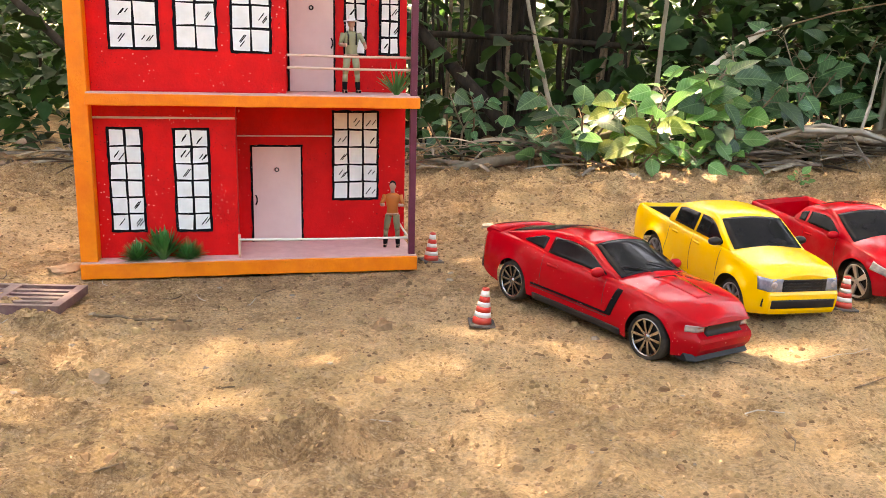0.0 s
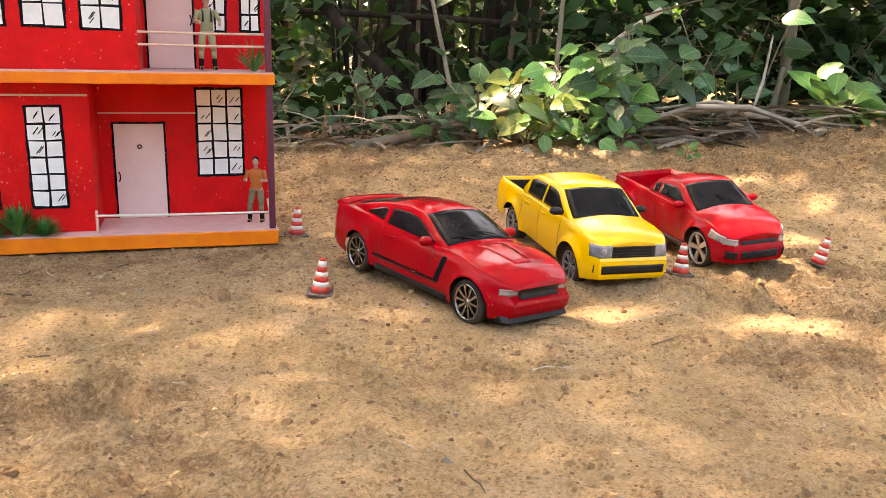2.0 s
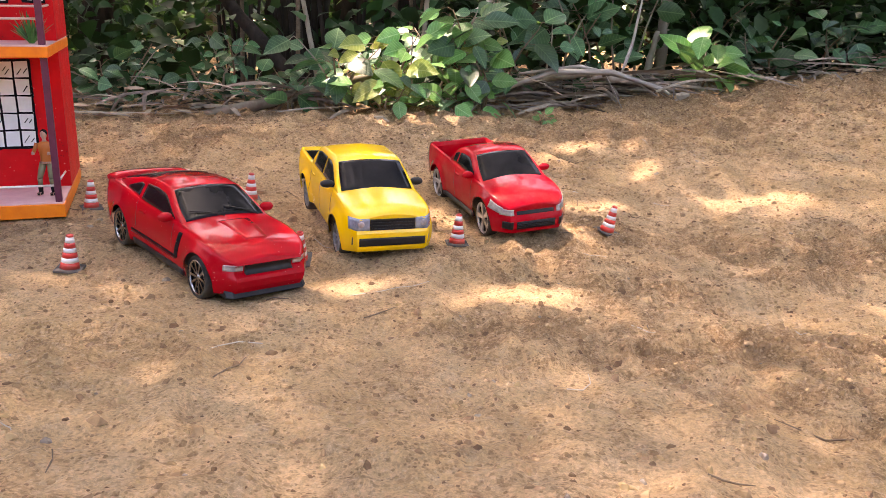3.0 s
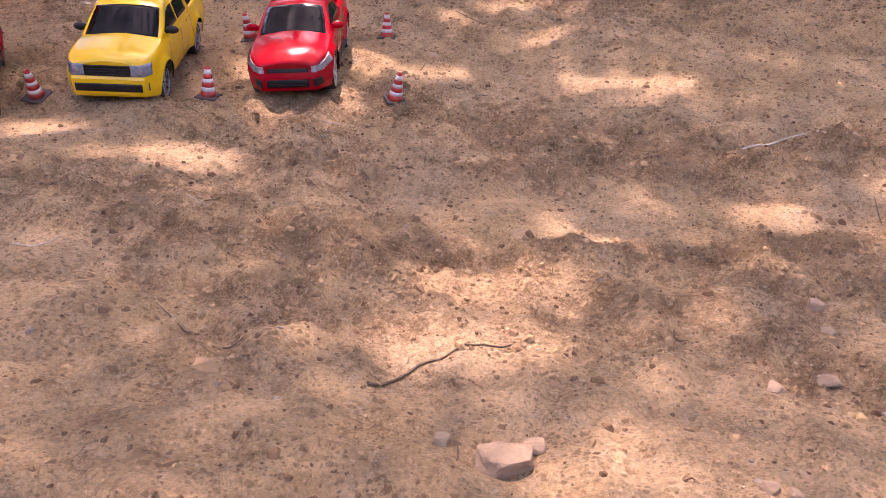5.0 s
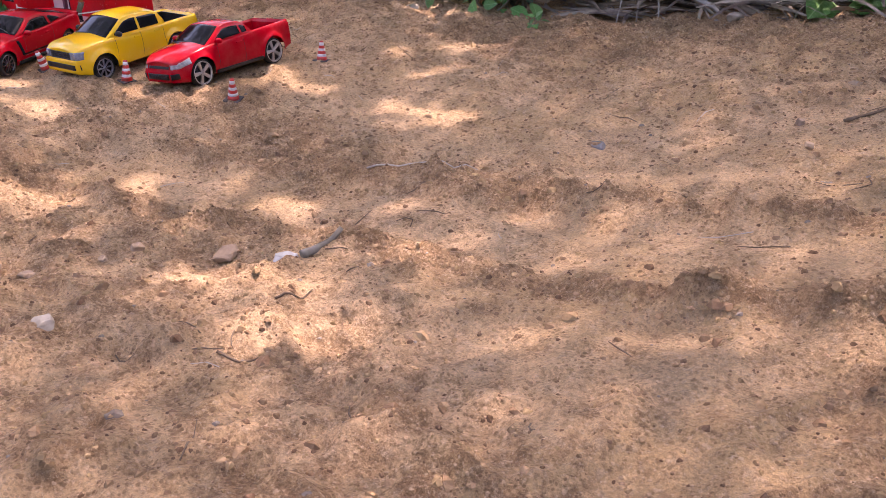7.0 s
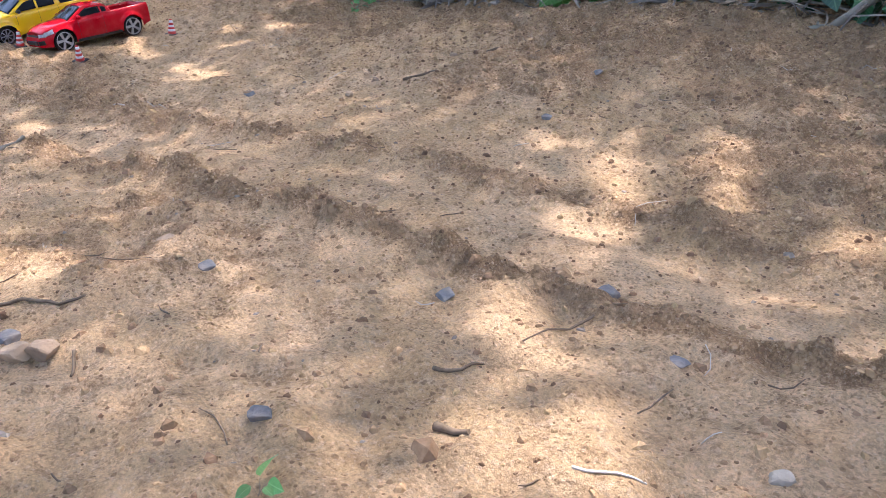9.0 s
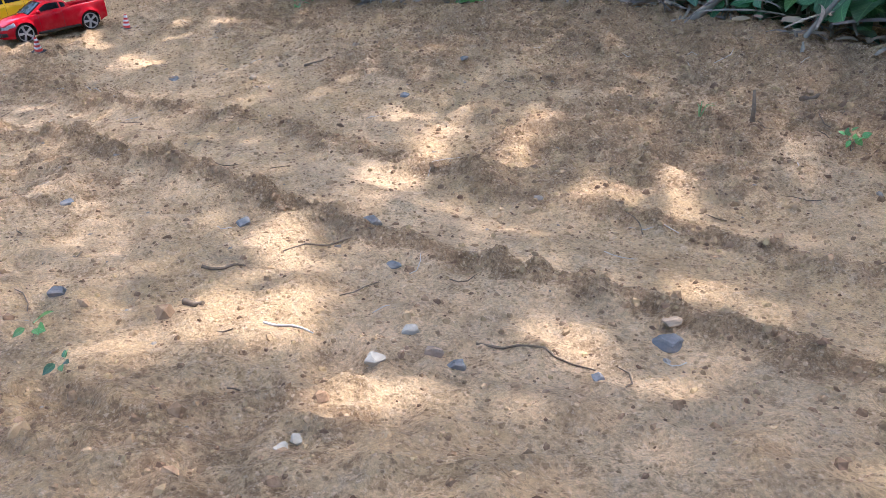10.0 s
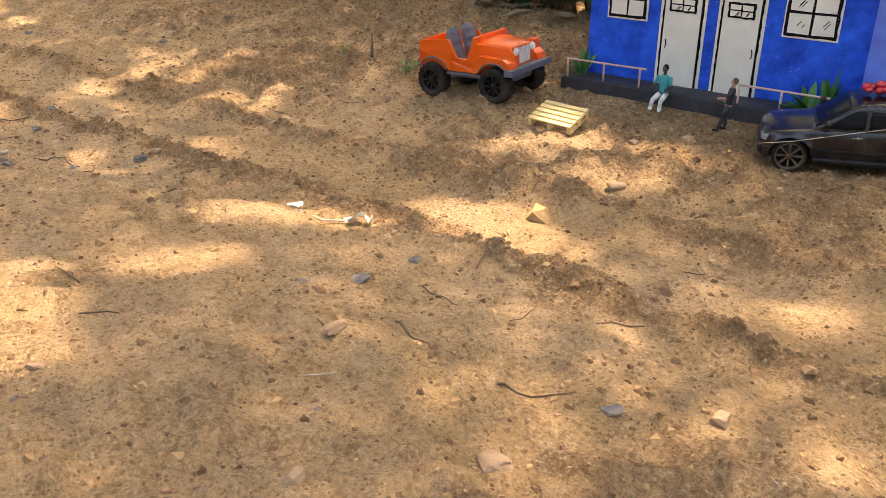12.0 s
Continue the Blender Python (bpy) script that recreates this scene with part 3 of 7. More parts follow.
class Body:
    """The shape of a car: half width, floor, shoulder and roof height along its length; x forward, z up."""

    def __init__(self, c):
        self.c = c
        self.w, self.zs, self.zb = curve(c["width"]), curve(c["shoulder"]), curve(c["bottom"])
        self.zt = curve(c["roof"], 0.004)
        self.crown = c.get("crown", 0.006)

    def side(self, x, z):
        """Half width of the lower body at a height."""
        zs, zb = self.zs(x), self.c["sill"]
        t = min(1, max(0, (z - zb) / (zs - zb)))
        y = self.w(x) * float(np.interp(t, [0, 0.2, 0.5, 0.75, 0.92, 1], [0.93, 0.975, 1.0, 0.985, 0.955, 0.915]))
        for wx in self.c["wheels"]:
            r = math.hypot(x - wx, z - self.c["axle"])
            y += self.c["flare"] * math.exp(-((r - self.c["arch"]) / 0.007) ** 2)
        return y

    def low(self, x):
        z = self.zb(x)
        for wx in self.c["wheels"]:
            d = abs(x - wx)
            if d < self.c["arch"]:
                z = max(z, self.c["axle"] + math.sqrt(self.c["arch"] ** 2 - d * d))
        return z

    def cabin(self, x, z):
        """Half width of the cabin at a height."""
        lo, hi = self.zs(x), self.c["top"]
        t = min(1, max(0, (z - lo) / (hi - lo)))
        return self.c["cab_low"](x) * (1 - t) + self.c["cab_high"](x) * t

    def deck(self, x, y):
        """Height of the top of the lower body."""
        s = abs(y) / max(1e-5, self.side(x, self.zs(x)))
        return self.zs(x) + self.crown * (1 - s * s)

    def top(self, x, y):
        """Height of the cabin's top."""
        w = self.cabin(x, self.zt(x))
        s = min(1, abs(y) / w)
        return self.zt(x) + self.c.get("roof_crown", 0.004) * (1 - s * s)

    def push(self, x, z):
        """The front's profile: how far a point near the nose moves forward with its height."""
        prof = self.c.get("nose")
        if not prof or x < self.c["front"] - 0.035:
            return 0.0
        k = min(1, (x - self.c["front"] + 0.035) / 0.035)
        return k * k * float(np.interp(z, [p[0] for p in prof], [p[1] for p in prof]))

    def shell(self):
        c = self.c
        xs = set(np.linspace(c["rear"], c["front"], 66).tolist())
        for wx in c["wheels"]:
            xs |= {wx + c["arch"] * math.sin(a) for a in np.linspace(-math.pi / 2, math.pi / 2, 23)}
            xs |= {wx - c["arch"] - 0.0004, wx + c["arch"] + 0.0004}
        bed = c.get("bed")
        if bed:
            xs |= {bed[0] - 0.0002, bed[0], bed[1], bed[1] + 0.0002}
        xs = sorted(x for x in xs if c["rear"] <= x <= c["front"])
        bm = bmesh.new()
        rings = []
        for x in xs:
            lo, zs = self.low(x), self.zs(x)
            half = []
            for t in (0, 0.1, 0.22, 0.34, 0.46, 0.58, 0.7, 0.8, 0.88, 0.95, 1):
                z = lo + (zs - lo) * t
                half.append((self.side(x, z), z))
            ysh = half[-1][0]
            sunk = bed and bed[0] <= x <= bed[1]
            for s in (0.06, 0.09, 0.35, 0.65, 0.9, 1.0):
                y = ysh * (1 - s)
                half.append((y, bed[2] if sunk and s > 0.07 else (zs + 0.001 if bed and x < bed[1] + 0.0003 else self.deck(x, y))))
            ring = [bm.verts.new((x + self.push(x, z), -y, z)) for y, z in half] + [bm.verts.new((x + self.push(x, z), y, z)) for y, z in half[-2::-1]]
            rings.append(ring)
        for a, b in zip(rings, rings[1:]):
            for k in range(len(a) - 1):
                bm.faces.new((a[k], a[k + 1], b[k + 1], b[k])).smooth = True
        for ring in (rings[0], rings[-1]):
            n = len(ring)
            for k in range(n // 2):
                quad = [ring[k], ring[k + 1], ring[n - 2 - k], ring[n - 1 - k]]
                bm.faces.new(list(dict.fromkeys(quad)))
        return bm

    def cabin_mesh(self):
        c = self.c
        a, b = c["cab"]
        xs = np.linspace(a, b, 44)
        bm = bmesh.new()
        rings = []
        for x in xs:
            lo, hi = self.zs(x) - 0.004, max(self.zt(x), self.zs(x) - 0.003)
            half = [(self.cabin(x, z), z) for z in np.linspace(lo, hi, 8)]
            w = half[-1][0]
            half[-1] = (w - 0.0018, half[-1][1])
            half += [(w * (1 - s) - 0.0018 * (1 - s), self.top(x, w * (1 - s))) for s in (0.06, 0.2, 0.45, 0.72, 1.0)]
            rings.append([bm.verts.new((x, -y, z)) for y, z in half] + [bm.verts.new((x, y, z)) for y, z in half[-2::-1]])
        for p, q in zip(rings, rings[1:]):
            for k in range(len(p) - 1):
                bm.faces.new((p[k], p[k + 1], q[k + 1], q[k])).smooth = True
        for ring in (rings[0], rings[-1]):
            bm.faces.new(ring)
        return bm

    def patch(self, where, x0, x1, lo, hi, n=14, m=5, out=0.0009, thick=0.0012, sgn=1):
        """A thin panel that follows the body. where: side, cabin (lo and hi are heights) or deck, top (lo and hi are half widths)."""
        bm = bmesh.new()
        grid = []
        for i in range(n + 1):
            x = x0 + (x1 - x0) * i / n
            a, b = lo(x) if callable(lo) else lo, hi(x) if callable(hi) else hi
            row = []
            for j in range(m + 1):
                v = a + (b - a) * j / m
                if where in ("side", "cabin"):
                    y = (self.side(x, v) if where == "side" else self.cabin(x, v)) + out
                    row.append(bm.verts.new((x, sgn * y, v)))
                else:
                    row.append(bm.verts.new((x, v, (self.deck(x, v) if where == "deck" else self.top(x, v)) + out)))
            grid.append(row)
        for i in range(n):
            for j in range(m):
                bm.faces.new((grid[i][j], grid[i + 1][j], grid[i + 1][j + 1], grid[i][j + 1])).smooth = True
        bmesh.ops.recalc_face_normals(bm, faces=bm.faces[:])
        bmesh.ops.solidify(bm, geom=bm.faces[:], thickness=thick)
        return bm

    def nose(self, z0, z1, y0, y1, out=0.0008, thick=0.002, n=12, m=4, taper=0.0, end="front"):
        """A thin panel across the front or rear face, between two heights and two half widths."""
        bm = bmesh.new()
        grid = []
        sg = 1 if end == "front" else -1
        for i in range(n + 1):
            s = i / n
            row = []
            for j in range(m + 1):
                t = j / m
                z = z0 + (z1 - z0) * t
                y = y0 + taper * (0.5 - t) * (1 if y0 < 0 else -1) + (y1 - y0 - 2 * taper * (0.5 - t) * (1 if y0 < 0 else 0)) * s
                row.append(bm.verts.new((self.face_x(y, z, end) + sg * out, y, z)))
            grid.append(row)
        for i in range(n):
            for j in range(m):
                bm.faces.new((grid[i][j], grid[i + 1][j], grid[i + 1][j + 1], grid[i][j + 1])).smooth = True
        bmesh.ops.recalc_face_normals(bm, faces=bm.faces[:])
        bmesh.ops.solidify(bm, geom=bm.faces[:], thickness=thick)
        return bm

    def face_x(self, y, z, end):
        """How far forward (or back) the body reaches at a given half width and height."""
        c = self.c
        mid = 0.0
        a, b = (mid, c["front"]) if end == "front" else (mid, c["rear"])
        for _ in range(22):
            x = (a + b) / 2
            inside = abs(y) <= self.side(x, z) and z <= self.deck(x, y)
            a, b = (x, b) if inside else (a, x)
        return a + (self.push(a, z) if end == "front" else 0)


def wheel(parent, x, y, axle, radius, width, rim_mat, spokes, sgn, twin=False, rim_share=0.74, knobs=0):
    """A wheel: hub, tyre with rounded shoulders and a spoked rim."""
    R, W = radius, width / 2
    hub = part("wheel", lathe(bmesh.new(), [(0.0005, -W * 0.6), (R * 0.2, -W * 0.6), (R * 0.2, W * 0.75), (0.0005, W * 0.8)], close=False), TRIM_BLACK, parent, m=pose(x, y, axle, 0, 0, 0 if sgn > 0 else 180))
    ri = R * rim_share
    bm = lathe(bmesh.new(), [(ri, -W), (R * 0.93, -W), (R * 0.985, -W * 0.8), (R, -W * 0.4), (R, W * 0.4), (R * 0.985, W * 0.8), (R * 0.93, W), (ri * 1.03, W * 1.02), (ri, W * 0.9)], sides=knobs * 4 if knobs else 40)
    if knobs:
        for v in bm.verts:
            if math.hypot(v.co.x, v.co.z) > R * 0.95:
                step = (math.atan2(v.co.z, v.co.x) / (2 * math.pi) + 0.5) * knobs + (0.5 if v.co.y > 0 else 0.0)
                grow = 1.06 if step % 1.0 < 0.55 else 0.99
                v.co.x, v.co.z = v.co.x * grow, v.co.z * grow
    part("tyre", bm, TYRE, hub)
    bm = lathe(bmesh.new(), [(ri * 0.9, W * 0.55), (ri * 0.93, W * 0.98), (ri * 1.02, W * 1.0), (ri * 1.02, W * 0.5)], sides=36)
    dark = lathe(bmesh.new(), [(0.0004, W * 0.25), (ri * 1.0, W * 0.25), (ri * 1.0, W * 0.2), (0.0004, W * 0.2)], sides=24, close=False)
    part("brake_disc", dark, TRIM_BLACK, hub)
    for k in range(spokes):
        a = 2 * math.pi * k / spokes
        for off in ((-0.13, 0.13) if twin else (0,)):
            wd = ri * (0.085 if spokes > 7 else (0.17 if not twin else 0.09))
            mm = Matrix.Rotation(a + off, 4, "Y")
            vs = [bm.verts.new(mm @ Vector(p)) for p in ((ri * 0.12, W * 0.78, -wd * 0.6), (ri * 0.12, W * 0.78, wd * 0.6), (ri * 0.96, W * 0.92, wd), (ri * 0.96, W * 0.92, -wd),
                                                          (ri * 0.12, W * 0.45, -wd * 0.6), (ri * 0.12, W * 0.45, wd * 0.6), (ri * 0.96, W * 0.6, wd), (ri * 0.96, W * 0.6, -wd))]
            for f in ((0, 1, 2, 3), (4, 7, 6, 5), (0, 4, 5, 1), (1, 5, 6, 2), (2, 6, 7, 3), (3, 7, 4, 0)):
                bm.faces.new([vs[i] for i in f])
    lathe(bm, [(0.0004, W * 0.86), (ri * 0.2, W * 0.84), (ri * 0.22, W * 0.5), (0.0004, W * 0.5)], sides=20, close=False)
    part("rim", bm, rim_mat, hub)


def wheels(root, c, rim, spokes, twin=False, share_=0.74, radius=None):
    for wx in c["wheels"]:
        for s in (-1, 1):
            wheel(root, wx, s * (c["track"]), c["axle"], radius or c["axle"], c["tyre"], rim, spokes, s, twin, share_)


def mirror_part(root, name, mat, x, y, z, s, size=0.012):
    bm = ball(bmesh.new(), (x, s * (y + size * 0.75), z), size, (0.55, 0.95, 0.55), seg=14)
    box(bm, x - 0.003, x + 0.003, min(s * (y - 0.006), s * (y + size * 0.4)), max(s * (y - 0.006), s * (y + size * 0.4)), z - 0.005, z - 0.001, bevel=0.0006)
    part(name, bm, mat, root, "black wing mirror" if mat == TRIM_BLACK else "")


def seam(body, x, z0, z1, s):
    """A thin dark joint line that follows the side of the body."""
    bm = bmesh.new()
    rows = []
    for k in range(9):
        z = z0 + (z1 - z0) * k / 8
        rows.append([bm.verts.new((x + dx, s * (body.side(x, z) + dy), z)) for dx, dy in ((-0.00035, -0.001), (-0.00035, 0.0002), (0.00035, 0.0002), (0.00035, -0.001))])
    for p, q in zip(rows, rows[1:]):
        for j in range(4):
            bm.faces.new((p[j], p[(j + 1) % 4], q[(j + 1) % 4], q[j]))
    bm.faces.new(rows[0]), bm.faces.new(rows[-1])
    return bm


def bed_liner(root, x0, x1, w, z0, z1, mat, label):
    """The lined load bed of a pickup: a floor and four low walls."""
    part("bed_floor", cube(x0, x1, -w, w, z0, z0 + 0.0025), mat, root, label)
    for a, b, c, d in ((x0 - 0.0005, x0 + 0.0015, -w, w), (x1 - 0.0015, x1 + 0.0005, -w, w), (x0 + 0.0015, x1 - 0.0015, w - 0.002, w), (x0 + 0.0015, x1 - 0.0015, -w, 0.002 - w)):
        part("bed_wall", cube(a, b, c, d, z0 + 0.0025, z1), mat, root)


def muscle_car(m):
    c = dict(front=0.174, rear=-0.202, wheels=(0.121, -0.121), axle=0.0275, arch=0.0315, flare=0.0028, sill=0.016, track=0.067, tyre=0.021, top=0.1095,
             width=[(-0.206, 0.058), (-0.2, 0.066), (-0.185, 0.073), (-0.12, 0.0795), (-0.04, 0.077), (0.05, 0.0765), (0.12, 0.0785), (0.145, 0.075), (0.159, 0.0685), (0.168, 0.06), (0.174, 0.047)],
             bottom=[(-0.206, 0.03), (-0.17, 0.018), (0.15, 0.016), (0.188, 0.022)],
             shoulder=[(-0.206, 0.075), (-0.195, 0.0835), (-0.16, 0.0855), (-0.11, 0.085), (-0.06, 0.0805), (0.05, 0.0785), (0.1, 0.0765), (0.14, 0.0705), (0.158, 0.0645), (0.168, 0.059), (0.174, 0.053)],
             roof=[(-0.17, 0.084), (-0.158, 0.088), (-0.1, 0.1025), (-0.065, 0.1085), (-0.03, 0.1105), (0.0, 0.108), (0.062, 0.079), (0.075, 0.075)], cab=(-0.168, 0.07),
             cab_low=curve([(-0.17, 0.058), (-0.12, 0.0675), (-0.05, 0.0705), (0.03, 0.071), (0.07, 0.066)]), cab_high=curve([(-0.17, 0.05), (-0.05, 0.0535), (0.03, 0.0545), (0.07, 0.056)]), crown=0.006, roof_crown=0.005,
             nose=[(0.02, 0.0), (0.027, 0.005), (0.037, 0.0065), (0.0415, 0.004), (0.044, -0.003), (0.052, -0.003), (0.0555, 0.003), (0.062, 0.0)])
    b = Body(c)
    root = new("toy_car")
    tagged(root, "glossy red toy muscle car with black side stripes", "toy car")
    part("body", b.shell(), CAR_RED, root)
    part("cabin", b.cabin_mesh(), CAR_RED, root)
    part("underbody", cube(-0.17, 0.165, -0.05, 0.05, 0.014, 0.052, bevel=0.004), TRIM_BLACK, root, "black underbody")
    part("windscreen", b.patch("top", 0.003, 0.061, lambda x: -(b.cabin(x, b.zt(x)) - 0.006), lambda x: b.cabin(x, b.zt(x)) - 0.006, m=10), GLASS_DARK, root, "dark dusty windscreen")
    part("rear_window", b.patch("top", -0.152, -0.078, lambda x: -(b.cabin(x, b.zt(x)) - 0.008), lambda x: b.cabin(x, b.zt(x)) - 0.008, m=10), GLASS_DARK, root, "dark rear window")
    for y0, y1 in ((-0.05, -0.004), (0.004, 0.05)):
        bm = tube(bmesh.new(), [(0.0645, y1, b.top(0.0645, y1) + 0.002), (0.055, (y0 + y1) / 2, b.top(0.055, (y0 + y1) / 2) + 0.003), (0.048, y0, b.top(0.048, y0) + 0.003)], 0.0009, 5)
        part("wiper", bm, TRIM_BLACK, root, "black wiper")
    hood = b.patch("deck", 0.078, 0.142, lambda x: -0.016 - 0.12 * (0.142 - x), lambda x: 0.016 + 0.12 * (0.142 - x), out=0.0003, thick=0.0018)
    part("hood_scoop", hood, CAR_RED, root)
    for s in (-1, 1):
        part("side_window", b.patch("cabin", -0.062, 0.043, lambda x: b.zs(x) + 0.002, lambda x: min(0.105, b.zt(x) - 0.006), n=20, sgn=s), GLASS_DARK, root, "dark side window")
        part("quarter_window", b.patch("cabin", -0.112, -0.072, lambda x: b.zs(x) + 0.003, lambda x: b.zs(x) + 0.005 + 0.013 * min(1, (x + 0.112) / 0.03), n=12, sgn=s), GLASS_DARK, root, "louvred black quarter window")
        low = b.patch("side", -0.082, 0.05, 0.0345, 0.0375, n=24, sgn=s, out=0.0006, thick=0.0009)
        up = b.patch("side", 0.05, 0.0755, lambda x: 0.0345 + 2.6 * max(0, x - 0.062), lambda x: 0.0375 + 2.6 * max(0, min(x, 0.0665) - 0.0535), n=10, sgn=s, out=0.0006, thick=0.0009)
        part("side_stripe", low, INK, root, "black side stripe")
        part("fender_stripe", up, INK, root, "black hockey-stick stripe end")
        part("stripe_line", b.patch("side", -0.082, 0.056, 0.0318, 0.0328, n=24, m=1, sgn=s, out=0.0006, thick=0.0008), TRIM_BLACK, root, "thin black pinstripe")
        part("sill", b.patch("side", -0.078, 0.078, 0.0155, 0.0235, n=20, sgn=s, out=0.0022, thick=0.004), TRIM_BLACK, root, "black sill skirt")
        part("door_seam", seam(b, 0.046, 0.044, 0.0765, s), TRIM_BLACK, root)
        part("door_seam", seam(b, -0.066, 0.036, 0.079, s), TRIM_BLACK, root)
        hx = -0.045
        part("door_handle", b.patch("side", hx - 0.01, hx + 0.008, 0.067, 0.0705, n=6, m=2, sgn=s, out=0.002, thick=0.003), CAR_RED, root)
        mirror_part(root, "wing_mirror", CAR_RED, 0.037, 0.072, 0.083, s, 0.0118)
        part("headlight", b.nose(0.047, 0.0545, s * 0.038, s * 0.0625, out=0.0005, thick=0.0012), LAMP_CLEAR, root, "clear headlight")
        part("tail_light", b.nose(0.058, 0.073, s * 0.024, s * 0.056, end="rear"), LAMP_RED, root, "dark red tail light")
    part("grille", b.nose(0.0425, 0.0545, -0.036, 0.036, out=0.0006, thick=0.001), TRIM_BLACK, root, "black front grille")
    bm = bmesh.new()
    rows = []
    for k in range(17):
        y = -0.061 + 0.122 * k / 16
        x = b.face_x(y * 0.93, 0.03, "front") - 0.006
        rows.append([bm.verts.new((x + dx, y, z)) for dx, z in ((-0.012, 0.023), (-0.002, 0.022), (0.004, 0.0155), (0.002, 0.0135), (-0.012, 0.0135))])
    for p, q in zip(rows, rows[1:]):
        for j in range(5):
            bm.faces.new((p[j], p[(j + 1) % 5], q[(j + 1) % 5], q[j]))
    bm.faces.new(rows[0]), bm.faces.new(rows[-1])
    part("front_splitter", bm, TRIM_BLACK, root, "scuffed black chin splitter")
    part("rear_bumper", b.nose(0.026, 0.04, -0.062, 0.062, end="rear", out=0.0025, thick=0.005), TRIM_BLACK, root, "black rear valance")
    bm = bmesh.new()
    rows = []
    for k in range(15):
        y = -0.066 + 0.132 * k / 14
        lift = 0.004 * (1 - (abs(y) / 0.066) ** 6)
        rows.append([bm.verts.new((x - 0.006 * (y / 0.066) ** 2 * -1, y, z + lift)) for x, z in ((-0.203, 0.0845), (-0.197, 0.0875), (-0.172, 0.0865), (-0.172, 0.082), (-0.201, 0.08))])
    for p, q in zip(rows, rows[1:]):
        for j in range(5):
            bm.faces.new((p[j], p[(j + 1) % 5], q[(j + 1) % 5], q[j])).smooth = j in (0, 1)
    bm.faces.new(rows[0]), bm.faces.new(rows[-1])
    part("rear_spoiler", bm, CAR_RED, root)
    wheels(root, c, CHROME, 10, share_=0.8)
    root.matrix_basis = m
    return root


def pickup_yellow(m):
    c = dict(front=0.162, rear=-0.172, wheels=(0.106, -0.098), axle=0.0265, arch=0.0325, flare=0.0048, sill=0.022, track=0.053, tyre=0.018, top=0.117,
             width=[(-0.172, 0.06), (-0.165, 0.0625), (-0.1, 0.0635), (0.1, 0.0635), (0.13, 0.063), (0.147, 0.0605), (0.156, 0.0545), (0.162, 0.046)],
             bottom=[(-0.172, 0.03), (-0.15, 0.026), (0.13, 0.02), (0.152, 0.021), (0.162, 0.027)],
             shoulder=[(-0.172, 0.083), (-0.05, 0.083), (0.06, 0.083), (0.1, 0.0815), (0.14, 0.0775), (0.153, 0.0745), (0.159, 0.0705), (0.162, 0.066)],
             roof=[(-0.078, 0.083), (-0.068, 0.109), (-0.05, 0.1155), (0.015, 0.118), (0.032, 0.115), (0.084, 0.083), (0.092, 0.08)], cab=(-0.0755, 0.088),
             cab_low=curve([(-0.08, 0.0585), (0.04, 0.059), (0.09, 0.056)]), cab_high=curve([(-0.08, 0.0475), (0.03, 0.0485), (0.09, 0.049)]), crown=0.007, bed=(-0.166, -0.081, 0.052),
             nose=[(0.022, 0.0), (0.028, 0.004), (0.05, 0.0045), (0.0525, 0.001), (0.066, 0.0), (0.07, 0.001)])
    b = Body(c)
    root = new("toy_pickup_truck")
    tagged(root, "yellow toy double-cab pickup truck with open bed", "toy truck", "parked toy pickups")
    part("body", b.shell(), CAR_YELLOW, root)
    part("cabin", b.cabin_mesh(), CAR_YELLOW, root)
    part("underbody", cube(-0.15, 0.14, -0.042, 0.042, 0.018, 0.05, bevel=0.004), TRIM_BLACK, root, "black underbody")
    bed_liner(root, -0.164, -0.083, 0.0525, 0.0525, 0.0795, TRIM_BLACK, "ribbed black bed liner")
    for k in range(6):
        y = -0.045 + 0.018 * k
        part("bed_rib", cube(-0.16, -0.086, y - 0.003, y + 0.003, 0.0549, 0.0562), TRIM_BLACK, root)
    part("windscreen", b.patch("top", 0.036, 0.083, lambda x: -(b.cabin(x, b.zt(x)) - 0.005), lambda x: b.cabin(x, b.zt(x)) - 0.005, m=10), GLASS_DARK, root, "dark tinted windscreen")
    for s in (-1, 1):
        hi = lambda x: min(0.1115, b.zt(x) - 0.0065)
        part("side_window", b.patch("cabin", 0.0, 0.063, lambda x: b.zs(x) + 0.003, hi, n=14, sgn=s), GLASS_DARK, root, "dark front side window")
        part("side_window", b.patch("cabin", -0.058, -0.007, lambda x: b.zs(x) + 0.003, lambda x: min(0.1105, hi(x)), n=10, sgn=s), GLASS_DARK, root, "dark rear side window")
        for x in (0.066, -0.003, -0.066):
            part("door_seam", seam(b, x, 0.03, 0.081, s), TRIM_BLACK, root)
        for hx in (-0.048, 0.01):
            part("door_handle", b.patch("side", hx - 0.007, hx + 0.007, 0.0715, 0.0745, n=6, m=2, sgn=s, out=0.0016, thick=0.003), CAR_YELLOW, root)
        mirror_part(root, "wing_mirror", TRIM_BLACK, 0.058, 0.058, 0.089, s, 0.0105)
        part("headlight", b.nose(0.0545, 0.0705, s * 0.0315, s * 0.0575, out=0.001), LAMP_SMOKE, root, "smoked headlight")
        part("headlight_lens", ball(bmesh.new(), (b.face_x(s * 0.043, 0.062, "front") + 0.0005, s * 0.043, 0.0625), 0.0048, (0.35, 1, 1), seg=10), LAMP_CLEAR, root, "round clear lamp lens")
        part("tail_light", b.nose(0.056, 0.078, s * 0.05, s * 0.0585, end="rear", out=0.001), LAMP_RED, root, "red tail light")
    part("grille", b.nose(0.0545, 0.0695, -0.031, 0.031, out=0.0012), TRIM_BLACK, root, "black slatted grille")
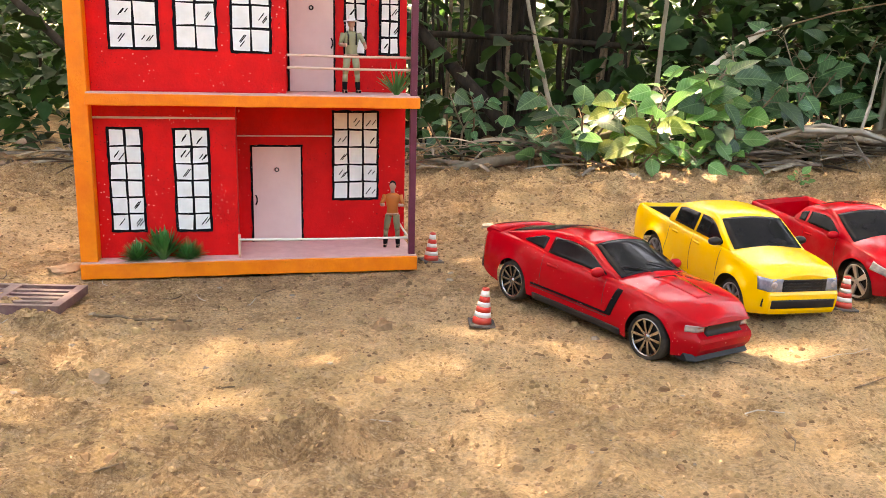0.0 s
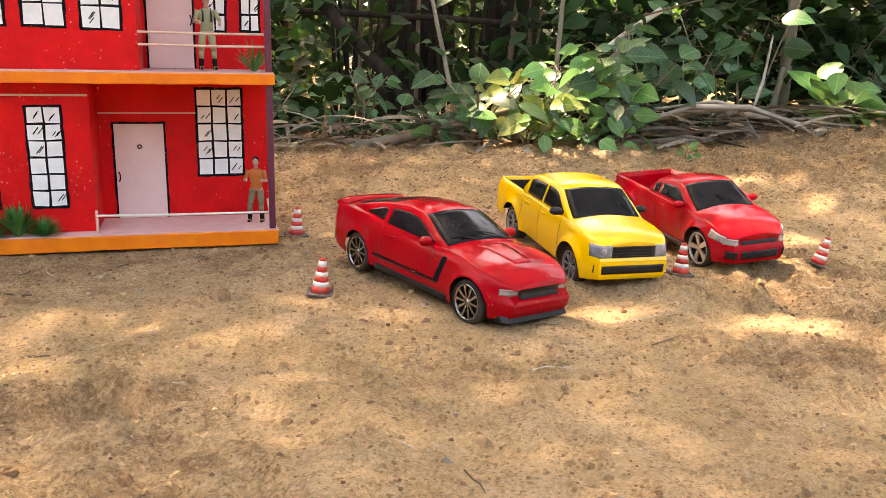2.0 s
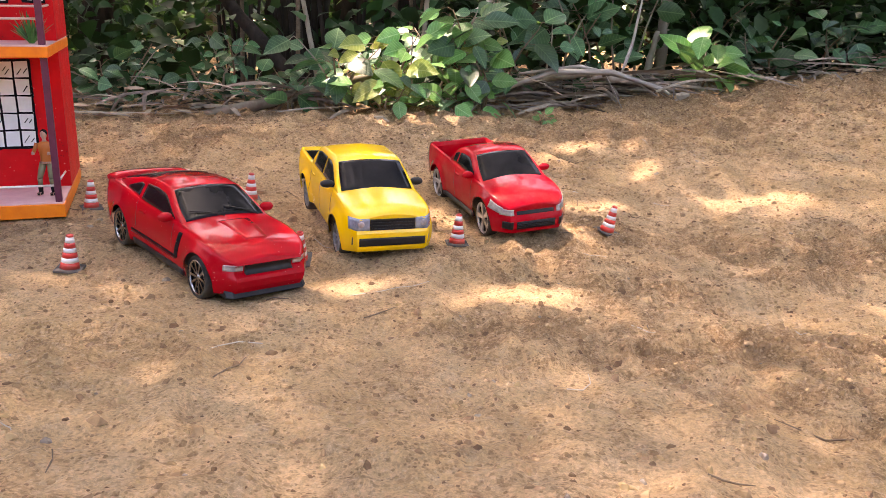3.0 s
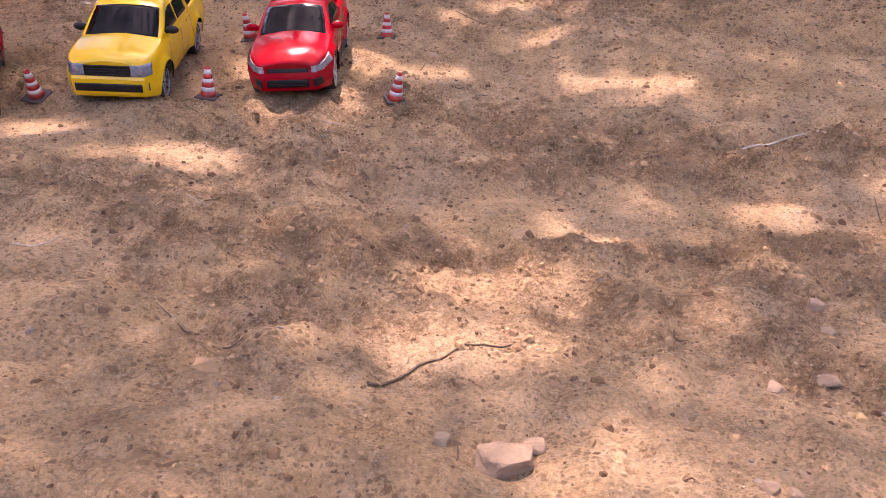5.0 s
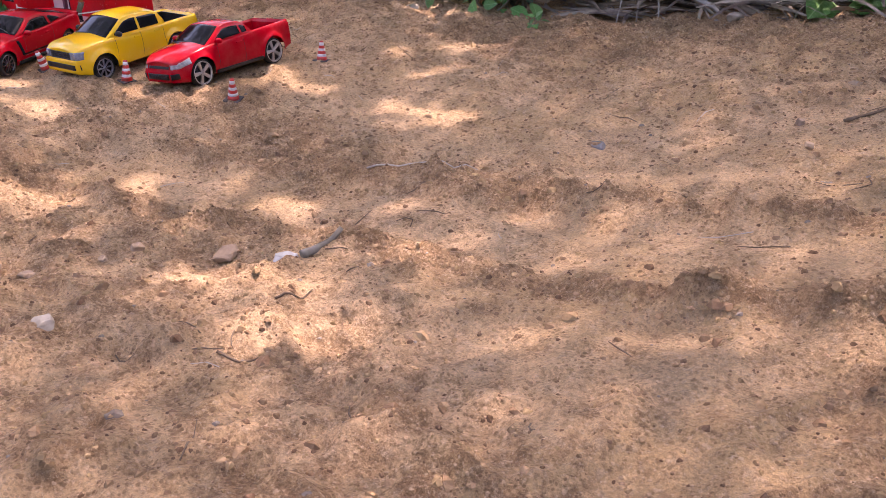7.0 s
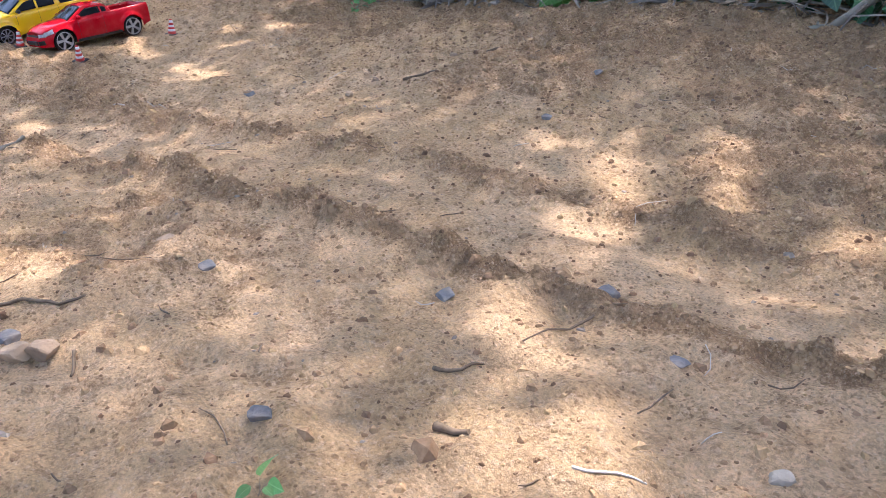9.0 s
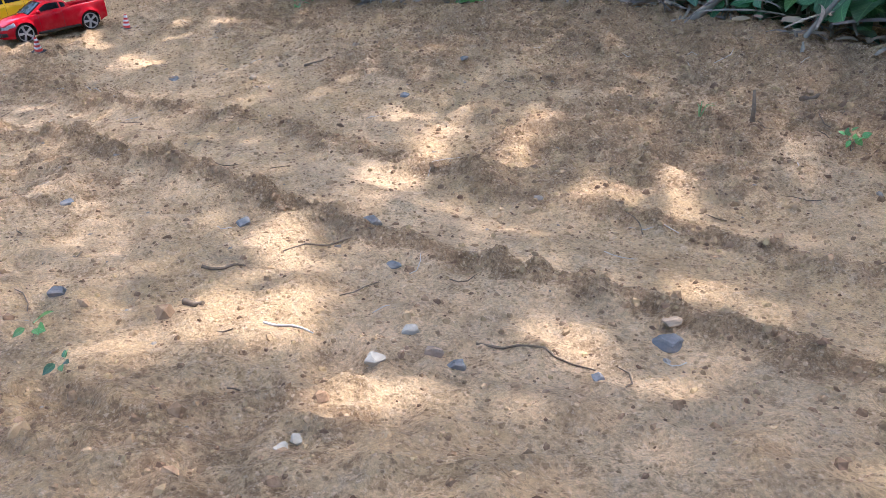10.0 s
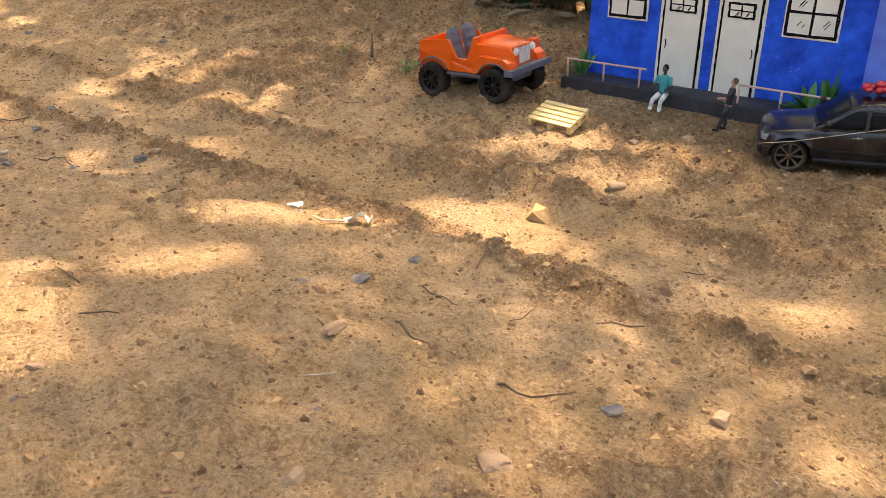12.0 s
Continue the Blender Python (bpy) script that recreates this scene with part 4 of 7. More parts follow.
    for z in (0.0565, 0.0605, 0.0645, 0.0685):
        part("grille_bar", b.nose(z - 0.0008, z + 0.0008, -0.029, 0.029, out=0.0022, thick=0.001, m=1), TRIM_BLACK, root, "black grille bar")
    part("bumper_intake", b.nose(0.0335, 0.0445, -0.054, 0.054, out=0.001), TRIM_BLACK, root, "black bumper intake")
    part("rear_bumper", b.nose(0.03, 0.041, -0.056, 0.056, end="rear", out=0.006, thick=0.008), TRIM_BLACK, root, "black rear bumper")
    wheels(root, c, RIM_GREY, 8, share_=0.76)
    root.matrix_basis = m
    return root


def pickup_red(m):
    c = dict(front=0.168, rear=-0.166, wheels=(0.108, -0.104), axle=0.0285, arch=0.033, flare=0.004, sill=0.019, track=0.0525, tyre=0.018, top=0.11,
             width=[(-0.166, 0.057), (-0.16, 0.06), (-0.1, 0.0625), (0.1, 0.0625), (0.135, 0.0612), (0.152, 0.0555), (0.162, 0.0475), (0.168, 0.037)],
             bottom=[(-0.166, 0.034), (-0.14, 0.024), (0.13, 0.017), (0.168, 0.02)],
             shoulder=[(-0.166, 0.086), (-0.05, 0.083), (0.05, 0.0795), (0.1, 0.0755), (0.135, 0.0695), (0.155, 0.0625), (0.163, 0.058), (0.168, 0.0525)],
             roof=[(-0.05, 0.083), (-0.038, 0.104), (-0.02, 0.109), (0.015, 0.111), (0.03, 0.1085), (0.084, 0.077), (0.092, 0.074)], cab=(-0.047, 0.088),
             cab_low=curve([(-0.05, 0.0575), (0.04, 0.058), (0.09, 0.0545)]), cab_high=curve([(-0.05, 0.044), (0.03, 0.045), (0.09, 0.046)]), crown=0.007, bed=(-0.159, -0.052, 0.05),
             nose=[(0.02, 0.0), (0.026, 0.003), (0.038, 0.004), (0.043, 0.002), (0.052, -0.002), (0.058, 0.0)])
    b = Body(c)
    root = new("toy_pickup_truck")
    tagged(root, "dusty red toy extended-cab pickup with silver five-spoke wheels", "toy truck", "parked toy pickups")
    part("body", b.shell(), TRUCK_RED, root)
    part("cabin", b.cabin_mesh(), TRUCK_RED, root)
    part("underbody", cube(-0.145, 0.145, -0.041, 0.041, 0.015, 0.046, bevel=0.004), TRIM_BLACK, root, "black underbody")
    bed_liner(root, -0.157, -0.054, 0.0515, 0.0505, 0.0808, TRUCK_RED, "")
    part("windscreen", b.patch("top", 0.033, 0.083, lambda x: -(b.cabin(x, b.zt(x)) - 0.005), lambda x: b.cabin(x, b.zt(x)) - 0.005, m=10), GLASS_DARK, root, "dusty dark windscreen")
    for s in (-1, 1):
        hi = lambda x: min(0.103, b.zt(x) - 0.0075)
        part("side_window", b.patch("cabin", -0.015, 0.056, lambda x: b.zs(x) + 0.0035, hi, n=16, sgn=s), GLASS_DARK, root, "dark side window")
        part("side_window", b.patch("cabin", -0.035, -0.021, lambda x: b.zs(x) + 0.0035, lambda x: min(0.102, hi(x)), n=6, sgn=s), GLASS_DARK, root, "small dark rear side window")
        for x in (0.058, -0.018):
            part("door_seam", seam(b, x, 0.026, 0.077, s), TRIM_BLACK, root)
        part("door_handle", b.patch("side", -0.012, 0.004, 0.068, 0.071, n=6, m=2, sgn=s, out=0.0016, thick=0.003), TRUCK_RED, root)
        mirror_part(root, "wing_mirror", TRUCK_RED, 0.056, 0.058, 0.084, s, 0.0105)
        part("sill", b.patch("side", -0.066, 0.07, 0.0185, 0.0245, n=20, sgn=s, out=0.004, thick=0.006), TRIM_BLACK, root, "black running board")
        lamp = b.nose(0.047, 0.0555, s * 0.0345, s * 0.0525, out=0.0008, n=10)
        swept = part("headlight", lamp, LAMP_CLEAR, root, "clear swept-back headlight")
        part("headlight_wing", b.patch("side", 0.134, 0.158, lambda x: 0.0475 + 0.3 * (0.158 - x), lambda x: min(b.zs(x) - 0.001, 0.0575 + 0.36 * (0.158 - x)), n=12, sgn=s), LAMP_CLEAR, swept)
        bm = b.nose(0.0265, 0.038, s * 0.037, s * 0.05, out=0.001)
        part("fog_light", bm, TRIM_BLACK, root, "black fog light recess")
        part("tail_light", b.nose(0.058, 0.08, s * 0.047, s * 0.0555, end="rear", out=0.001), LAMP_RED, root, "red tail light")
    part("grille", b.nose(0.0475, 0.0525, -0.03, 0.03, out=0.001), TRIM_BLACK, root, "narrow black upper grille")
    part("lower_grille", b.nose(0.026, 0.0375, -0.031, 0.031, out=0.001), TRIM_BLACK, root, "black lower grille")
    for z in (0.029, 0.0315, 0.034):
        part("grille_bar", b.nose(z - 0.0005, z + 0.0005, -0.03, 0.03, out=0.002, thick=0.001, m=1), TRIM_BLACK, root, "black grille bar")
    wheels(root, c, SILVER, 5, share_=0.84)
    root.matrix_basis = m
    return root


def suv_black(m):
    c = dict(front=0.172, rear=-0.2, wheels=(0.118, -0.118), axle=0.0325, arch=0.038, flare=0.004, sill=0.024, track=0.065, tyre=0.022, top=0.142,
             width=[(-0.2, 0.068), (-0.19, 0.073), (-0.1, 0.0765), (0.12, 0.0765), (0.15, 0.0735), (0.166, 0.067), (0.172, 0.055)],
             bottom=[(-0.2, 0.034), (-0.15, 0.026), (0.15, 0.024), (0.172, 0.028)],
             shoulder=[(-0.2, 0.092), (-0.05, 0.09), (0.06, 0.087), (0.12, 0.082), (0.15, 0.077), (0.165, 0.072), (0.172, 0.062)],
             roof=[(-0.195, 0.092), (-0.175, 0.128), (-0.15, 0.136), (-0.02, 0.138), (0.015, 0.133), (0.078, 0.089), (0.09, 0.084)], cab=(-0.19, 0.084),
             cab_low=curve([(-0.2, 0.069), (0.03, 0.071), (0.09, 0.066)]), cab_high=curve([(-0.2, 0.055), (0.03, 0.056), (0.09, 0.057)]), crown=0.008)
    b = Body(c)
    root = new("toy_suv")
    tagged(root, "dusty black toy off-road wagon with bronze wheels", "toy car")
    part("string", tube(bmesh.new(), [(0.176, 0.07, 0.052), (0.12, 0.086, 0.066), (0.0, 0.085, 0.094), (-0.2, 0.08, 0.135)], 0.0007, 5), STRING, root, "thin pale string")
    part("body", b.shell(), CAR_BLACK, root)
    part("cabin", b.cabin_mesh(), CAR_BLACK, root)
    part("underbody", cube(-0.17, 0.155, -0.05, 0.05, 0.02, 0.058, bevel=0.004), TRIM_BLACK, root, "black underbody")
    part("windscreen", b.patch("top", 0.022, 0.078, lambda x: -(b.cabin(x, b.zt(x)) - 0.006), lambda x: b.cabin(x, b.zt(x)) - 0.006, m=10), GLASS_DARK, root, "dusty dark windscreen")
    for s in (-1, 1):
        hi = lambda x: min(0.126, b.zt(x) - 0.008)
        for a, e in ((-0.005, 0.058), (-0.085, -0.012), (-0.17, -0.092)):
            part("side_window", b.patch("cabin", a, e, lambda x: b.zs(x) + 0.004, hi, n=12, sgn=s), GLASS_DARK, root, "dark side window")
        for x in (0.062, -0.009, -0.08):
            part("door_seam", seam(b, x, 0.035, 0.085, s), TRIM_BLACK, root)
        for hx in (0.006, -0.065):
            part("door_handle", b.patch("side", hx - 0.009, hx + 0.009, 0.076, 0.079, n=6, m=2, sgn=s, out=0.0016, thick=0.003), CHROME, root, "chrome door handle")
        part("side_moulding", b.patch("side", -0.072, 0.072, 0.046, 0.051, n=16, sgn=s, out=0.0014, thick=0.003), TRIM_BLACK, root, "dusty side moulding")
        part("running_board", b.patch("side", -0.076, 0.076, 0.024, 0.032, n=16, sgn=s, out=0.008, thick=0.012), TRIM_BLACK, root, "black running board")
        mirror_part(root, "wing_mirror", TRIM_BLACK, 0.06, 0.07, 0.102, s, 0.012)
        part("headlight", b.nose(0.058, 0.069, s * 0.042, s * 0.066, out=0.0008), LAMP_SMOKE, root, "smoked headlight")
    part("grille", b.nose(0.048, 0.069, -0.038, 0.038, out=0.0008), TRIM_BLACK, root, "black grille")
    part("front_bumper", b.nose(0.03, 0.046, -0.06, 0.06, out=0.004, thick=0.006), TRIM_BLACK, root, "black front bumper")
    wheels(root, c, RIM_BRONZE, 8, share_=0.8)
    root.matrix_basis = m
    return root


def jeep(m):
    root = new("toy_jeep")
    tagged(root, "open-top orange toy jeep with grey seats and big black tyres", "toy car")
    # tub, hood and fenders; x forward
    bm = bmesh.new()
    prof = [(-0.108, 0.062), (-0.108, 0.105), (-0.104, 0.108), (-0.034, 0.112), (-0.03, 0.106), (-0.016, 0.078), (0.008, 0.076), (0.02, 0.1), (0.026, 0.116), (0.032, 0.118), (0.036, 0.108), (0.1, 0.099), (0.104, 0.094), (0.104, 0.062),
            (0.052, 0.05), (0.036, 0.05), (0.02, 0.052), (-0.03, 0.052), (-0.048, 0.062), (-0.05, 0.078), (-0.062, 0.085), (-0.082, 0.085), (-0.094, 0.078), (-0.098, 0.062)]
    for s in (-1, 1):
        side = [bm.verts.new((x, s * (0.05 if x < 0.034 else 0.05 - (x - 0.034) * 0.22), z)) for x, z in prof]
        f = bm.faces.new(side)
        r = bmesh.ops.extrude_face_region(bm, geom=[f])
        for v in r["geom"]:
            if isinstance(v, bmesh.types.BMVert):
                v.co.y -= s * 0.004
    part("tub_sides", bm, JEEP_ORANGE, root)
    bm = bmesh.new()
    box(bm, -0.108, -0.103, -0.048, 0.048, 0.062, 0.107, bevel=0.001)
    box(bm, -0.104, 0.034, -0.047, 0.047, 0.052, 0.058)
    box(bm, -0.104, -0.05, -0.047, 0.047, 0.08, 0.085, bevel=0.001)
    box(bm, -0.053, -0.047, -0.047, 0.047, 0.056, 0.085, bevel=0.001)
    part("tub_floor", bm, JEEP_ORANGE, root)
    bm = bmesh.new()
    rows = []
    for x, w, z in ((0.03, 0.048, 0.112), (0.05, 0.046, 0.11), (0.08, 0.04, 0.1065), (0.1, 0.036, 0.1035), (0.105, 0.034, 0.099)):
        rows.append([bm.verts.new((x, y, zz)) for y, zz in ((-w, 0.062), (-w, z - 0.01), (-w * 0.9, z - 0.002), (-w * 0.5, z + 0.001), (0, z + 0.002), (w * 0.5, z + 0.001), (w * 0.9, z - 0.002), (w, z - 0.01), (w, 0.062))])
    for p, q in zip(rows, rows[1:]):
        for j in range(8):
            bm.faces.new((p[j], p[j + 1], q[j + 1], q[j])).smooth = True
    bm.faces.new(rows[0]), bm.faces.new(rows[-1])
    part("hood", bm, JEEP_ORANGE, root)
    part("dashboard", cube(0.026, 0.034, -0.05, 0.05, 0.09, 0.12, bevel=0.002), JEEP_ORANGE, root)
    for s in (-1, 1):
        for name, cx, outline in (("front_fender", 0.078, [(0.118, 0.062), (0.112, 0.078), (0.102, 0.0855), (0.05, 0.0885), (0.034, 0.086), (0.03, 0.054)]),
                                  ("rear_fender", -0.074, [(-0.108, 0.06), (-0.108, 0.088), (-0.03, 0.088), (-0.028, 0.054)])):
            arc = [(cx + 0.0405 * math.cos(q), 0.036 + 0.0405 * math.sin(q)) for q in np.linspace(radians(150), radians(40 if cx > 0 else 150 - 124), 12)]
            ring = outline + arc
            bm = bmesh.new()
            inner, outer = (0.034, 0.061) if cx > 0 else (0.0462, 0.0525)
            near, far = [[bm.verts.new((x, s * y, z)) for x, z in ring] for y in (inner, outer)]
            bm.faces.new(near), bm.faces.new(far)
            for k in range(len(ring)):
                bm.faces.new((near[k], near[(k + 1) % len(ring)], far[(k + 1) % len(ring)], far[k]))
            fender = part(name, bm, JEEP_ORANGE, root)
            lip = tube(bmesh.new(), [(x, s * (outer + 0.0003), z) for x, z in arc], 0.0016, 6)
            part("fender_lip", lip, JEEP_GREY, fender, "grey fender lip")
        part("headlight", lathe(bmesh.new(), [(0.0004, 0.008), (0.006, 0.0075), (0.0075, 0.005), (0.0075, 0), (0.0004, 0)], close=False, sides=18), CLOTH_WHITE, root, "round pale headlight", m=pose(0.104, s * 0.0265, 0.094, 0, 0, -90))
        # seat: cushion and ribbed back
        bm = bmesh.new()
        box(bm, -0.03, 0.006, s * 0.024 - 0.016, s * 0.024 + 0.016, 0.058, 0.072, bevel=0.004)
        seat = part("seat", bm, JEEP_GREY, root, "moulded grey seat")
        bm = bmesh.new()
        rows = []
        for k in range(9):
            t = k / 8
            w = 0.017 * (1.0 if t < 0.7 else math.sqrt(max(0.12, 1 - ((t - 0.7) / 0.33) ** 2)))
            xb, z = -0.026 - 0.016 * t, 0.062 + 0.068 * t
            rib = 0.0012 * (k % 2)
            rows.append([bm.verts.new(p) for p in ((xb + rib, s * 0.024 - w, z), (xb + 0.001 + rib, s * 0.024, z), (xb + rib, s * 0.024 + w, z), (xb - 0.008, s * 0.024 + w, z - 0.002), (xb - 0.008, s * 0.024 - w, z - 0.002))])
        for p, q in zip(rows, rows[1:]):
            for j in range(5):
                bm.faces.new((p[j], p[(j + 1) % 5], q[(j + 1) % 5], q[j]))
        bm.faces.new(rows[0]), bm.faces.new(rows[-1])
        part("backrest", bm, JEEP_GREY, seat)
    bm = cube(0.1045, 0.108, -0.034, 0.034, 0.066, 0.103, bevel=0.001)
    g = part("grille", bm, JEEP_ORANGE, root)
    for k in range(7):
        y = -0.0155 + 0.031 * k / 6
        part("grille_slat", cube(0.108, 0.1095, y - 0.0018, y + 0.0018, 0.07, 0.1, bevel=0.0005), CLOTH_WHITE, g, "pale grille slat")
    part("bumper", cube(0.106, 0.126, -0.066, 0.066, 0.055, 0.067, bevel=0.0015), JEEP_GREY, root, "grey front bumper")
    part("fuel_can", cube(0.085, 0.103, 0.04, 0.062, 0.0845, 0.104, bevel=0.004), JEEP_ORANGE, root)
    part("chassis", cube(-0.095, 0.1, -0.035, 0.035, 0.036, 0.054, bevel=0.003), JEEP_GREY, root, "grey chassis")
    part("side_step", cube(-0.04, 0.042, -0.055, 0.055, 0.046, 0.051, bevel=0.001), JEEP_GREY, root, "grey side steps")
    for wx in (0.078, -0.074):
        for s in (-1, 1):
            wheel(root, wx, s * 0.053, 0.034, 0.0325, 0.027, TRIM_BLACK, 8, s, False, 0.66, knobs=18)
    root.matrix_basis = m
    return root



def stand(x, y, yaw, dx=0.1, dy=0.05, lift=0.0):
    """A pose on the ground at x, y: it settles on the mean height and slope under a footprint."""
    c, s = math.cos(radians(yaw)), math.sin(radians(yaw))
    at = lambda u, v: height(x + c * u - s * v, y + s * u + c * v)
    f, r, l, q = at(dx, dy), at(-dx, dy), at(dx, -dy), at(-dx, -dy)
    pitch = math.degrees(math.atan2((f + l - r - q) / 2, 2 * dx))
    roll = math.degrees(math.atan2((f + r - l - q) / 2, 2 * dy))
    return pose(x, y, (f + r + l + q) / 4 + lift) @ pose(0, 0, 0, 0, 0, yaw) @ pose(0, 0, 0, roll, -pitch, 0)


muscle_car(stand(0.286, -0.2, -47.5, 0.121, 0.06, -0.001) @ Matrix.Diagonal((1.0, 0.9, 1.0, 1.0)))
YAW_RP = -69.3
pickup_red(stand(0.697, 0.168, YAW_RP, 0.106, 0.053, -0.001) @ Matrix.Scale(1.07, 4))
pickup_yellow(stand(0.476, 0.014, -68.3, 0.1, 0.053, -0.001) @ Matrix.Scale(1.07, 4))
jeep(stand(3.352, 1.195, 25.0, 0.076, 0.053, -0.001))
suv_black(stand(3.948, 1.537, 226.0, 0.094, 0.052, -0.001) @ Matrix.Scale(0.8, 4))


# ---- traffic cones ----
def cone():
    root = new("traffic_cone")
    tagged(root, "small red and white striped toy cone on black foot", "traffic cone", "toy traffic cones")
    part("foot", cube(-0.017, 0.017, -0.017, 0.017, 0, 0.0035, bevel=0.0012), RUBBER, root, "black square rubber foot")
    z = [0.0032, 0.012, 0.0185, 0.0255, 0.0315, 0.0385, 0.046]
    r = lambda h: 0.0128 - (h - 0.003) * 0.185
    for k, (a, b) in enumerate(zip(z, z[1:])):
        bm = lathe(bmesh.new(), [(r(a), a), (r(b), b), (r(b) - 0.001, b), (r(a) - 0.001, a)], axis="z", sides=22)
        part("red_band" if k % 2 == 0 else "white_band", bm, CONE_RED if k % 2 == 0 else CONE_WHITE, root, "red plastic band" if k % 2 == 0 else "white plastic band")
    bm = lathe(bmesh.new(), [(r(0.046), 0.046), (r(0.046) * 0.95, 0.0485), (r(0.046) * 0.6, 0.0492), (r(0.046) * 0.55, 0.045)], axis="z", sides=18)
    part("tip", bm, CONE_RED, root)
    return root


CONES = [(0.123, -0.256, 10), (0.013, 0.066, 32), (0.635, -0.04, 8), (0.264, 0.15, 25), (0.893, 0.105, 40), (0.41, -0.16, 5), (0.752, 0.402, 12), (0.528, 0.265, 20)]
first = cone()
for n, (x, y, a) in enumerate(CONES):
    mm = stand(x, y, a, 0.015, 0.015)
    if n == 0:
        first.matrix_basis = mm
        continue
    c = copy_thing(first, mm)
    if n == 5:
        tagged(c, "red and white toy traffic cone with a torn black patch")
        part("torn_patch", lathe(bmesh.new(), [(0.0118, 0.012), (0.0076, 0.036), (0.007, 0.036), (0.0112, 0.012)], axis="z", sides=7), INK, c, "torn black patch", m=Matrix.Rotation(2.6, 4, "Z") @ Matrix.Diagonal((1, 0.55, 1, 1)) @ pose(0.0012, 0, 0))


# ---- houses of painted foam board ----
def slab(name, root, x0, x1, y0, y1, z0, z1, mat, bevel=0.001, label=""):
    bm = cube(x0, x1, y0, y1, z0, z1, bevel=bevel)
    if mat in (ORANGE, SLATE):
        # unevenly cut foam edges
        bmesh.ops.subdivide_edges(bm, edges=[e for e in bm.edges if e.calc_length() > 0.06], cuts=14, use_grid_fill=True)
        for v in bm.verts:
            v.co += 0.0011 * Vector((0.3 * noise.noise(v.co * 45), noise.noise(v.co * 45 + Vector((7, 0, 0))), noise.noise(v.co * 45 + Vector((0, 9, 0)))))
    return part(name, bm, mat, root, label)


def drawn_block(x0, x1, z0, z1, ya, yb, seed, wobble=0.0009):
    """A flat painted field with a wavering hand-drawn outline."""
    r = random.Random(seed)
    ring = []
    for (a, b), (c, d) in (((x0, z0), (x1, z0)), ((x1, z0), (x1, z1)), ((x1, z1), (x0, z1)), ((x0, z1), (x0, z0))):
        n = max(4, int(math.hypot(c - a, d - b) / 0.008))
        ring += [(a + (c - a) * k / n + r.uniform(-1, 1) * wobble, b + (d - b) * k / n + r.uniform(-1, 1) * wobble) for k in range(n)]
    bm = bmesh.new()
    front = [bm.verts.new((x, ya, z)) for x, z in ring]
    back = [bm.verts.new((x, yb, z)) for x, z in ring]
    bm.faces.new(front)
    for k in range(len(ring)):
        j = (k + 1) % len(ring)
        bm.faces.new((front[k], back[k], back[j], front[j]))
    return bm


def painted_window(root, x0, x1, z0, z1, y, cols, rows, line=0.0032, frame_mat=INK, pane_mat=WHITE_PANE, label="white painted window with black hand-drawn bars", seed=1):
    """A window drawn on the wall: dark ground with a pale pane in each field and short glint strokes."""
    r = random.Random(seed)
    w = part("window", drawn_block(x0 - 0.0008, x1 + 0.0008, z0 - 0.0008, z1 + 0.0008, y - 0.0012, y + 0.001, seed), frame_mat, root, label)
    cw, ch = (x1 - x0 - line) / cols, (z1 - z0 - line) / rows
    for i in range(cols):
        for j in range(rows):
            a, b = x0 + line + i * cw, z0 + line + j * ch
            j0, j1, j2, j3 = [r.uniform(-0.0008, 0.0008) for _ in range(4)]
            bm = bmesh.new()
            q = [(a + j0, b + j1), (a + cw - line + j2, b + j3), (a + cw - line + j1, b + ch - line + j2), (a + j3, b + ch - line + j0)]
            f = [bm.verts.new((x, y - 0.0012, z)) for x, z in q]
            g = [bm.verts.new((x, y - 0.002, z)) for x, z in q]
            bm.faces.new(g)
            for k in range(4):
                bm.faces.new((f[k], f[(k + 1) % 4], g[(k + 1) % 4], g[k]))
            p = part("pane", bm, pane_mat, w)
            if r.random() < 0.5:
                bm = bmesh.new()
                for k in range(r.choice((2, 2, 3))):
                    cx, cz = a + cw * r.uniform(0.3, 0.6) + 0.0025 * k, b + ch * r.uniform(0.3, 0.55)
                    d, t = r.uniform(0.002, 0.0045), 0.0005
                    vs = [bm.verts.new((cx + u * d - v * t, y - 0.0023, cz + u * d * 1.3 + v * t)) for u, v in ((-1, -1), (1, -1), (1, 1), (-1, 1))]
                    vs2 = [bm.verts.new((v.co.x, y - 0.0021, v.co.z)) for v in vs]
                    bm.faces.new(vs)
                    for kk in range(4):
                        bm.faces.new((vs[kk], vs[(kk + 1) % 4], vs2[(kk + 1) % 4], vs2[kk]))
                part("glint_stroke", bm, INK, w, "black glint strokes")
    return w


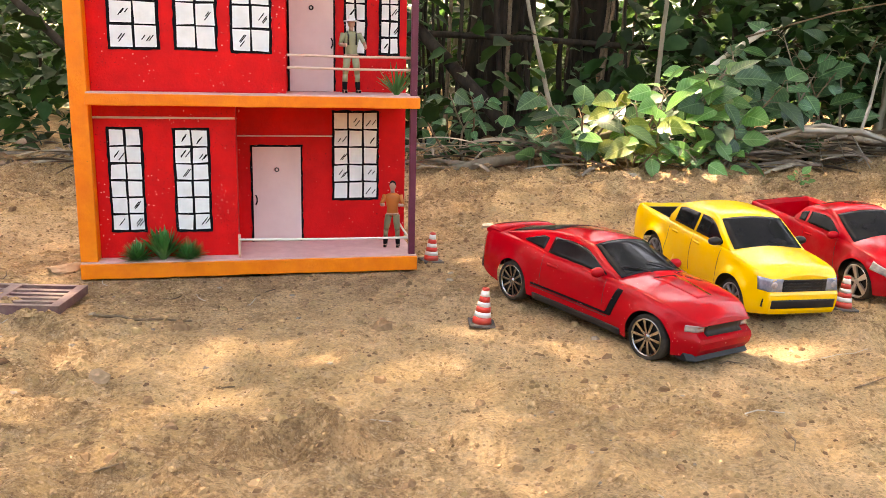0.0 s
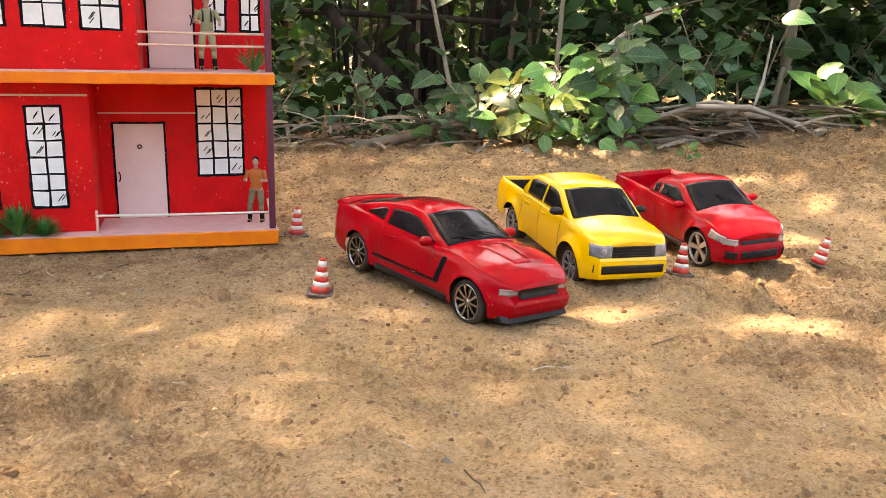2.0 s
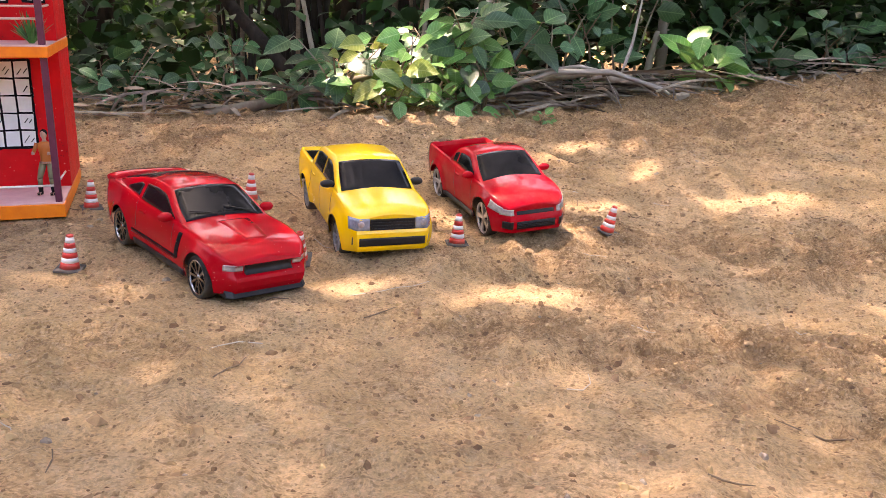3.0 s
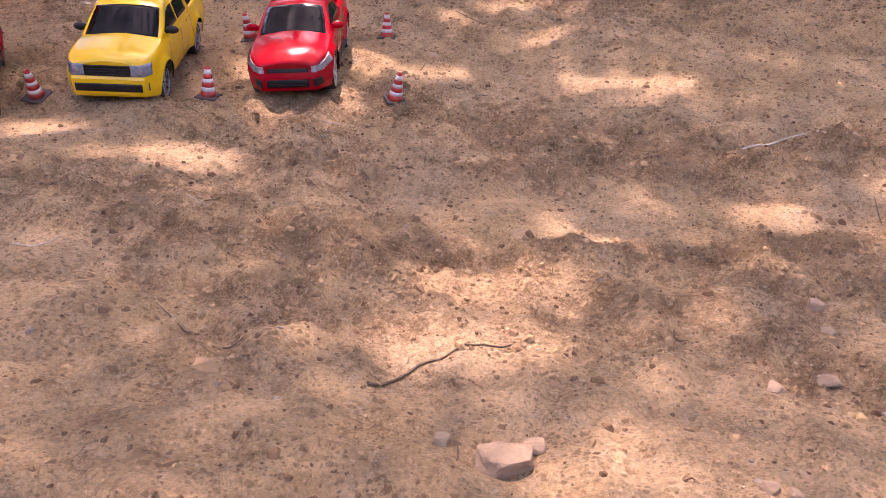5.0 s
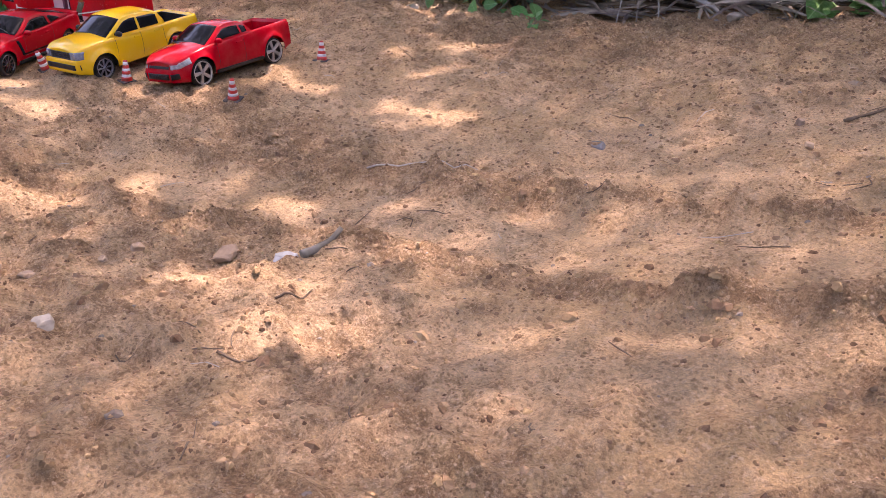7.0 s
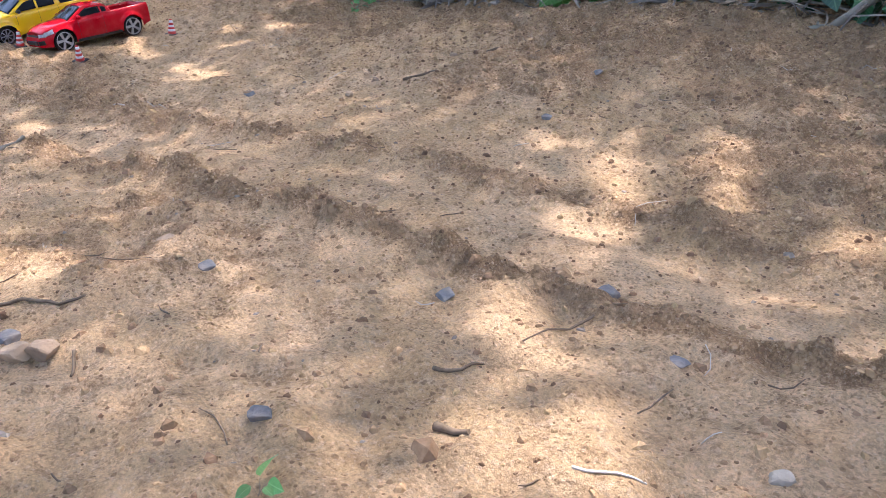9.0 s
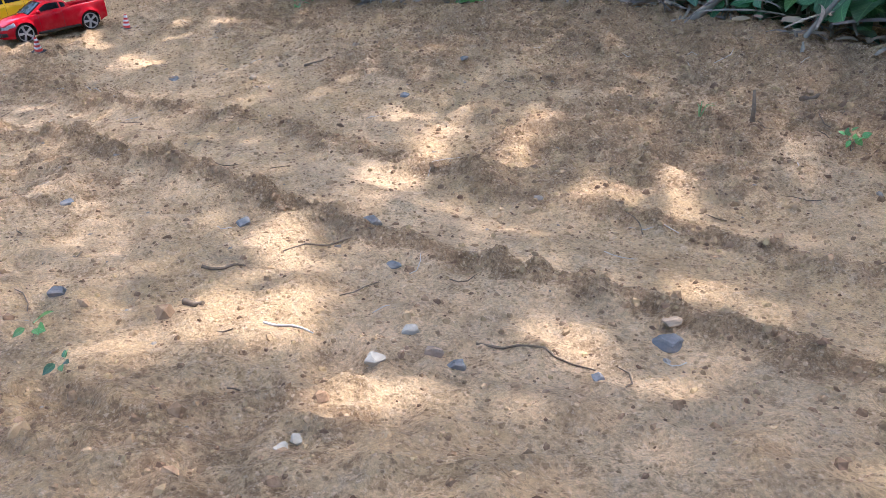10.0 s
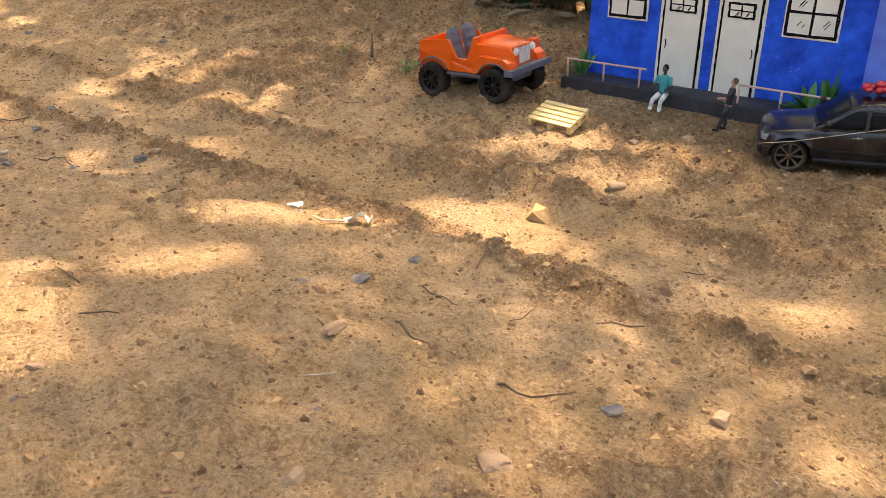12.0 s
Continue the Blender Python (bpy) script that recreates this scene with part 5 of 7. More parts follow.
def painted_door(root, x0, x1, z0, z1, y, mat, handle_x, knocker=True, line=0.0028, label="pale pink painted door with a black outline"):
    d = part("door", drawn_block(x0 - 0.0006, x1 + 0.0006, z0, z1 + 0.0006, y - 0.0015, y + 0.001, int(x0 * 1000)), INK, root, label)
    part("leaf", cube(x0 + line, x1 - line, y - 0.0032, y - 0.0012, z0, z1 - line, bevel=0.0004), mat, d)
    hz = z0 + (z1 - z0) * 0.44
    part("handle", tube(bmesh.new(), [(handle_x, y - 0.0034, hz - 0.008), (handle_x + 0.0022, y - 0.005, hz - 0.003), (handle_x + 0.0022, y - 0.005, hz + 0.003), (handle_x, y - 0.0034, hz + 0.008)], 0.0011, 6), INK, d, "black drawn handle")
    if knocker:
        kx = (x0 + x1) / 2
        bm = bmesh.new()
        pts = [(kx + 0.003 * math.cos(a), y - 0.0036, z0 + (z1 - z0) * 0.75 + 0.003 * math.sin(a)) for a in [k * math.pi / 6 for k in range(13)]]
        part("knocker", tube(bm, pts, 0.0009, 6), INK, d, "black drawn ring knocker")
    return d


def stick(name, root, p, q, r=0.0016, mat=STICK, label=""):
    p, q = Vector(p), Vector(q)
    mid = (p + q) / 2 + Vector((0, 0, -0.0008))
    return part(name, tube(bmesh.new(), [p, (p + mid) / 2, mid, (mid + q) / 2, q], [r, r * 0.95, r * 1.05, r * 0.95, r], 7), mat, root, label)


def red_house():
    root = new("toy_house")
    tagged(root, "red two-storey foam toy house with orange edges and painted windows", "toy house")
    D = 0.30
    slab("base", root, -0.5, 0.0, 0.0, D, -0.006, 0.0165, ORANGE, 0.0015, "orange base slab edge")
    slab("porch_floor", root, -0.499, -0.001, 0.002, D - 0.002, 0.0163, 0.0185, PINK_FLOOR, 0.0005, "dusty pink porch floor")
    slab("upper_floor", root, -0.478, 0.0, -0.004, D, 0.247, 0.2635, ORANGE, 0.0012, "orange floor edge")
    slab("balcony_floor", root, -0.477, -0.001, -0.002, D - 0.002, 0.2633, 0.2655, PINK_FLOOR, 0.0005, "dusty pink balcony floor")
    slab("corner_pillar", root, -0.5, -0.476, 0.006, D, 0.0187, 0.52, ORANGE, 0.0012, "orange corner pillar")
    for z0, z1, xr, mat in ((0.0187, 0.2468, -0.275, RED_WALL), (0.2657, 0.5, -0.1985, RED_WALL)):
        slab("front_wall", root, -0.4757, xr, 0.032, 0.05, z0, z1, mat, 0.0008)
        slab("porch_side_wall", root, xr - 0.018, xr, 0.0502, 0.1268, z0, z1, RED_DARK, 0.0005)
        slab("porch_wall", root, xr - 0.02, 0.0, 0.127, 0.145, z0, z1, RED_DARK, 0.0005)
        slab("right_wall", root, -0.016, -0.0003, 0.1453, D - 0.002, z0, z1, RED_WALL, 0.0005)
        slab("back_wall", root, -0.475, -0.017, D - 0.02, D - 0.002, z0, z1, RED_WALL, 0.0005)
    slab("roof", root, -0.51, 0.012, -0.012, D + 0.01, 0.5205, 0.536, ORANGE, 0.0012, "orange roof slab")
    slab("roof_beam", root, -0.4757, 0.0, 0.032, D - 0.002, 0.5002, 0.5203, RED_WALL, 0.0006)
    painted_window(root, -0.4575, -0.4085, 0.0585, 0.2135, 0.032, 2, 6, seed=1)
    painted_window(root, -0.3655, -0.3135, 0.0575, 0.2125, 0.032, 2, 6, seed=2)
    painted_window(root, -0.122, -0.0455, 0.087, 0.235, 0.127, 3, 5, seed=3)
    painted_window(root, -0.447, -0.378, 0.3255, 0.46, 0.032, 2, 4, seed=4)
    painted_window(root, -0.357, -0.297, 0.326, 0.46, 0.032, 2, 4, seed=5)
    painted_window(root, -0.278, -0.2195, 0.3235, 0.46, 0.032, 2, 4, seed=6)
    painted_window(root, -0.102, -0.066, 0.325, 0.46, 0.127, 2, 5, seed=7)
    painted_window(root, -0.045, -0.012, 0.326, 0.46, 0.127, 2, 5, seed=8)
    painted_door(root, -0.2545, -0.1715, 0.019, 0.1785, 0.127, PINK_DOOR, -0.248)
    painted_door(root, -0.1925, -0.117, 0.266, 0.44, 0.127, PINK_DOOR, -0.1235)
    slab("trim_strip", root, -0.4755, -0.2755, 0.0295, 0.032, 0.2265, 0.2295, STICK, 0.0005, "pale wooden trim strip")
    slab("trim_strip", root, -0.2745, -0.122, 0.1245, 0.127, 0.1925, 0.1945, PINK_DOOR, 0.0005, "thin pinkish trim strip")
    # posts and stick rails
    part("porch_post", cube(-0.0135, -0.0035, 0.004, 0.013, 0.0187, 0.2468, bevel=0.001), PURPLE, root, "chipped maroon post")
    part("porch_post", cube(-0.0135, -0.0035, 0.004, 0.013, 0.2657, 0.52, bevel=0.001), PURPLE, root, "chipped maroon post")
    stick("rail_post", root, (-0.2735, 0.016, 0.0187), (-0.2735, 0.016, 0.054), 0.0022, STICK, "short peeled stick post")
    stick("rail", root, (-0.2735, 0.015, 0.046), (-0.012, 0.012, 0.0445), 0.0018, CREAM, "cream stick rail")
    stick("rail", root, (-0.012, 0.012, 0.0445), (-0.008, 0.1265, 0.0445), 0.0018, CREAM, "cream stick rail")
    stick("rail", root, (-0.198, 0.016, 0.3225), (-0.011, 0.012, 0.3225), 0.0019, STICK, "peeled stick balcony rail")
    stick("rail", root, (-0.198, 0.016, 0.3045), (-0.011, 0.012, 0.304), 0.0019, STICK, "peeled stick balcony rail")
    stick("rail", root, (-0.009, 0.012, 0.3225), (-0.008, 0.1265, 0.3225), 0.0019, STICK, "peeled stick balcony rail")
    return root


RH = pose(0.0, 0.0, 0.0, 0, 0, 19.5)
red_house().matrix_basis = RH


def blue_house():
    root = new("toy_house")
    tagged(root, "blue foam toy house with cream doors and a dark porch", "toy house")
    slab("base", root, 0.005, 0.82, 0.0, 0.3, -0.01, 0.0225, SLATE, 0.0015, "dark grey porch slab")
    slab("porch_floor", root, 0.007, 0.818, 0.002, 0.298, 0.0223, 0.0245, SLATE, 0.0005)
    slab("front_wall", root, 0.03, 0.545, 0.06, 0.078, 0.0247, 0.3, BLUE_WALL, 0.0008)
    slab("wing_wall", root, 0.5452, 0.8, 0.045, 0.063, 0.0247, 0.3, BLUE_LIGHT, 0.0008, "lighter blue wing wall")
    slab("side_wall", root, 0.03, 0.046, 0.0782, 0.295, 0.0247, 0.3, BLUE_WALL, 0.0008)
    slab("side_wall", root, 0.784, 0.8, 0.0632, 0.295, 0.0247, 0.3, BLUE_WALL, 0.0008)
    slab("back_wall", root, 0.0462, 0.7838, 0.279, 0.295, 0.0247, 0.3, BLUE_WALL, 0.0008)
    slab("roof", root, 0.01, 0.82, 0.03, 0.31, 0.3002, 0.315, SLATE, 0.001)
    bars = 0.0046
    for x0, x1, z0, z1, sd in ((0.0715, 0.1465, 0.141, 0.212, 11), (0.4035, 0.4885, 0.142, 0.222, 12), (0.6, 0.68, 0.142, 0.222, 13)):
        y = 0.06 if x0 < 0.54 else 0.045
        part("window_frame", cube(x0 - 0.004, x1 + 0.004, y - 0.0012, y + 0.001, z0 - 0.004, z1 + 0.004, bevel=0.0004), CREAM, root, "cream painted window frame")
        painted_window(root, x0, x1, z0, z1, y - 0.0012, 2, 2, bars, seed=sd, pane_mat=CREAM, label="cream painted window with black bars")
    for x0, x1, hx in ((0.1815, 0.2575, 0.1915), (0.2905, 0.3635, 0.3535)):
        part("door_frame", cube(x0 - 0.006, x1 + 0.006, 0.0588, 0.061, 0.0247, 0.206, bevel=0.0004), CREAM, root, "cream door surround")
        painted_door(root, x0, x1, 0.0248, 0.2, 0.0588, CREAM, hx, knocker=False, line=0.0036, label="cream painted door with a black outline")
        painted_window(root, x0 + 0.013, x1 - 0.013, 0.162, 0.188, 0.0556, 2, 2, 0.003, seed=20, pane_mat=CREAM, label="small black-barred door window")
    for xs, h in (((0.015, 0.093, 0.168), 0.0595), ((0.357, 0.43, 0.52, 0.62), 0.0575)):
        for x in xs:
            stick("rail_post", root, (x, 0.008, 0.0243), (x, 0.008, h), 0.0022, STICK, "short peeled stick post")
        stick("rail", root, (xs[0] - 0.004, 0.008, h), (xs[-1] + 0.012, 0.008, h + 0.0005), 0.0019, STICK, "peeled stick rail")
    return root


BH = pose(3.40, 1.345, 0.121, 0, 0, 28.0)
blue_house().matrix_basis = BH


# ---- toy plants ----
def spiky(name, count, length, spread, m, label, broad=0.0016, seed=1, up=0.7, mat=GREEN_TOY):
    r = random.Random(seed)
    bm = bmesh.new()
    for k in range(count):
        a, tilt = r.uniform(0, 6.283), r.uniform(0.05, 1.0) ** up * spread
        l = length * r.uniform(0.7, 1.1)
        d = Vector((math.cos(a) * math.sin(tilt), math.sin(a) * math.sin(tilt), math.cos(tilt)))
        s = d.cross(Vector((0, 0, 1))).normalized() if d.z < 0.999 else Vector((1, 0, 0))
        base = Vector((math.cos(a), math.sin(a), 0)) * r.uniform(0, 0.004)
        pts = []
        for t, w in ((0, 0.6), (0.35, 1.0), (0.75, 0.75), (1, 0.08)):
            c = base + d * l * t - Vector((0, 0, 1)) * l * 0.22 * t * t * math.sin(tilt)
            pts.append((bm.verts.new(c - s * broad * w), bm.verts.new(c + Vector((0, 0, -broad * 0.5 * w))), bm.verts.new(c + s * broad * w)))
        for p, q in zip(pts, pts[1:]):
            bm.faces.new((p[0], p[1], q[1], q[0]))
            bm.faces.new((p[1], p[2], q[2], q[1]))
    tube(bm, [(0, 0, -0.001), (0, 0, 0.006)], 0.003, 6)
    ob = part(name, bm, mat, None, label)
    ob.matrix_basis = m
    return tagged(ob, label, "toy plant")


spiky("toy_plant", 190, 0.034, 1.25, RH @ pose(-0.421, 0.013, 0.0185), "tufted green plastic toy grass plant", 0.0011, 3)
spiky("toy_plant", 190, 0.033, 1.2, RH @ pose(-0.349, 0.013, 0.0185), "tufted green plastic toy grass plant", 0.0011, 4)
spiky("toy_plant", 110, 0.05, 0.75, RH @ pose(-0.385, 0.016, 0.0185), "upright leafy green plastic toy plant", 0.0028, 5)
spiky("toy_plant", 34, 0.052, 0.9, RH @ pose(-0.028, 0.05, 0.2655), "spiky dark green toy plant on the balcony", 0.0022, 6)
spiky("toy_plant", 9, 0.06, 0.9, BH @ pose(0.035, 0.03, 0.0245), "broad-leaved green plastic toy plant by the porch", 0.007, 7)
spiky("toy_plant", 7, 0.075, 0.35, BH @ pose(0.5, 0.03, 0.0245), "tall broad-leaved green plastic toy plant", 0.009, 8)
spiky("toy_plant", 8, 0.06, 1.35, BH @ pose(0.47, 0.028, 0.0245), "low broad-leaved green plastic toy plant", 0.008, 9)


# ---- figurines, each one plain painted mesh ----
def figurine(m, h, skin, shirt, trousers, shoes, hat=None, hair=HAIR, hips=0.0, knees=0.0, arms=((0.25, 0.5), (0.25, 0.5)), stride=0.05, straps=False, label="", turn=0.0, boots=False, seat=0.45):
    """A toy figure of height h that faces -y. hips and knees bend the legs, as in sitting; arms: (swing forward, bend) of each."""
    mats = [skin, shirt, trousers, shoes, hair, hat or hair, TRIM_BLACK]
    bm = bmesh.new()
    u = h / 1.78
    hip = Vector((0, 0, 0.86 * u if not hips else seat * u))
    for s, (sw, bend) in zip((-1, 1), arms):
        p = hip + Vector((s * 0.1 * u, 0, 0))
        th = hips if hips else s * stride
        k = p + Vector((s * 0.05 * u, -math.sin(th) * 0.42 * u, -math.cos(th) * 0.42 * u))
        sh = th - knees
        f = k + Vector((s * 0.02 * u, -math.sin(sh) * 0.4 * u, -math.cos(sh) * 0.4 * u))
        tube(bm, [p, (p + k) / 2, k], [0.095 * u, 0.088 * u, 0.068 * u], 9, 2)
        mid = k.lerp(f, 0.45)
        tube(bm, [k, mid], [0.068 * u, 0.062 * u], 9, 2)
        tube(bm, [mid, f], [0.07 * u, 0.056 * u], 9, 3 if boots else 2)
        box(bm, f.x - 0.045 * u, f.x + 0.045 * u, f.y - 0.17 * u, f.y + 0.07 * u, f.z - 0.055 * u, f.z + 0.03 * u, bevel=0.012 * u, index=3)
        a = hip + Vector((s * 0.2 * u, 0, 0.54 * u))
        e = a + Vector((s * 0.09 * u, -math.sin(sw) * 0.27 * u, -math.cos(sw) * 0.27 * u))
        w = e + Vector((-s * 0.06 * u * bend, -math.sin(sw + bend) * 0.25 * u, -math.cos(sw + bend) * 0.25 * u))
        tube(bm, [a, (a + e) / 2, e], [0.066 * u, 0.058 * u, 0.05 * u], 8, 1)
        tube(bm, [e, w], [0.046 * u, 0.034 * u], 8, 0)
        ball(bm, w, 0.045 * u, (0.8, 1, 1.1), 0, 8)
        if straps:
            tube(bm, [hip + Vector((s * 0.1 * u, -0.115 * u, 0.28 * u)), hip + Vector((s * 0.1 * u, -0.125 * u, 0.5 * u)), hip + Vector((s * 0.1 * u, 0, 0.6 * u))], 0.022 * u, 6, 6)
    rings = [(0, 0.15, 0.1, 2), (0.06, 0.155, 0.105, 1), (0.2, 0.15, 0.105, 1), (0.42, 0.2, 0.12, 1), (0.54, 0.2, 0.11, 1), (0.6, 0.08, 0.07, 1)]
    prev = None
    for z, a, b, ix in rings:
        ring = [bm.verts.new(hip + Vector((a * u * math.cos(t), b * u * math.sin(t), z * u))) for t in [2 * math.pi * k / 14 for k in range(14)]]
        if prev:
            for k in range(14):
                f = bm.faces.new((prev[k], prev[(k + 1) % 14], ring[(k + 1) % 14], ring[k]))
                f.material_index, f.smooth = ix, True
        else:
            bm.faces.new(ring).material_index = 2
        prev = ring
    bm.faces.new(prev).material_index = 1
    box(bm, -0.16 * u, 0.16 * u, -0.112 * u, 0.112 * u, hip.z + 0.01 * u, hip.z + 0.06 * u, bevel=0.02 * u, index=6)
    n = hip + Vector((0, 0, 0.6 * u))
    tube(bm, [n, n + Vector((0, -0.01 * u, 0.1 * u))], 0.055 * u, 8, 0)
    head = n + Vector((0, -0.015 * u, 0.19 * u))
    ball(bm, head, 0.105 * u, (0.82, 0.95, 1.15), 0, 14)
    ball(bm, head + Vector((0, 0.02 * u, 0.03 * u)), 0.106 * u, (0.88, 0.95, 1.05), 4, 14)
    if hat:
        lathe_at = head + Vector((0, 0, 0.06 * u))
        for prof in ([(0.001, 0.13), (0.075, 0.125), (0.1, 0.02), (0.19, -0.005), (0.2, -0.012), (0.19, -0.02), (0.001, -0.02)],):
            rr = []
            for r0, z0 in prof:
                rr.append([bm.verts.new(lathe_at + Vector((r0 * u * math.cos(t), r0 * u * math.sin(t), z0 * u))) for t in [2 * math.pi * k / 18 for k in range(18)]])
            for p, q in zip(rr, rr[1:]):
                for k in range(18):
                    bm.faces.new((p[k], p[(k + 1) % 18], q[(k + 1) % 18], q[k])).material_index = 5
        for k in range(18):
            pass
    me = finish(bm, "figurine")
    for x in mats:
        me.materials.append(x)
    ob = new("figurine", me)
    ob.matrix_basis = m @ pose(0, 0, 0, 0, 0, turn)
    return tagged(ob, label, "figurine")


figurine(RH @ pose(-0.098, 0.062, 0.2675), 0.113, SKIN, KHAKI, KHAKI, HAIR, hat=CLOTH_WHITE, arms=((0.3, 1.2), (0.6, 0.6)), stride=0.0, straps=True, boots=True, label="toy figure in khaki with a white hat on the balcony", turn=8)
figurine(RH @ pose(-0.029, 0.072, 0.021), 0.109, SKIN, RUST, OLIVE, HAIR, arms=((0.35, 1.4), (0.35, 1.4)), hips=0.45, knees=0.5, boots=True, seat=0.8, label="toy figure in rust shirt and dark boots leaning on the porch", turn=-14)
figurine(BH @ pose(0.222, -0.002, -0.0035), 0.104, SKIN_DARK, TEAL, CLOTH_WHITE, HAIR, arms=((0.35, 0.9), (0.35, 0.9)), hips=1.15, knees=0.95, label="toy figure in teal shirt sitting on the porch edge", turn=-8)
fx, fy = (BH @ Vector((0.357, -0.065, 0)))[:2]
figurine(pose(fx, fy, height(fx, fy) + 0.002, 0, 9, 28), 0.094, SKIN, UNIFORM, UNIFORM, HAIR, hair=TWIG, arms=((0.1, 0.3), (0.5, 0.8)), stride=0.14, straps=False, label="toy figure in dark uniform standing before the porch", turn=-70)


# ---- loose things ----
def ribbon_bow():
    """A red gathered ribbon that lies on the dark wagon's roof."""
    r = random.Random(3)
    bm = bmesh.new()
    for k in range(22):
        a = r.uniform(0, 6.283)
        d = r.uniform(0, 0.022)
        ball(bm, (d * math.cos(a), d * math.sin(a) * 0.8, 0.006 + 0.012 * r.random() * (1 - d / 0.03)), r.uniform(0.005, 0.008), (1, 1, 0.8), 0, 8)
    ob = part("ribbon_bow", bm, PETAL, None)
    ob.matrix_basis = pose(3.97, 1.54, height(3.97, 1.54) + 0.111, 0, 0, 226)
    tagged(ob, "glossy red ribbon bow on the wagon's roof", "ribbon")


ribbon_bow()
def pallet(m):
    root = new("toy_pallet")
    tagged(root, "small pale pine toy pallet", "pallet")
    for k in range(5):
        y = -0.031 + 0.062 * k / 4
        part("top_slat", cube(-0.047, 0.047, y - 0.0055, y + 0.0055, 0.0145, 0.0172, bevel=0.0005), PALLET_WOOD, root)
    for x in (-0.0425, 0, 0.0425):
        part("stringer", cube(x - 0.0042, x + 0.0042, -0.036, 0.036, 0.0118, 0.0145, bevel=0.0004), PALLET_WOOD, root)
        for y in (-0.031, 0, 0.031):
            part("block", cube(x - 0.0042, x + 0.0042, y - 0.005, y + 0.005, 0.0026, 0.0118, bevel=0.0005), PALLET_WOOD, root)
        part("bottom_slat", cube(x - 0.0043, x + 0.0043, -0.036, 0.036, 0, 0.0026, bevel=0.0004), PALLET_WOOD, root)
    root.matrix_basis = m


pallet(stand(3.602, 1.216, 28, 0.045, 0.032, 0.006) @ Matrix.Scale(0.9, 4))


def grate(m):
    root = new("drain_grate")
    tagged(root, "dusty maroon plastic grate lying on the soil", "grate")
    part("frame", box(box(box(box(bmesh.new(), -0.09, 0.09, -0.062, -0.052, 0, 0.012), -0.09, 0.09, 0.052, 0.062, 0, 0.012), -0.09, -0.078, -0.052, 0.052, 0, 0.012), 0.078, 0.09, -0.052, 0.052, 0, 0.012), GRATE, root)
    for k in range(4):
        y = -0.032 + k * 0.0215
        part("slat", cube(-0.078, 0.078, y - 0.0055, y + 0.0055, 0.001, 0.011, bevel=0.001), GRATE, root)
    part("crossbar", cube(-0.008, 0.008, -0.052, 0.052, 0.0008, 0.0116, bevel=0.001), GRATE, root)
    root.matrix_basis = m


grate(stand(-0.495, -0.315, 14, 0.08, 0.05, 0.0))


def stone(x, y, size, flat=0.6, mat=STONE, seed=0, name="stone", label="angular brown stone half sunk in the soil", sink=0.3, sx=1.0, yaw=None):
    r = random.Random(seed * 7 + 3)
    bm = bmesh.new()
    bmesh.ops.create_icosphere(bm, subdivisions=3, radius=1.0)
    axes = [Vector(p) for p in ((1, 0, 0), (-1, 0, 0), (0, 1, 0), (0, -1, 0), (0, 0, 1), (0, 0, -1))]
    cuts = [((n + 0.4 * Vector((r.uniform(-1, 1), r.uniform(-1, 1), r.uniform(-1, 1)))).normalized(), r.uniform(0.55, 0.74)) for n in axes]
    cuts += [(Vector((r.uniform(-1, 1), r.uniform(-1, 1), r.uniform(-0.3, 1))).normalized(), r.uniform(0.64, 0.82)) for _ in range(5)]
    size *= 1.02
    for v in bm.verts:
        for n, d in cuts:
            k = v.co.dot(n) - d
            if k > 0:
                v.co -= n * k * 0.93
        v.co *= 1 + 0.13 * noise.noise(v.co * 2.2 + Vector((seed, 0, 0))) + 0.05 * noise.noise(v.co * 6 + Vector((0, seed, 0)))
        v.co = Vector((v.co.x * size * sx, v.co.y * size, v.co.z * size * flat))
    ob = part(name, bm, mat, None, label)
    ob.matrix_basis = pose(x, y, height(x, y) + size * flat * (0.72 - sink), r.uniform(-8, 8), r.uniform(-8, 8), r.uniform(0, 360) if yaw is None else yaw)
    return tagged(ob, label, "stone")


# loose stones: x, y, radius, length over width, height over width
BROWN_STONES = [(-0.239, -0.534, 0.0115, 1.4, 0.75), (-0.52, -0.125, 0.02, 1.6, 0.5), (1.617, -0.223, 0.017, 1.5, 0.5), (1.53, -0.313, 0.011, 1.2, 0.7), (1.539, -0.361, 0.008, 1.1, 0.7),
                (1.484, -0.648, 0.008, 1, 0.7), (1.501, -0.638, 0.007, 1, 0.7), (1.304, -0.667, 0.02, 1.5, 0.7), (1.253, -0.664, 0.01, 1, 0.7), (1.318, -0.636, 0.01, 1.2, 0.6),
                (1.492, -0.48, 0.01, 1, 0.5), (1.536, -0.452, 0.011, 1.3, 0.5), (2.803, -0.142, 0.014, 1.2, 0.8), (2.81, -0.119, 0.015, 1.3, 0.7)]
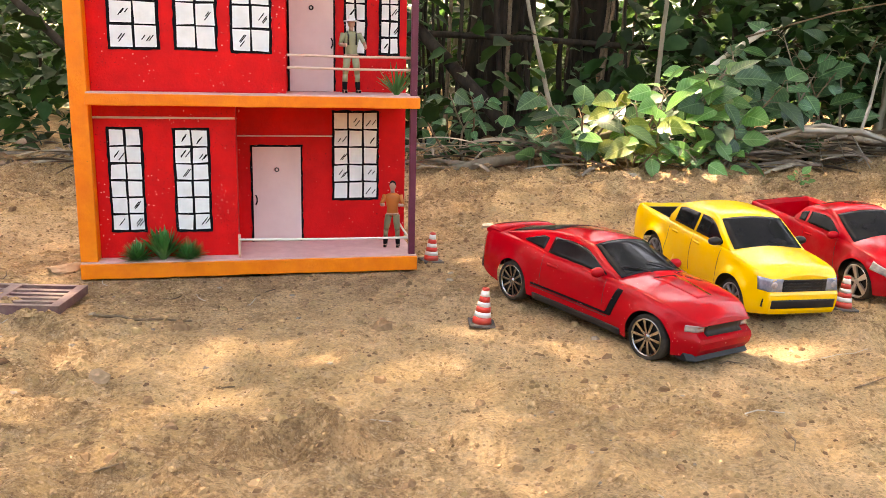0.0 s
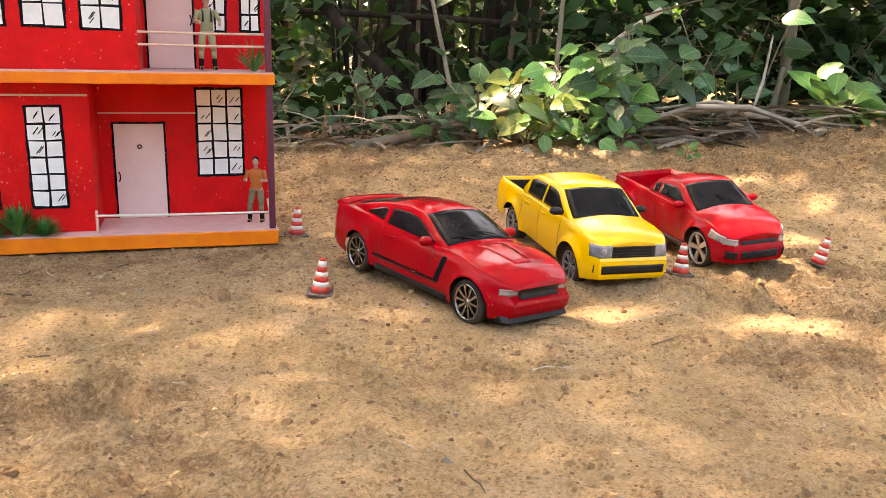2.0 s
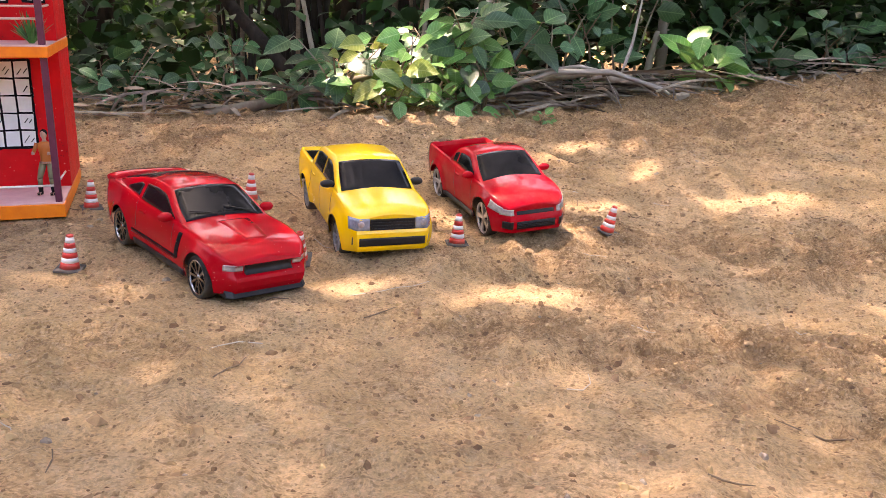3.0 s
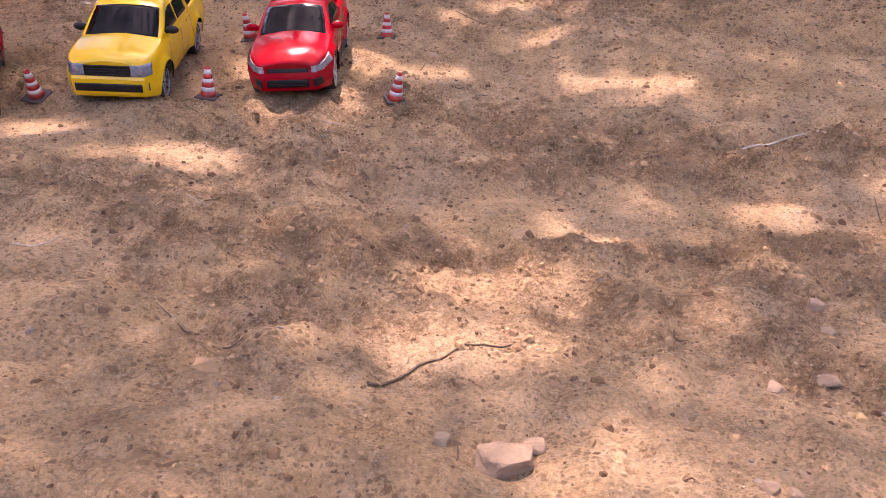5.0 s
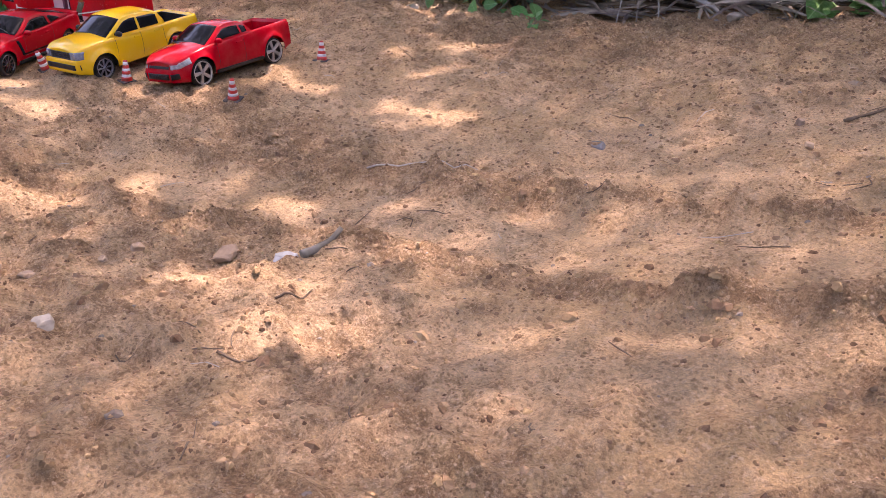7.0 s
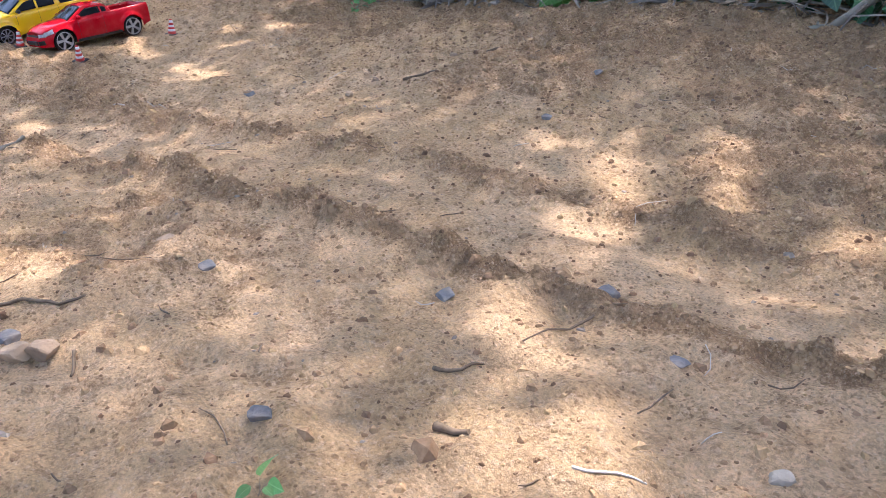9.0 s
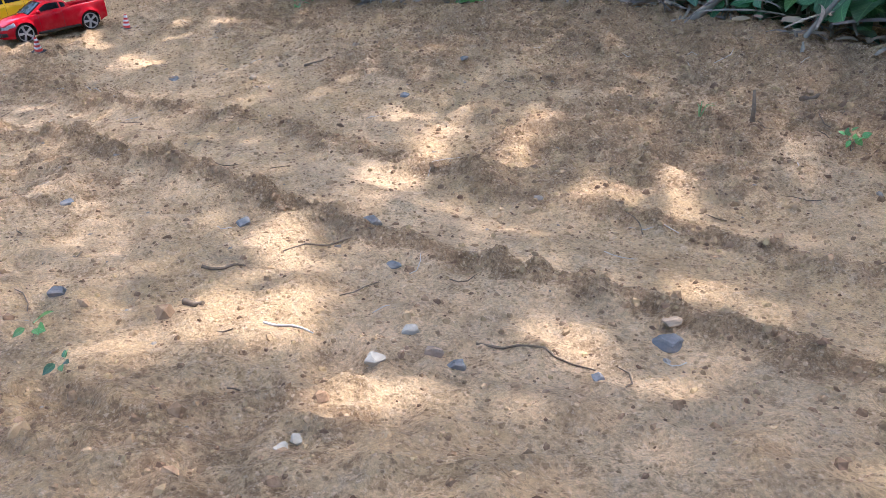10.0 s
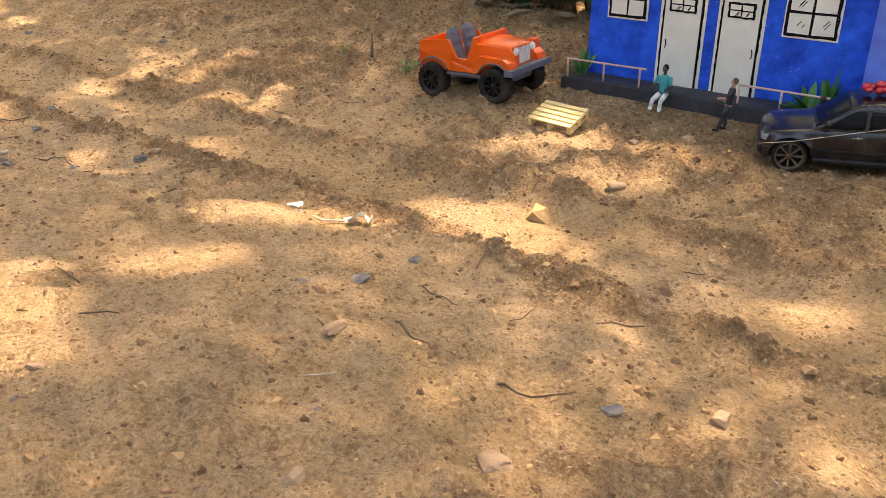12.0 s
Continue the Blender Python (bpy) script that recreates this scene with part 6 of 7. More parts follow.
BROWN_STONES_FAR = [(2.575, 0.04, 0.013, 1.4, 0.5), (1.977, 0.524, 0.009, 1, 0.8), (1.906, 0.614, 0.009, 1, 0.8), (1.871, 0.828, 0.011, 1.3, 0.6), (3.328, 0.332, 0.01, 1.2, 0.6),
                    (3.391, 0.56, 0.009, 1.3, 0.5), (3.719, 0.37, 0.007, 1.3, 0.6), (4.165, 0.616, 0.0105, 1.4, 0.6), (4.373, 0.665, 0.014, 1.4, 0.5), (4.353, 0.523, 0.008, 1.5, 0.5),
                    (4.393, 0.868, 0.01, 1.2, 0.6), (3.761, 1.37, 0.014, 1.2, 0.7), (3.873, 1.145, 0.014, 1.3, 0.6), (4.152, 0.369, 0.007, 1.4, 0.5), (3.605, 1.178, 0.012, 1.5, 0.7), (3.72, 1.29, 0.01, 1.2, 0.7)]
PALE_STONES = [(1.727, -0.471, 0.014, 1.3, 0.5), (3.278, 0.331, 0.0085, 1.2, 0.7), (3.428, 0.156, 0.0065, 1.2, 0.5), (3.419, 0.171, 0.006, 1.2, 0.5), (0.416, 0.905, 0.02, 1.8, 0.5),
               (1.299, 1.28, 0.02, 1.4, 0.7), (3.325, 0.274, 0.01, 1.2, 0.6), (0.09, 0.33, 0.013, 1.3, 0.6)]
SLATE_STONES = [(1.695, 0.39, 0.015, 1.3, 0.4), (2.698, 0.062, 0.013, 1.4, 0.4), (2.897, 0.263, 0.012, 1.3, 0.4), (2.977, 0.413, 0.014, 1.2, 0.6), (2.755, -0.147, 0.013, 1.2, 0.5), (2.605, -0.2, 0.01, 1.2, 0.4),
                (2.288, 0.923, 0.011, 1.2, 0.5), (2.41, 0.72, 0.011, 1.2, 0.5), (3.027, 0.028, 0.0105, 1.3, 0.5), (3.367, 0.336, 0.0085, 1.2, 0.8), (3.42, 0.532, 0.0145, 1.2, 0.55), (3.447, 0.43, 0.0065, 1.2, 0.5),
                (3.115, 0.382, 0.0105, 1.3, 0.4), (3.664, 0.189, 0.0095, 1.5, 0.5), (4.015, 0.76, 0.007, 1.3, 0.5), (4.354, 0.787, 0.0087, 1.3, 0.4), (4.047, 0.683, 0.011, 1.3, 0.4)]
n = 0
for rows, mat, label in (([(1.689, -0.172, 0.019, 1.3, 0.75)], STONE_WHITE, "white angular stone beside a dry branch"), (BROWN_STONES + BROWN_STONES_FAR, STONE, "angular brown stone half sunk in the soil"), (PALE_STONES, STONE_PALE, "pale angular stone on the soil"), (SLATE_STONES, STONE_BLUE, "flat blue-grey stone on the soil")):
    for x, y, s, sx, fl in rows:
        n += 1
        stone(x, y, s, fl, mat, n, label=label, sx=sx)


def twig(points, r, label="dry brown twig lying on the soil", mat=TWIG, lift=0.0):
    pts = []
    for (a, b), (c, d) in zip(points, points[1:]):
        for k in range(5):
            t = k / 5
            x, y = a + (c - a) * t, b + (d - b) * t
            x, y = x + 0.12 * r * math.sin(7 * x / r * 0.05), y + 0.4 * r * math.sin(40 * x)
            pts.append((x, y, height(x, y) + r * 0.7 + lift))
    pts.append((*points[-1], height(*points[-1]) + r * 0.7 + lift))
    m = len(pts)
    ob = part("twig", tube(bmesh.new(), pts, [r * (1.1 - 0.6 * k / m) for k in range(m)], 7), mat, None, label)
    return tagged(ob, label, "twig")


twig([(1.696, -0.151), (1.698, -0.128), (1.691, -0.09)], 0.0065, "short thick dry branch piece on the soil", BARK_PALE)
twig([(2.62, -0.19), (2.68, -0.115), (2.72, -0.07)], 0.0024)
twig([(2.72, -0.32), (2.62, -0.19)], 0.0022)
twig([(2.82, -0.092), (2.86, -0.1)], 0.002)
twig([(3.03, 0.18), (3.037, 0.205), (3.033, 0.23)], 0.002)
twig([(3.098, 0.149), (3.127, 0.162)], 0.0038, "short rotten wood piece on the soil", TWIG)
twig([(3.33, 0.375), (3.38, 0.42), (3.43, 0.44)], 0.0013)
twig([(3.2, 0.205), (3.235, 0.245)], 0.0013, "pale split wood sliver on soil", STRING)
twig([(2.995, 0.43), (3.02, 0.28)], 0.0016)
twig([(4.15, 0.84), (4.17, 0.825), (4.18, 0.79)], 0.0009)
twig([(4.281, 0.72), (4.299, 0.744), (4.31, 0.782)], 0.0011)
twig([(4.078, 0.74), (4.1, 0.752), (4.131, 0.757)], 0.0009)
twig([(4.161, 0.676), (4.19, 0.682), (4.212, 0.696)], 0.0011)
twig([(1.875, -0.342), (1.899, -0.329), (1.92, -0.304)], 0.0016)
twig([(4.0, 0.87), (4.06, 0.81)], 0.0013)
twig([(1.17, -0.613), (1.204, -0.551), (1.225, -0.52), (1.261, -0.493)], 0.0014)
twig([(1.813, -0.247), (1.822, -0.22), (1.815, -0.201)], 0.0016)
twig([(-0.36, -0.33), (-0.3, -0.33), (-0.24, -0.31)], 0.0018)
twig([(0.5, -0.29), (0.6, -0.24)], 0.0006, "thin pale straw on the soil", STRING)
twig([(1.95, 0.66), (1.99, 0.72)], 0.003)
twig([(1.43, 0.11), (1.51, 0.165), (1.6, 0.215)], 0.0014, "long pale straw lying on the soil", STRING)
twig([(1.9, 0.9), (2.0, 0.98)], 0.004)
twig([(2.9, 1.28), (2.905, 1.32)], 0.005)
tagged(part("dead_stem", tube(bmesh.new(), [(2.945, 1.118, 0.1), (2.942, 1.121, 0.13), (2.934, 1.125, 0.16)], [0.0045, 0.0035, 0.0025], 7), TWIG, None), "upright dead stem stub in the soil", "stem")


def petal_litter():
    """A white dried flower on the soil."""
    root = new("white_flower_litter")
    tagged(root, "white dried flower lying on the soil", "flower")
    r = random.Random(5)
    for k, (x, y, s) in enumerate(((3.872, 0.742, 0.013), (3.883, 0.755, 0.011), (3.818, 0.678, 0.01))):
        bm = bmesh.new()
        grid = [[bm.verts.new((s * (i / 3 - 0.5) * 2.0, s * (j / 3 - 0.5) * (1.1 - 0.28 * abs(i - 1.3)), 0.006 * r.random() + 0.004 * abs(j - 1.5))) for j in range(4)] for i in range(4)]
        for i in range(3):
            for j in range(3):
                bm.faces.new((grid[i][j], grid[i + 1][j], grid[i + 1][j + 1], grid[i][j + 1])).smooth = True
        part("petal", bm, CLOTH_WHITE, root, m=pose(x, y, height(x, y) + 0.003, r.uniform(-20, 20), r.uniform(-20, 20), r.uniform(0, 360)))
    pts = [(x, y, height(x, y) + 0.003) for x, y in ((3.82, 0.68), (3.845, 0.705), (3.87, 0.74))]
    part("stalk", tube(bmesh.new(), pts, 0.0012, 6), STRING, root)


petal_litter()


def crumbs(name, count, region, size, seed, mat, label, weight=None, flat=0.75):
    """Many small stones and clods, joined."""
    g = np.random.default_rng(seed)
    k6, k3 = np.arange(6) * 1.0472, np.arange(3) * 2.0944 + 0.5
    base = np.concatenate([np.stack([np.cos(k6), np.sin(k6), np.full(6, -0.35)], -1), np.stack([0.62 * np.cos(k3), 0.62 * np.sin(k3), np.full(3, 0.75)], -1)])
    tri = [(6, 7, 8), (0, 1, 6), (1, 2, 6), (2, 7, 6), (2, 3, 7), (3, 4, 7), (4, 8, 7), (4, 5, 8), (5, 0, 8), (0, 6, 8)]
    x0, x1, y0, y1 = region
    x, y = g.uniform(x0, x1, count * 6), g.uniform(y0, y1, count * 6)
    if weight is not None:
        keep = g.random(count * 6) < weight(x, y)
        x, y = x[keep], y[keep]
    x, y = x[:count], y[:count]
    count = len(x)
    s = size * np.exp(g.normal(0, 0.5 if size < 0.0025 else 0.35, count))
    a = g.uniform(0, 6.283, count)
    jit = g.uniform(0.7, 1.3, (count, 9, 3))
    v = base[None] * jit * s[:, None, None] * np.array([1.25, 0.95, flat])
    c, sn = np.cos(a)[:, None], np.sin(a)[:, None]
    out = np.stack([v[..., 0] * c - v[..., 1] * sn + x[:, None], v[..., 0] * sn + v[..., 1] * c + y[:, None], v[..., 2] + (ground_z(x, y) + s * flat * 0.05)[:, None]], -1)
    faces = (np.array(tri)[None] + (np.arange(count) * 9)[:, None, None]).reshape(-1, 3)
    me = from_arrays(name, out.reshape(-1, 3).tolist(), faces.tolist(), [mat], smooth=False)
    tagged(new(name, me), label, "gravel", kind="stuff")


def patchy(x, y):
    return np.clip(0.22 + 0.78 * looseness(x, y) ** 1.2, 0, 1)


def berms(x, y):
    """Along the thrown-up edges of the wheel track."""
    d, along = track_distance(x, y)
    return np.clip((along - 0.2) * 8, 0, 1) * (np.exp(-((d + 0.115) / 0.022) ** 2) + 0.8 * np.exp(-((d - 0.13) / 0.022) ** 2)) * np.clip(1.6 * lattice_noise(x, y, 0.13, 3) - 0.3, 0, 1)


def bank(x, y):
    """The gravelly slope at the foot of the bushes."""
    return np.clip(1.15 - (veg_line(x) - y) / 0.8, 0, 1) * np.clip((x - 0.7) / 1.2, 0.1, 1)


SPREAD = (-1.2, 4.9, -0.95, 1.75)
crumbs("clods", 74000, SPREAD, 0.0016, 11, PEBBLE, "tan crumbs and clods of dry soil", patchy)
crumbs("track_clods", 7000, SPREAD, 0.0032, 14, CLOD, "broken brown clods along the wheel track", berms, 0.9)
crumbs("bank_gravel", 9000, SPREAD, 0.003, 15, PEBBLE, "tan gravel on the slope under the bushes", bank, 0.8)
crumbs("clumps", 4000, SPREAD, 0.0034, 17, CLUMP, "flat clumps of dry clay broken from the crust", lambda x, y: patchy(x, y) ** 2, 0.45)
crumbs("crumbs", 17000, SPREAD, 0.0022, 16, CLOD, "brown soil crumbs strewn over the clay", None, 0.7)
crumbs("pebbles", 900, SPREAD, 0.0032, 12, PEBBLE, "small tan pebbles and clods", patchy)
crumbs("gravel", 700, (-1.2, 4.6, -0.9, 1.7), 0.0024, 13, GRIT, "small grey pebbles", None, 0.5)


def sticks(name, count, seed, mat, label, length=0.035, r0=0.0008):
    """Thin bits of twig and straw strewn over the soil, joined."""
    g = random.Random(seed)
    bm = bmesh.new()
    for _ in range(count):
        x, y, a, l = g.uniform(-0.9, 4.6), g.uniform(-0.85, 1.45), g.uniform(0, 6.283), length * math.exp(g.gauss(0, 0.5))
        bend = g.gauss(0, 0.5)
        pts = []
        for k in range(4):
            t = k / 3 - 0.5
            px, py = x + math.cos(a + bend * t) * l * t, y + math.sin(a + bend * t) * l * t
            pts.append((px, py, height(px, py) + r0 * 1.2 + (0.002 if k == 3 else 0)))
        tube(bm, pts, [r0, r0 * g.uniform(0.8, 1.3), r0, r0 * 0.5], 4)
    tagged(part(name, bm, mat, None, label), label, "litter", kind="stuff")


sticks("twig_bits", 230, 71, TWIG, "thin dark twig bits strewn over the soil")
sticks("straw_bits", 110, 72, STRING, "thin pale straws strewn over the soil", 0.03, 0.0006)


# ---- plants ----
LEAF_PROFILE = [(0, 0.02), (0.08, 0.5), (0.22, 0.86), (0.4, 1.0), (0.6, 0.86), (0.8, 0.5), (0.93, 0.2), (1, 0.01)]


def leaf_arrays(width=0.32, fold=0.25, droop=0.35, rows=LEAF_PROFILE):
    """A pointed oval leaf of length 1 along +x with a folded midrib and a droop; one of two rows is a single plain blade."""
    columns = (-1, 1) if len(rows) == 2 else (-1, 0, 1)
    wide = len(columns)
    v, f = [], []
    for t, w in rows:
        z = 0.12 * t - droop * t * t
        for s in columns:
            v.append((t, s * w * width, z + fold * width * w * abs(s)))
    for i in range(len(rows) - 1):
        for j in range(wide - 1):
            a = i * wide + j
            f.append((a, a + wide, a + wide + 1, a + 1))
    return np.array(v), np.array(f)


def leaf_mesh(name, mat, **k):
    v, f = leaf_arrays(**k)
    return from_arrays(name, v.tolist(), f.tolist(), [mat])


LEAVES = [leaf_mesh("leaf", mt, width=w, fold=fo, droop=dr) for mt, w, fo, dr in ((LEAF, 0.34, 0.2, 0.25), (LEAF, 0.4, 0.12, 0.35), (LEAF_BRIGHT, 0.35, 0.2, 0.22), (LEAF_YELLOW, 0.34, 0.25, 0.35), (LEAF, 0.27, 0.3, 0.15))]


def plant(x, y, tall, leaf, count, spread, seed, kinds=(0, 1, 0, 4, 2), label="broad-leaved green shrub at the clearing's edge", stems=3, lift=0.0, rise=0.0):
    """A shrub: bent stems, leaves on stalks turned to the light of the clearing, each leaf an object of its own."""
    r = random.Random(seed)
    root = new("shrub")
    tagged(root, label, "shrub")
    root.matrix_basis = pose(x, y, height(x, y) + lift)
    lines = []
    for k in range(stems):
        a = (k + r.uniform(0.1, 0.9)) * 6.283 / stems
        lean = r.uniform(0.3, 1) * spread
        top = Vector((math.cos(a) * lean, math.sin(a) * lean * 0.6, tall * r.uniform(0.6, 1)))
        bend = Vector((r.uniform(-0.2, 0.2) * spread, r.uniform(-0.2, 0.2) * spread, 0))
        pts = [Vector((r.uniform(-0.3, 0.3) * spread, r.uniform(-0.15, 0.15) * spread, -0.01))]
        for t in (0.25, 0.5, 0.75, 1.0):
            pts.append(pts[0] + Vector((top.x * t ** 1.5, top.y * t ** 1.5, top.z * t)) + bend * math.sin(t * 3.1))
        lines.append(pts)
        thick = min(1.0, tall / 0.15)
        stem = tube(bmesh.new(), pts, [w * thick for w in (0.0045, 0.004, 0.0032, 0.0024, 0.0014)], 6)
        ends = []
        for j in range(count // stems):
            t = (0.25 + 0.75 * (j + r.random()) / max(1, count // stems)) * 3.999
            i = min(3, int(t))
            p = pts[i].lerp(pts[i + 1], t - i)
            b = j * 2.4 + r.uniform(-0.5, 0.5)
            size = leaf * r.choice((0.4, 0.55, 0.7, 0.85, 1.0, 1.15)) * r.uniform(0.85, 1.1)
            out = Vector((math.cos(b), math.sin(b) * 0.8, r.uniform(-0.1, 0.7))).normalized()
            q = p + out * size * r.uniform(0.3, 0.8)
            q.z = max(q.z, 0.012)
            tube(stem, [p, p.lerp(q, 0.5) + Vector((0, 0, 0.1 * size)), q], [0.0012 * thick, 0.001 * thick, 0.0008 * thick], 4)
            ends.append((q, out, size))
        part("stem", stem, TWIG if k % 2 else BARK_PALE, root)
        for q, out, size in ends:
            normal = (Vector((0, -0.55, 0.75)) + 0.45 * Vector((r.gauss(0, 1), r.gauss(0, 1), r.gauss(0, 0.6)))).normalized()
            along = (out + Vector((0, 0, rise + r.uniform(-0.8, 0.1))))
            along = (along - normal * along.dot(normal)).normalized()
            turn = Matrix((along, normal.cross(along), normal)).transposed().to_4x4()
            share("leaf", LEAVES[r.choice(kinds)], root, Matrix.Translation(q) @ turn @ Matrix.Diagonal((size, size, size, 1)))
    return root


def grass(x, y, tall, count, seed, label):
    """A small tuft of thin blades."""
    r = random.Random(seed)
    root = new("grass_tuft")
    tagged(root, label, "grass")
    root.matrix_basis = pose(x, y, height(x, y))
    for _ in range(count):
        a, l = r.uniform(0, 6.283), tall * r.uniform(0.6, 1.2)
        d = Vector((math.cos(a), math.sin(a), 0)) * l * r.uniform(0.2, 0.8)
        part("blade", tube(bmesh.new(), [(0, 0, -0.002), d * 0.4 + Vector((0, 0, l * 0.7)), d + Vector((0, 0, l * 0.8))], [0.0011, 0.0009, 0.0002], 5), LEAF_BRIGHT, root)


plant(0.30, 1.04, 0.2, 0.08, 40, 0.13, 1, (0, 1, 0, 4, 3), stems=5)
plant(0.47, 1.08, 0.24, 0.078, 60, 0.14, 2, (2, 0, 1, 3, 2), "sunlit leafy shrub with yellowing leaves", stems=6)
plant(0.60, 1.14, 0.34, 0.082, 50, 0.17, 3, (0, 2, 4, 2, 1), "tall broad-leaved shrub in patchy sun", stems=5)
plant(0.66, 1.12, 0.2, 0.075, 45, 0.13, 23, (2, 0, 1, 3, 2), "sunlit leafy shrub with yellowing leaves", stems=5)
plant(0.44, 0.99, 0.1, 0.075, 24, 0.12, 4, (0, 2, 3), "low broad-leaved seedling with yellow leaves", stems=4)
plant(0.60, 1.05, 0.1, 0.07, 26, 0.13, 5, (2, 0, 2), "low green seedling under the shrub", stems=4)
plant(0.80, 1.35, 0.38, 0.085, 36, 0.2, 24, (0, 1, 4), stems=4)
plant(0.15, 1.06, 0.13, 0.07, 30, 0.12, 6, (0, 1, 0), stems=4)
plant(-0.02, 1.12, 0.22, 0.055, 44, 0.18, 7, (0, 4, 0), stems=4)
plant(1.43, 1.46, 0.17, 0.125, 12, 0.04, 8, (2, 2), "upright seedling with large fresh green leaves", stems=1, rise=0.7)
plant(1.4, 1.45, 0.2, 0.1, 16, 0.06, 31, (2, 2), "fresh green seedling with broad pointed leaves", stems=2, rise=0.5)
plant(1.66, 1.66, 0.2, 0.095, 30, 0.2, 9, (0, 1, 4), stems=4)
plant(1.95, 1.72, 0.22, 0.1, 34, 0.2, 10, (0, 1, 0), stems=4)
plant(1.2, 1.66, 0.42, 0.12, 26, 0.25, 11, (0, 0, 1), stems=4)
plant(0.98, 1.55, 0.4, 0.1, 30, 0.22, 12, (0, 4, 1), stems=4)
plant(1.55, 1.85, 0.45, 0.12, 30, 0.3, 25, (0, 0, 1), stems=4)
plant(-0.35, 1.1, 0.22, 0.06, 40, 0.2, 13, (0, 1, 0), stems=4)
plant(-0.95, 1.05, 0.25, 0.06, 44, 0.25, 14, (0, 1, 0), stems=4)
plant(2.5, 1.75, 0.24, 0.1, 36, 0.2, 15, (0, 1, 2), stems=5)
plant(2.8, 1.72, 0.22, 0.11, 36, 0.2, 16, (0, 1, 2), stems=5)
plant(2.2, 1.72, 0.2, 0.09, 30, 0.2, 17, (0, 1, 4), stems=4)
plant(3.05, 1.8, 0.26, 0.1, 32, 0.2, 18, (0, 4, 1), stems=4)
plant(2.62, 1.64, 0.16, 0.09, 34, 0.16, 26, (0, 1, 0), stems=4)
plant(2.93, 1.74, 0.2, 0.11, 36, 0.18, 27, (0, 1, 2), stems=4)
plant(3.22, 1.92, 0.3, 0.1, 36, 0.2, 28, (0, 4, 1), stems=4)
plant(2.35, 1.66, 0.14, 0.08, 28, 0.16, 29, (0, 4, 1), stems=4)
plant(0.86, 1.0, 0.05, 0.03, 10, 0.03, 19, (2, 2), "tiny green seedling on the soil", stems=2)
plant(3.125, 1.13, 0.025, 0.014, 14, 0.03, 30, (2, 2), "small green sprig on the soil by the jeep", stems=3)
grass(2.873, 1.068, 0.04, 7, 20, "tiny green grass blades on the soil")
plant(3.22, 0.02, 0.012, 0.016, 5, 0.008, 21, (2, 0), "tiny green seedling on the soil", stems=1)
plant(3.12, 0.0, 0.02, 0.02, 4, 0.006, 22, (2, 2), "tiny green seedling on the soil", stems=1)


def leaf_cloud(name, count, place, size, mat, seed, label, category="foliage", width=0.3, droop=0.35, upright=0.5, low=True, rows=((0, 0.05), (0.3, 0.95), (0.65, 0.8), (1, 0.02))):
    """Many joined leaves; place(g, n) gives their points."""
    g = np.random.default_rng(seed)
    v, f = leaf_arrays(width, 0.25, droop, rows if low else LEAF_PROFILE)
    p = place(g, count)
    n = len(p)
    s = size * g.uniform(0.55, 1.25, n)
    yaw, pitch, roll = g.uniform(0, 6.283, n), g.normal(-0.1, upright, n), g.normal(0, 0.6, n)
    cy, sy, cp, sp, cr, sr = np.cos(yaw), np.sin(yaw), np.cos(pitch), np.sin(pitch), np.cos(roll), np.sin(roll)
    R = np.empty((n, 3, 3))
    R[:, 0, 0], R[:, 0, 1], R[:, 0, 2] = cy * cp, cy * sp * sr - sy * cr, cy * sp * cr + sy * sr
    R[:, 1, 0], R[:, 1, 1], R[:, 1, 2] = sy * cp, sy * sp * sr + cy * cr, sy * sp * cr - cy * sr
    R[:, 2, 0], R[:, 2, 1], R[:, 2, 2] = -sp, cp * sr, cp * cr
    out = np.einsum("nij,kj->nki", R, v) * s[:, None, None] + p[:, None]
    faces = (f[None] + (np.arange(n) * len(v))[:, None, None]).reshape(-1, 4)
    return from_arrays(name, out.reshape(-1, 3).tolist(), faces.tolist(), [mat])


def bushes(x0, x1, back0, back1, z0, z1, clump=0.35):
    """Points in clumps behind the edge of the clearing."""
    def place(g, n):
        k = max(8, n // 60)
        cx = g.uniform(x0, x1, k)
        cy = veg_line(cx) + g.uniform(back0, back1, k)
        cz = g.uniform(z0, z1, k)
        i = g.integers(0, k, n)
        r = g.normal(0, clump, (n, 3)) * np.array([1, 0.7, 0.6])
        p = np.stack([cx[i], cy[i], cz[i] + base_height(cx[i], cy[i])], -1) + r
        p[:, 2] = np.maximum(p[:, 2], base_height(p[:, 0], p[:, 1]) + 0.01)
        keep = p[:, 1] > veg_line(p[:, 0]) + 0.12
        sx, sy = p[:, 0] - SUN_DIR.x * p[:, 2] / SUN_DIR.z, p[:, 1] - SUN_DIR.y * p[:, 2] / SUN_DIR.z
        for a, b, rad in ((0.55, 1.05, 0.22), (1.43, 1.45, 0.12)):
            keep &= np.hypot(sx - a, sy - b) > rad
        return p[keep]
    return place


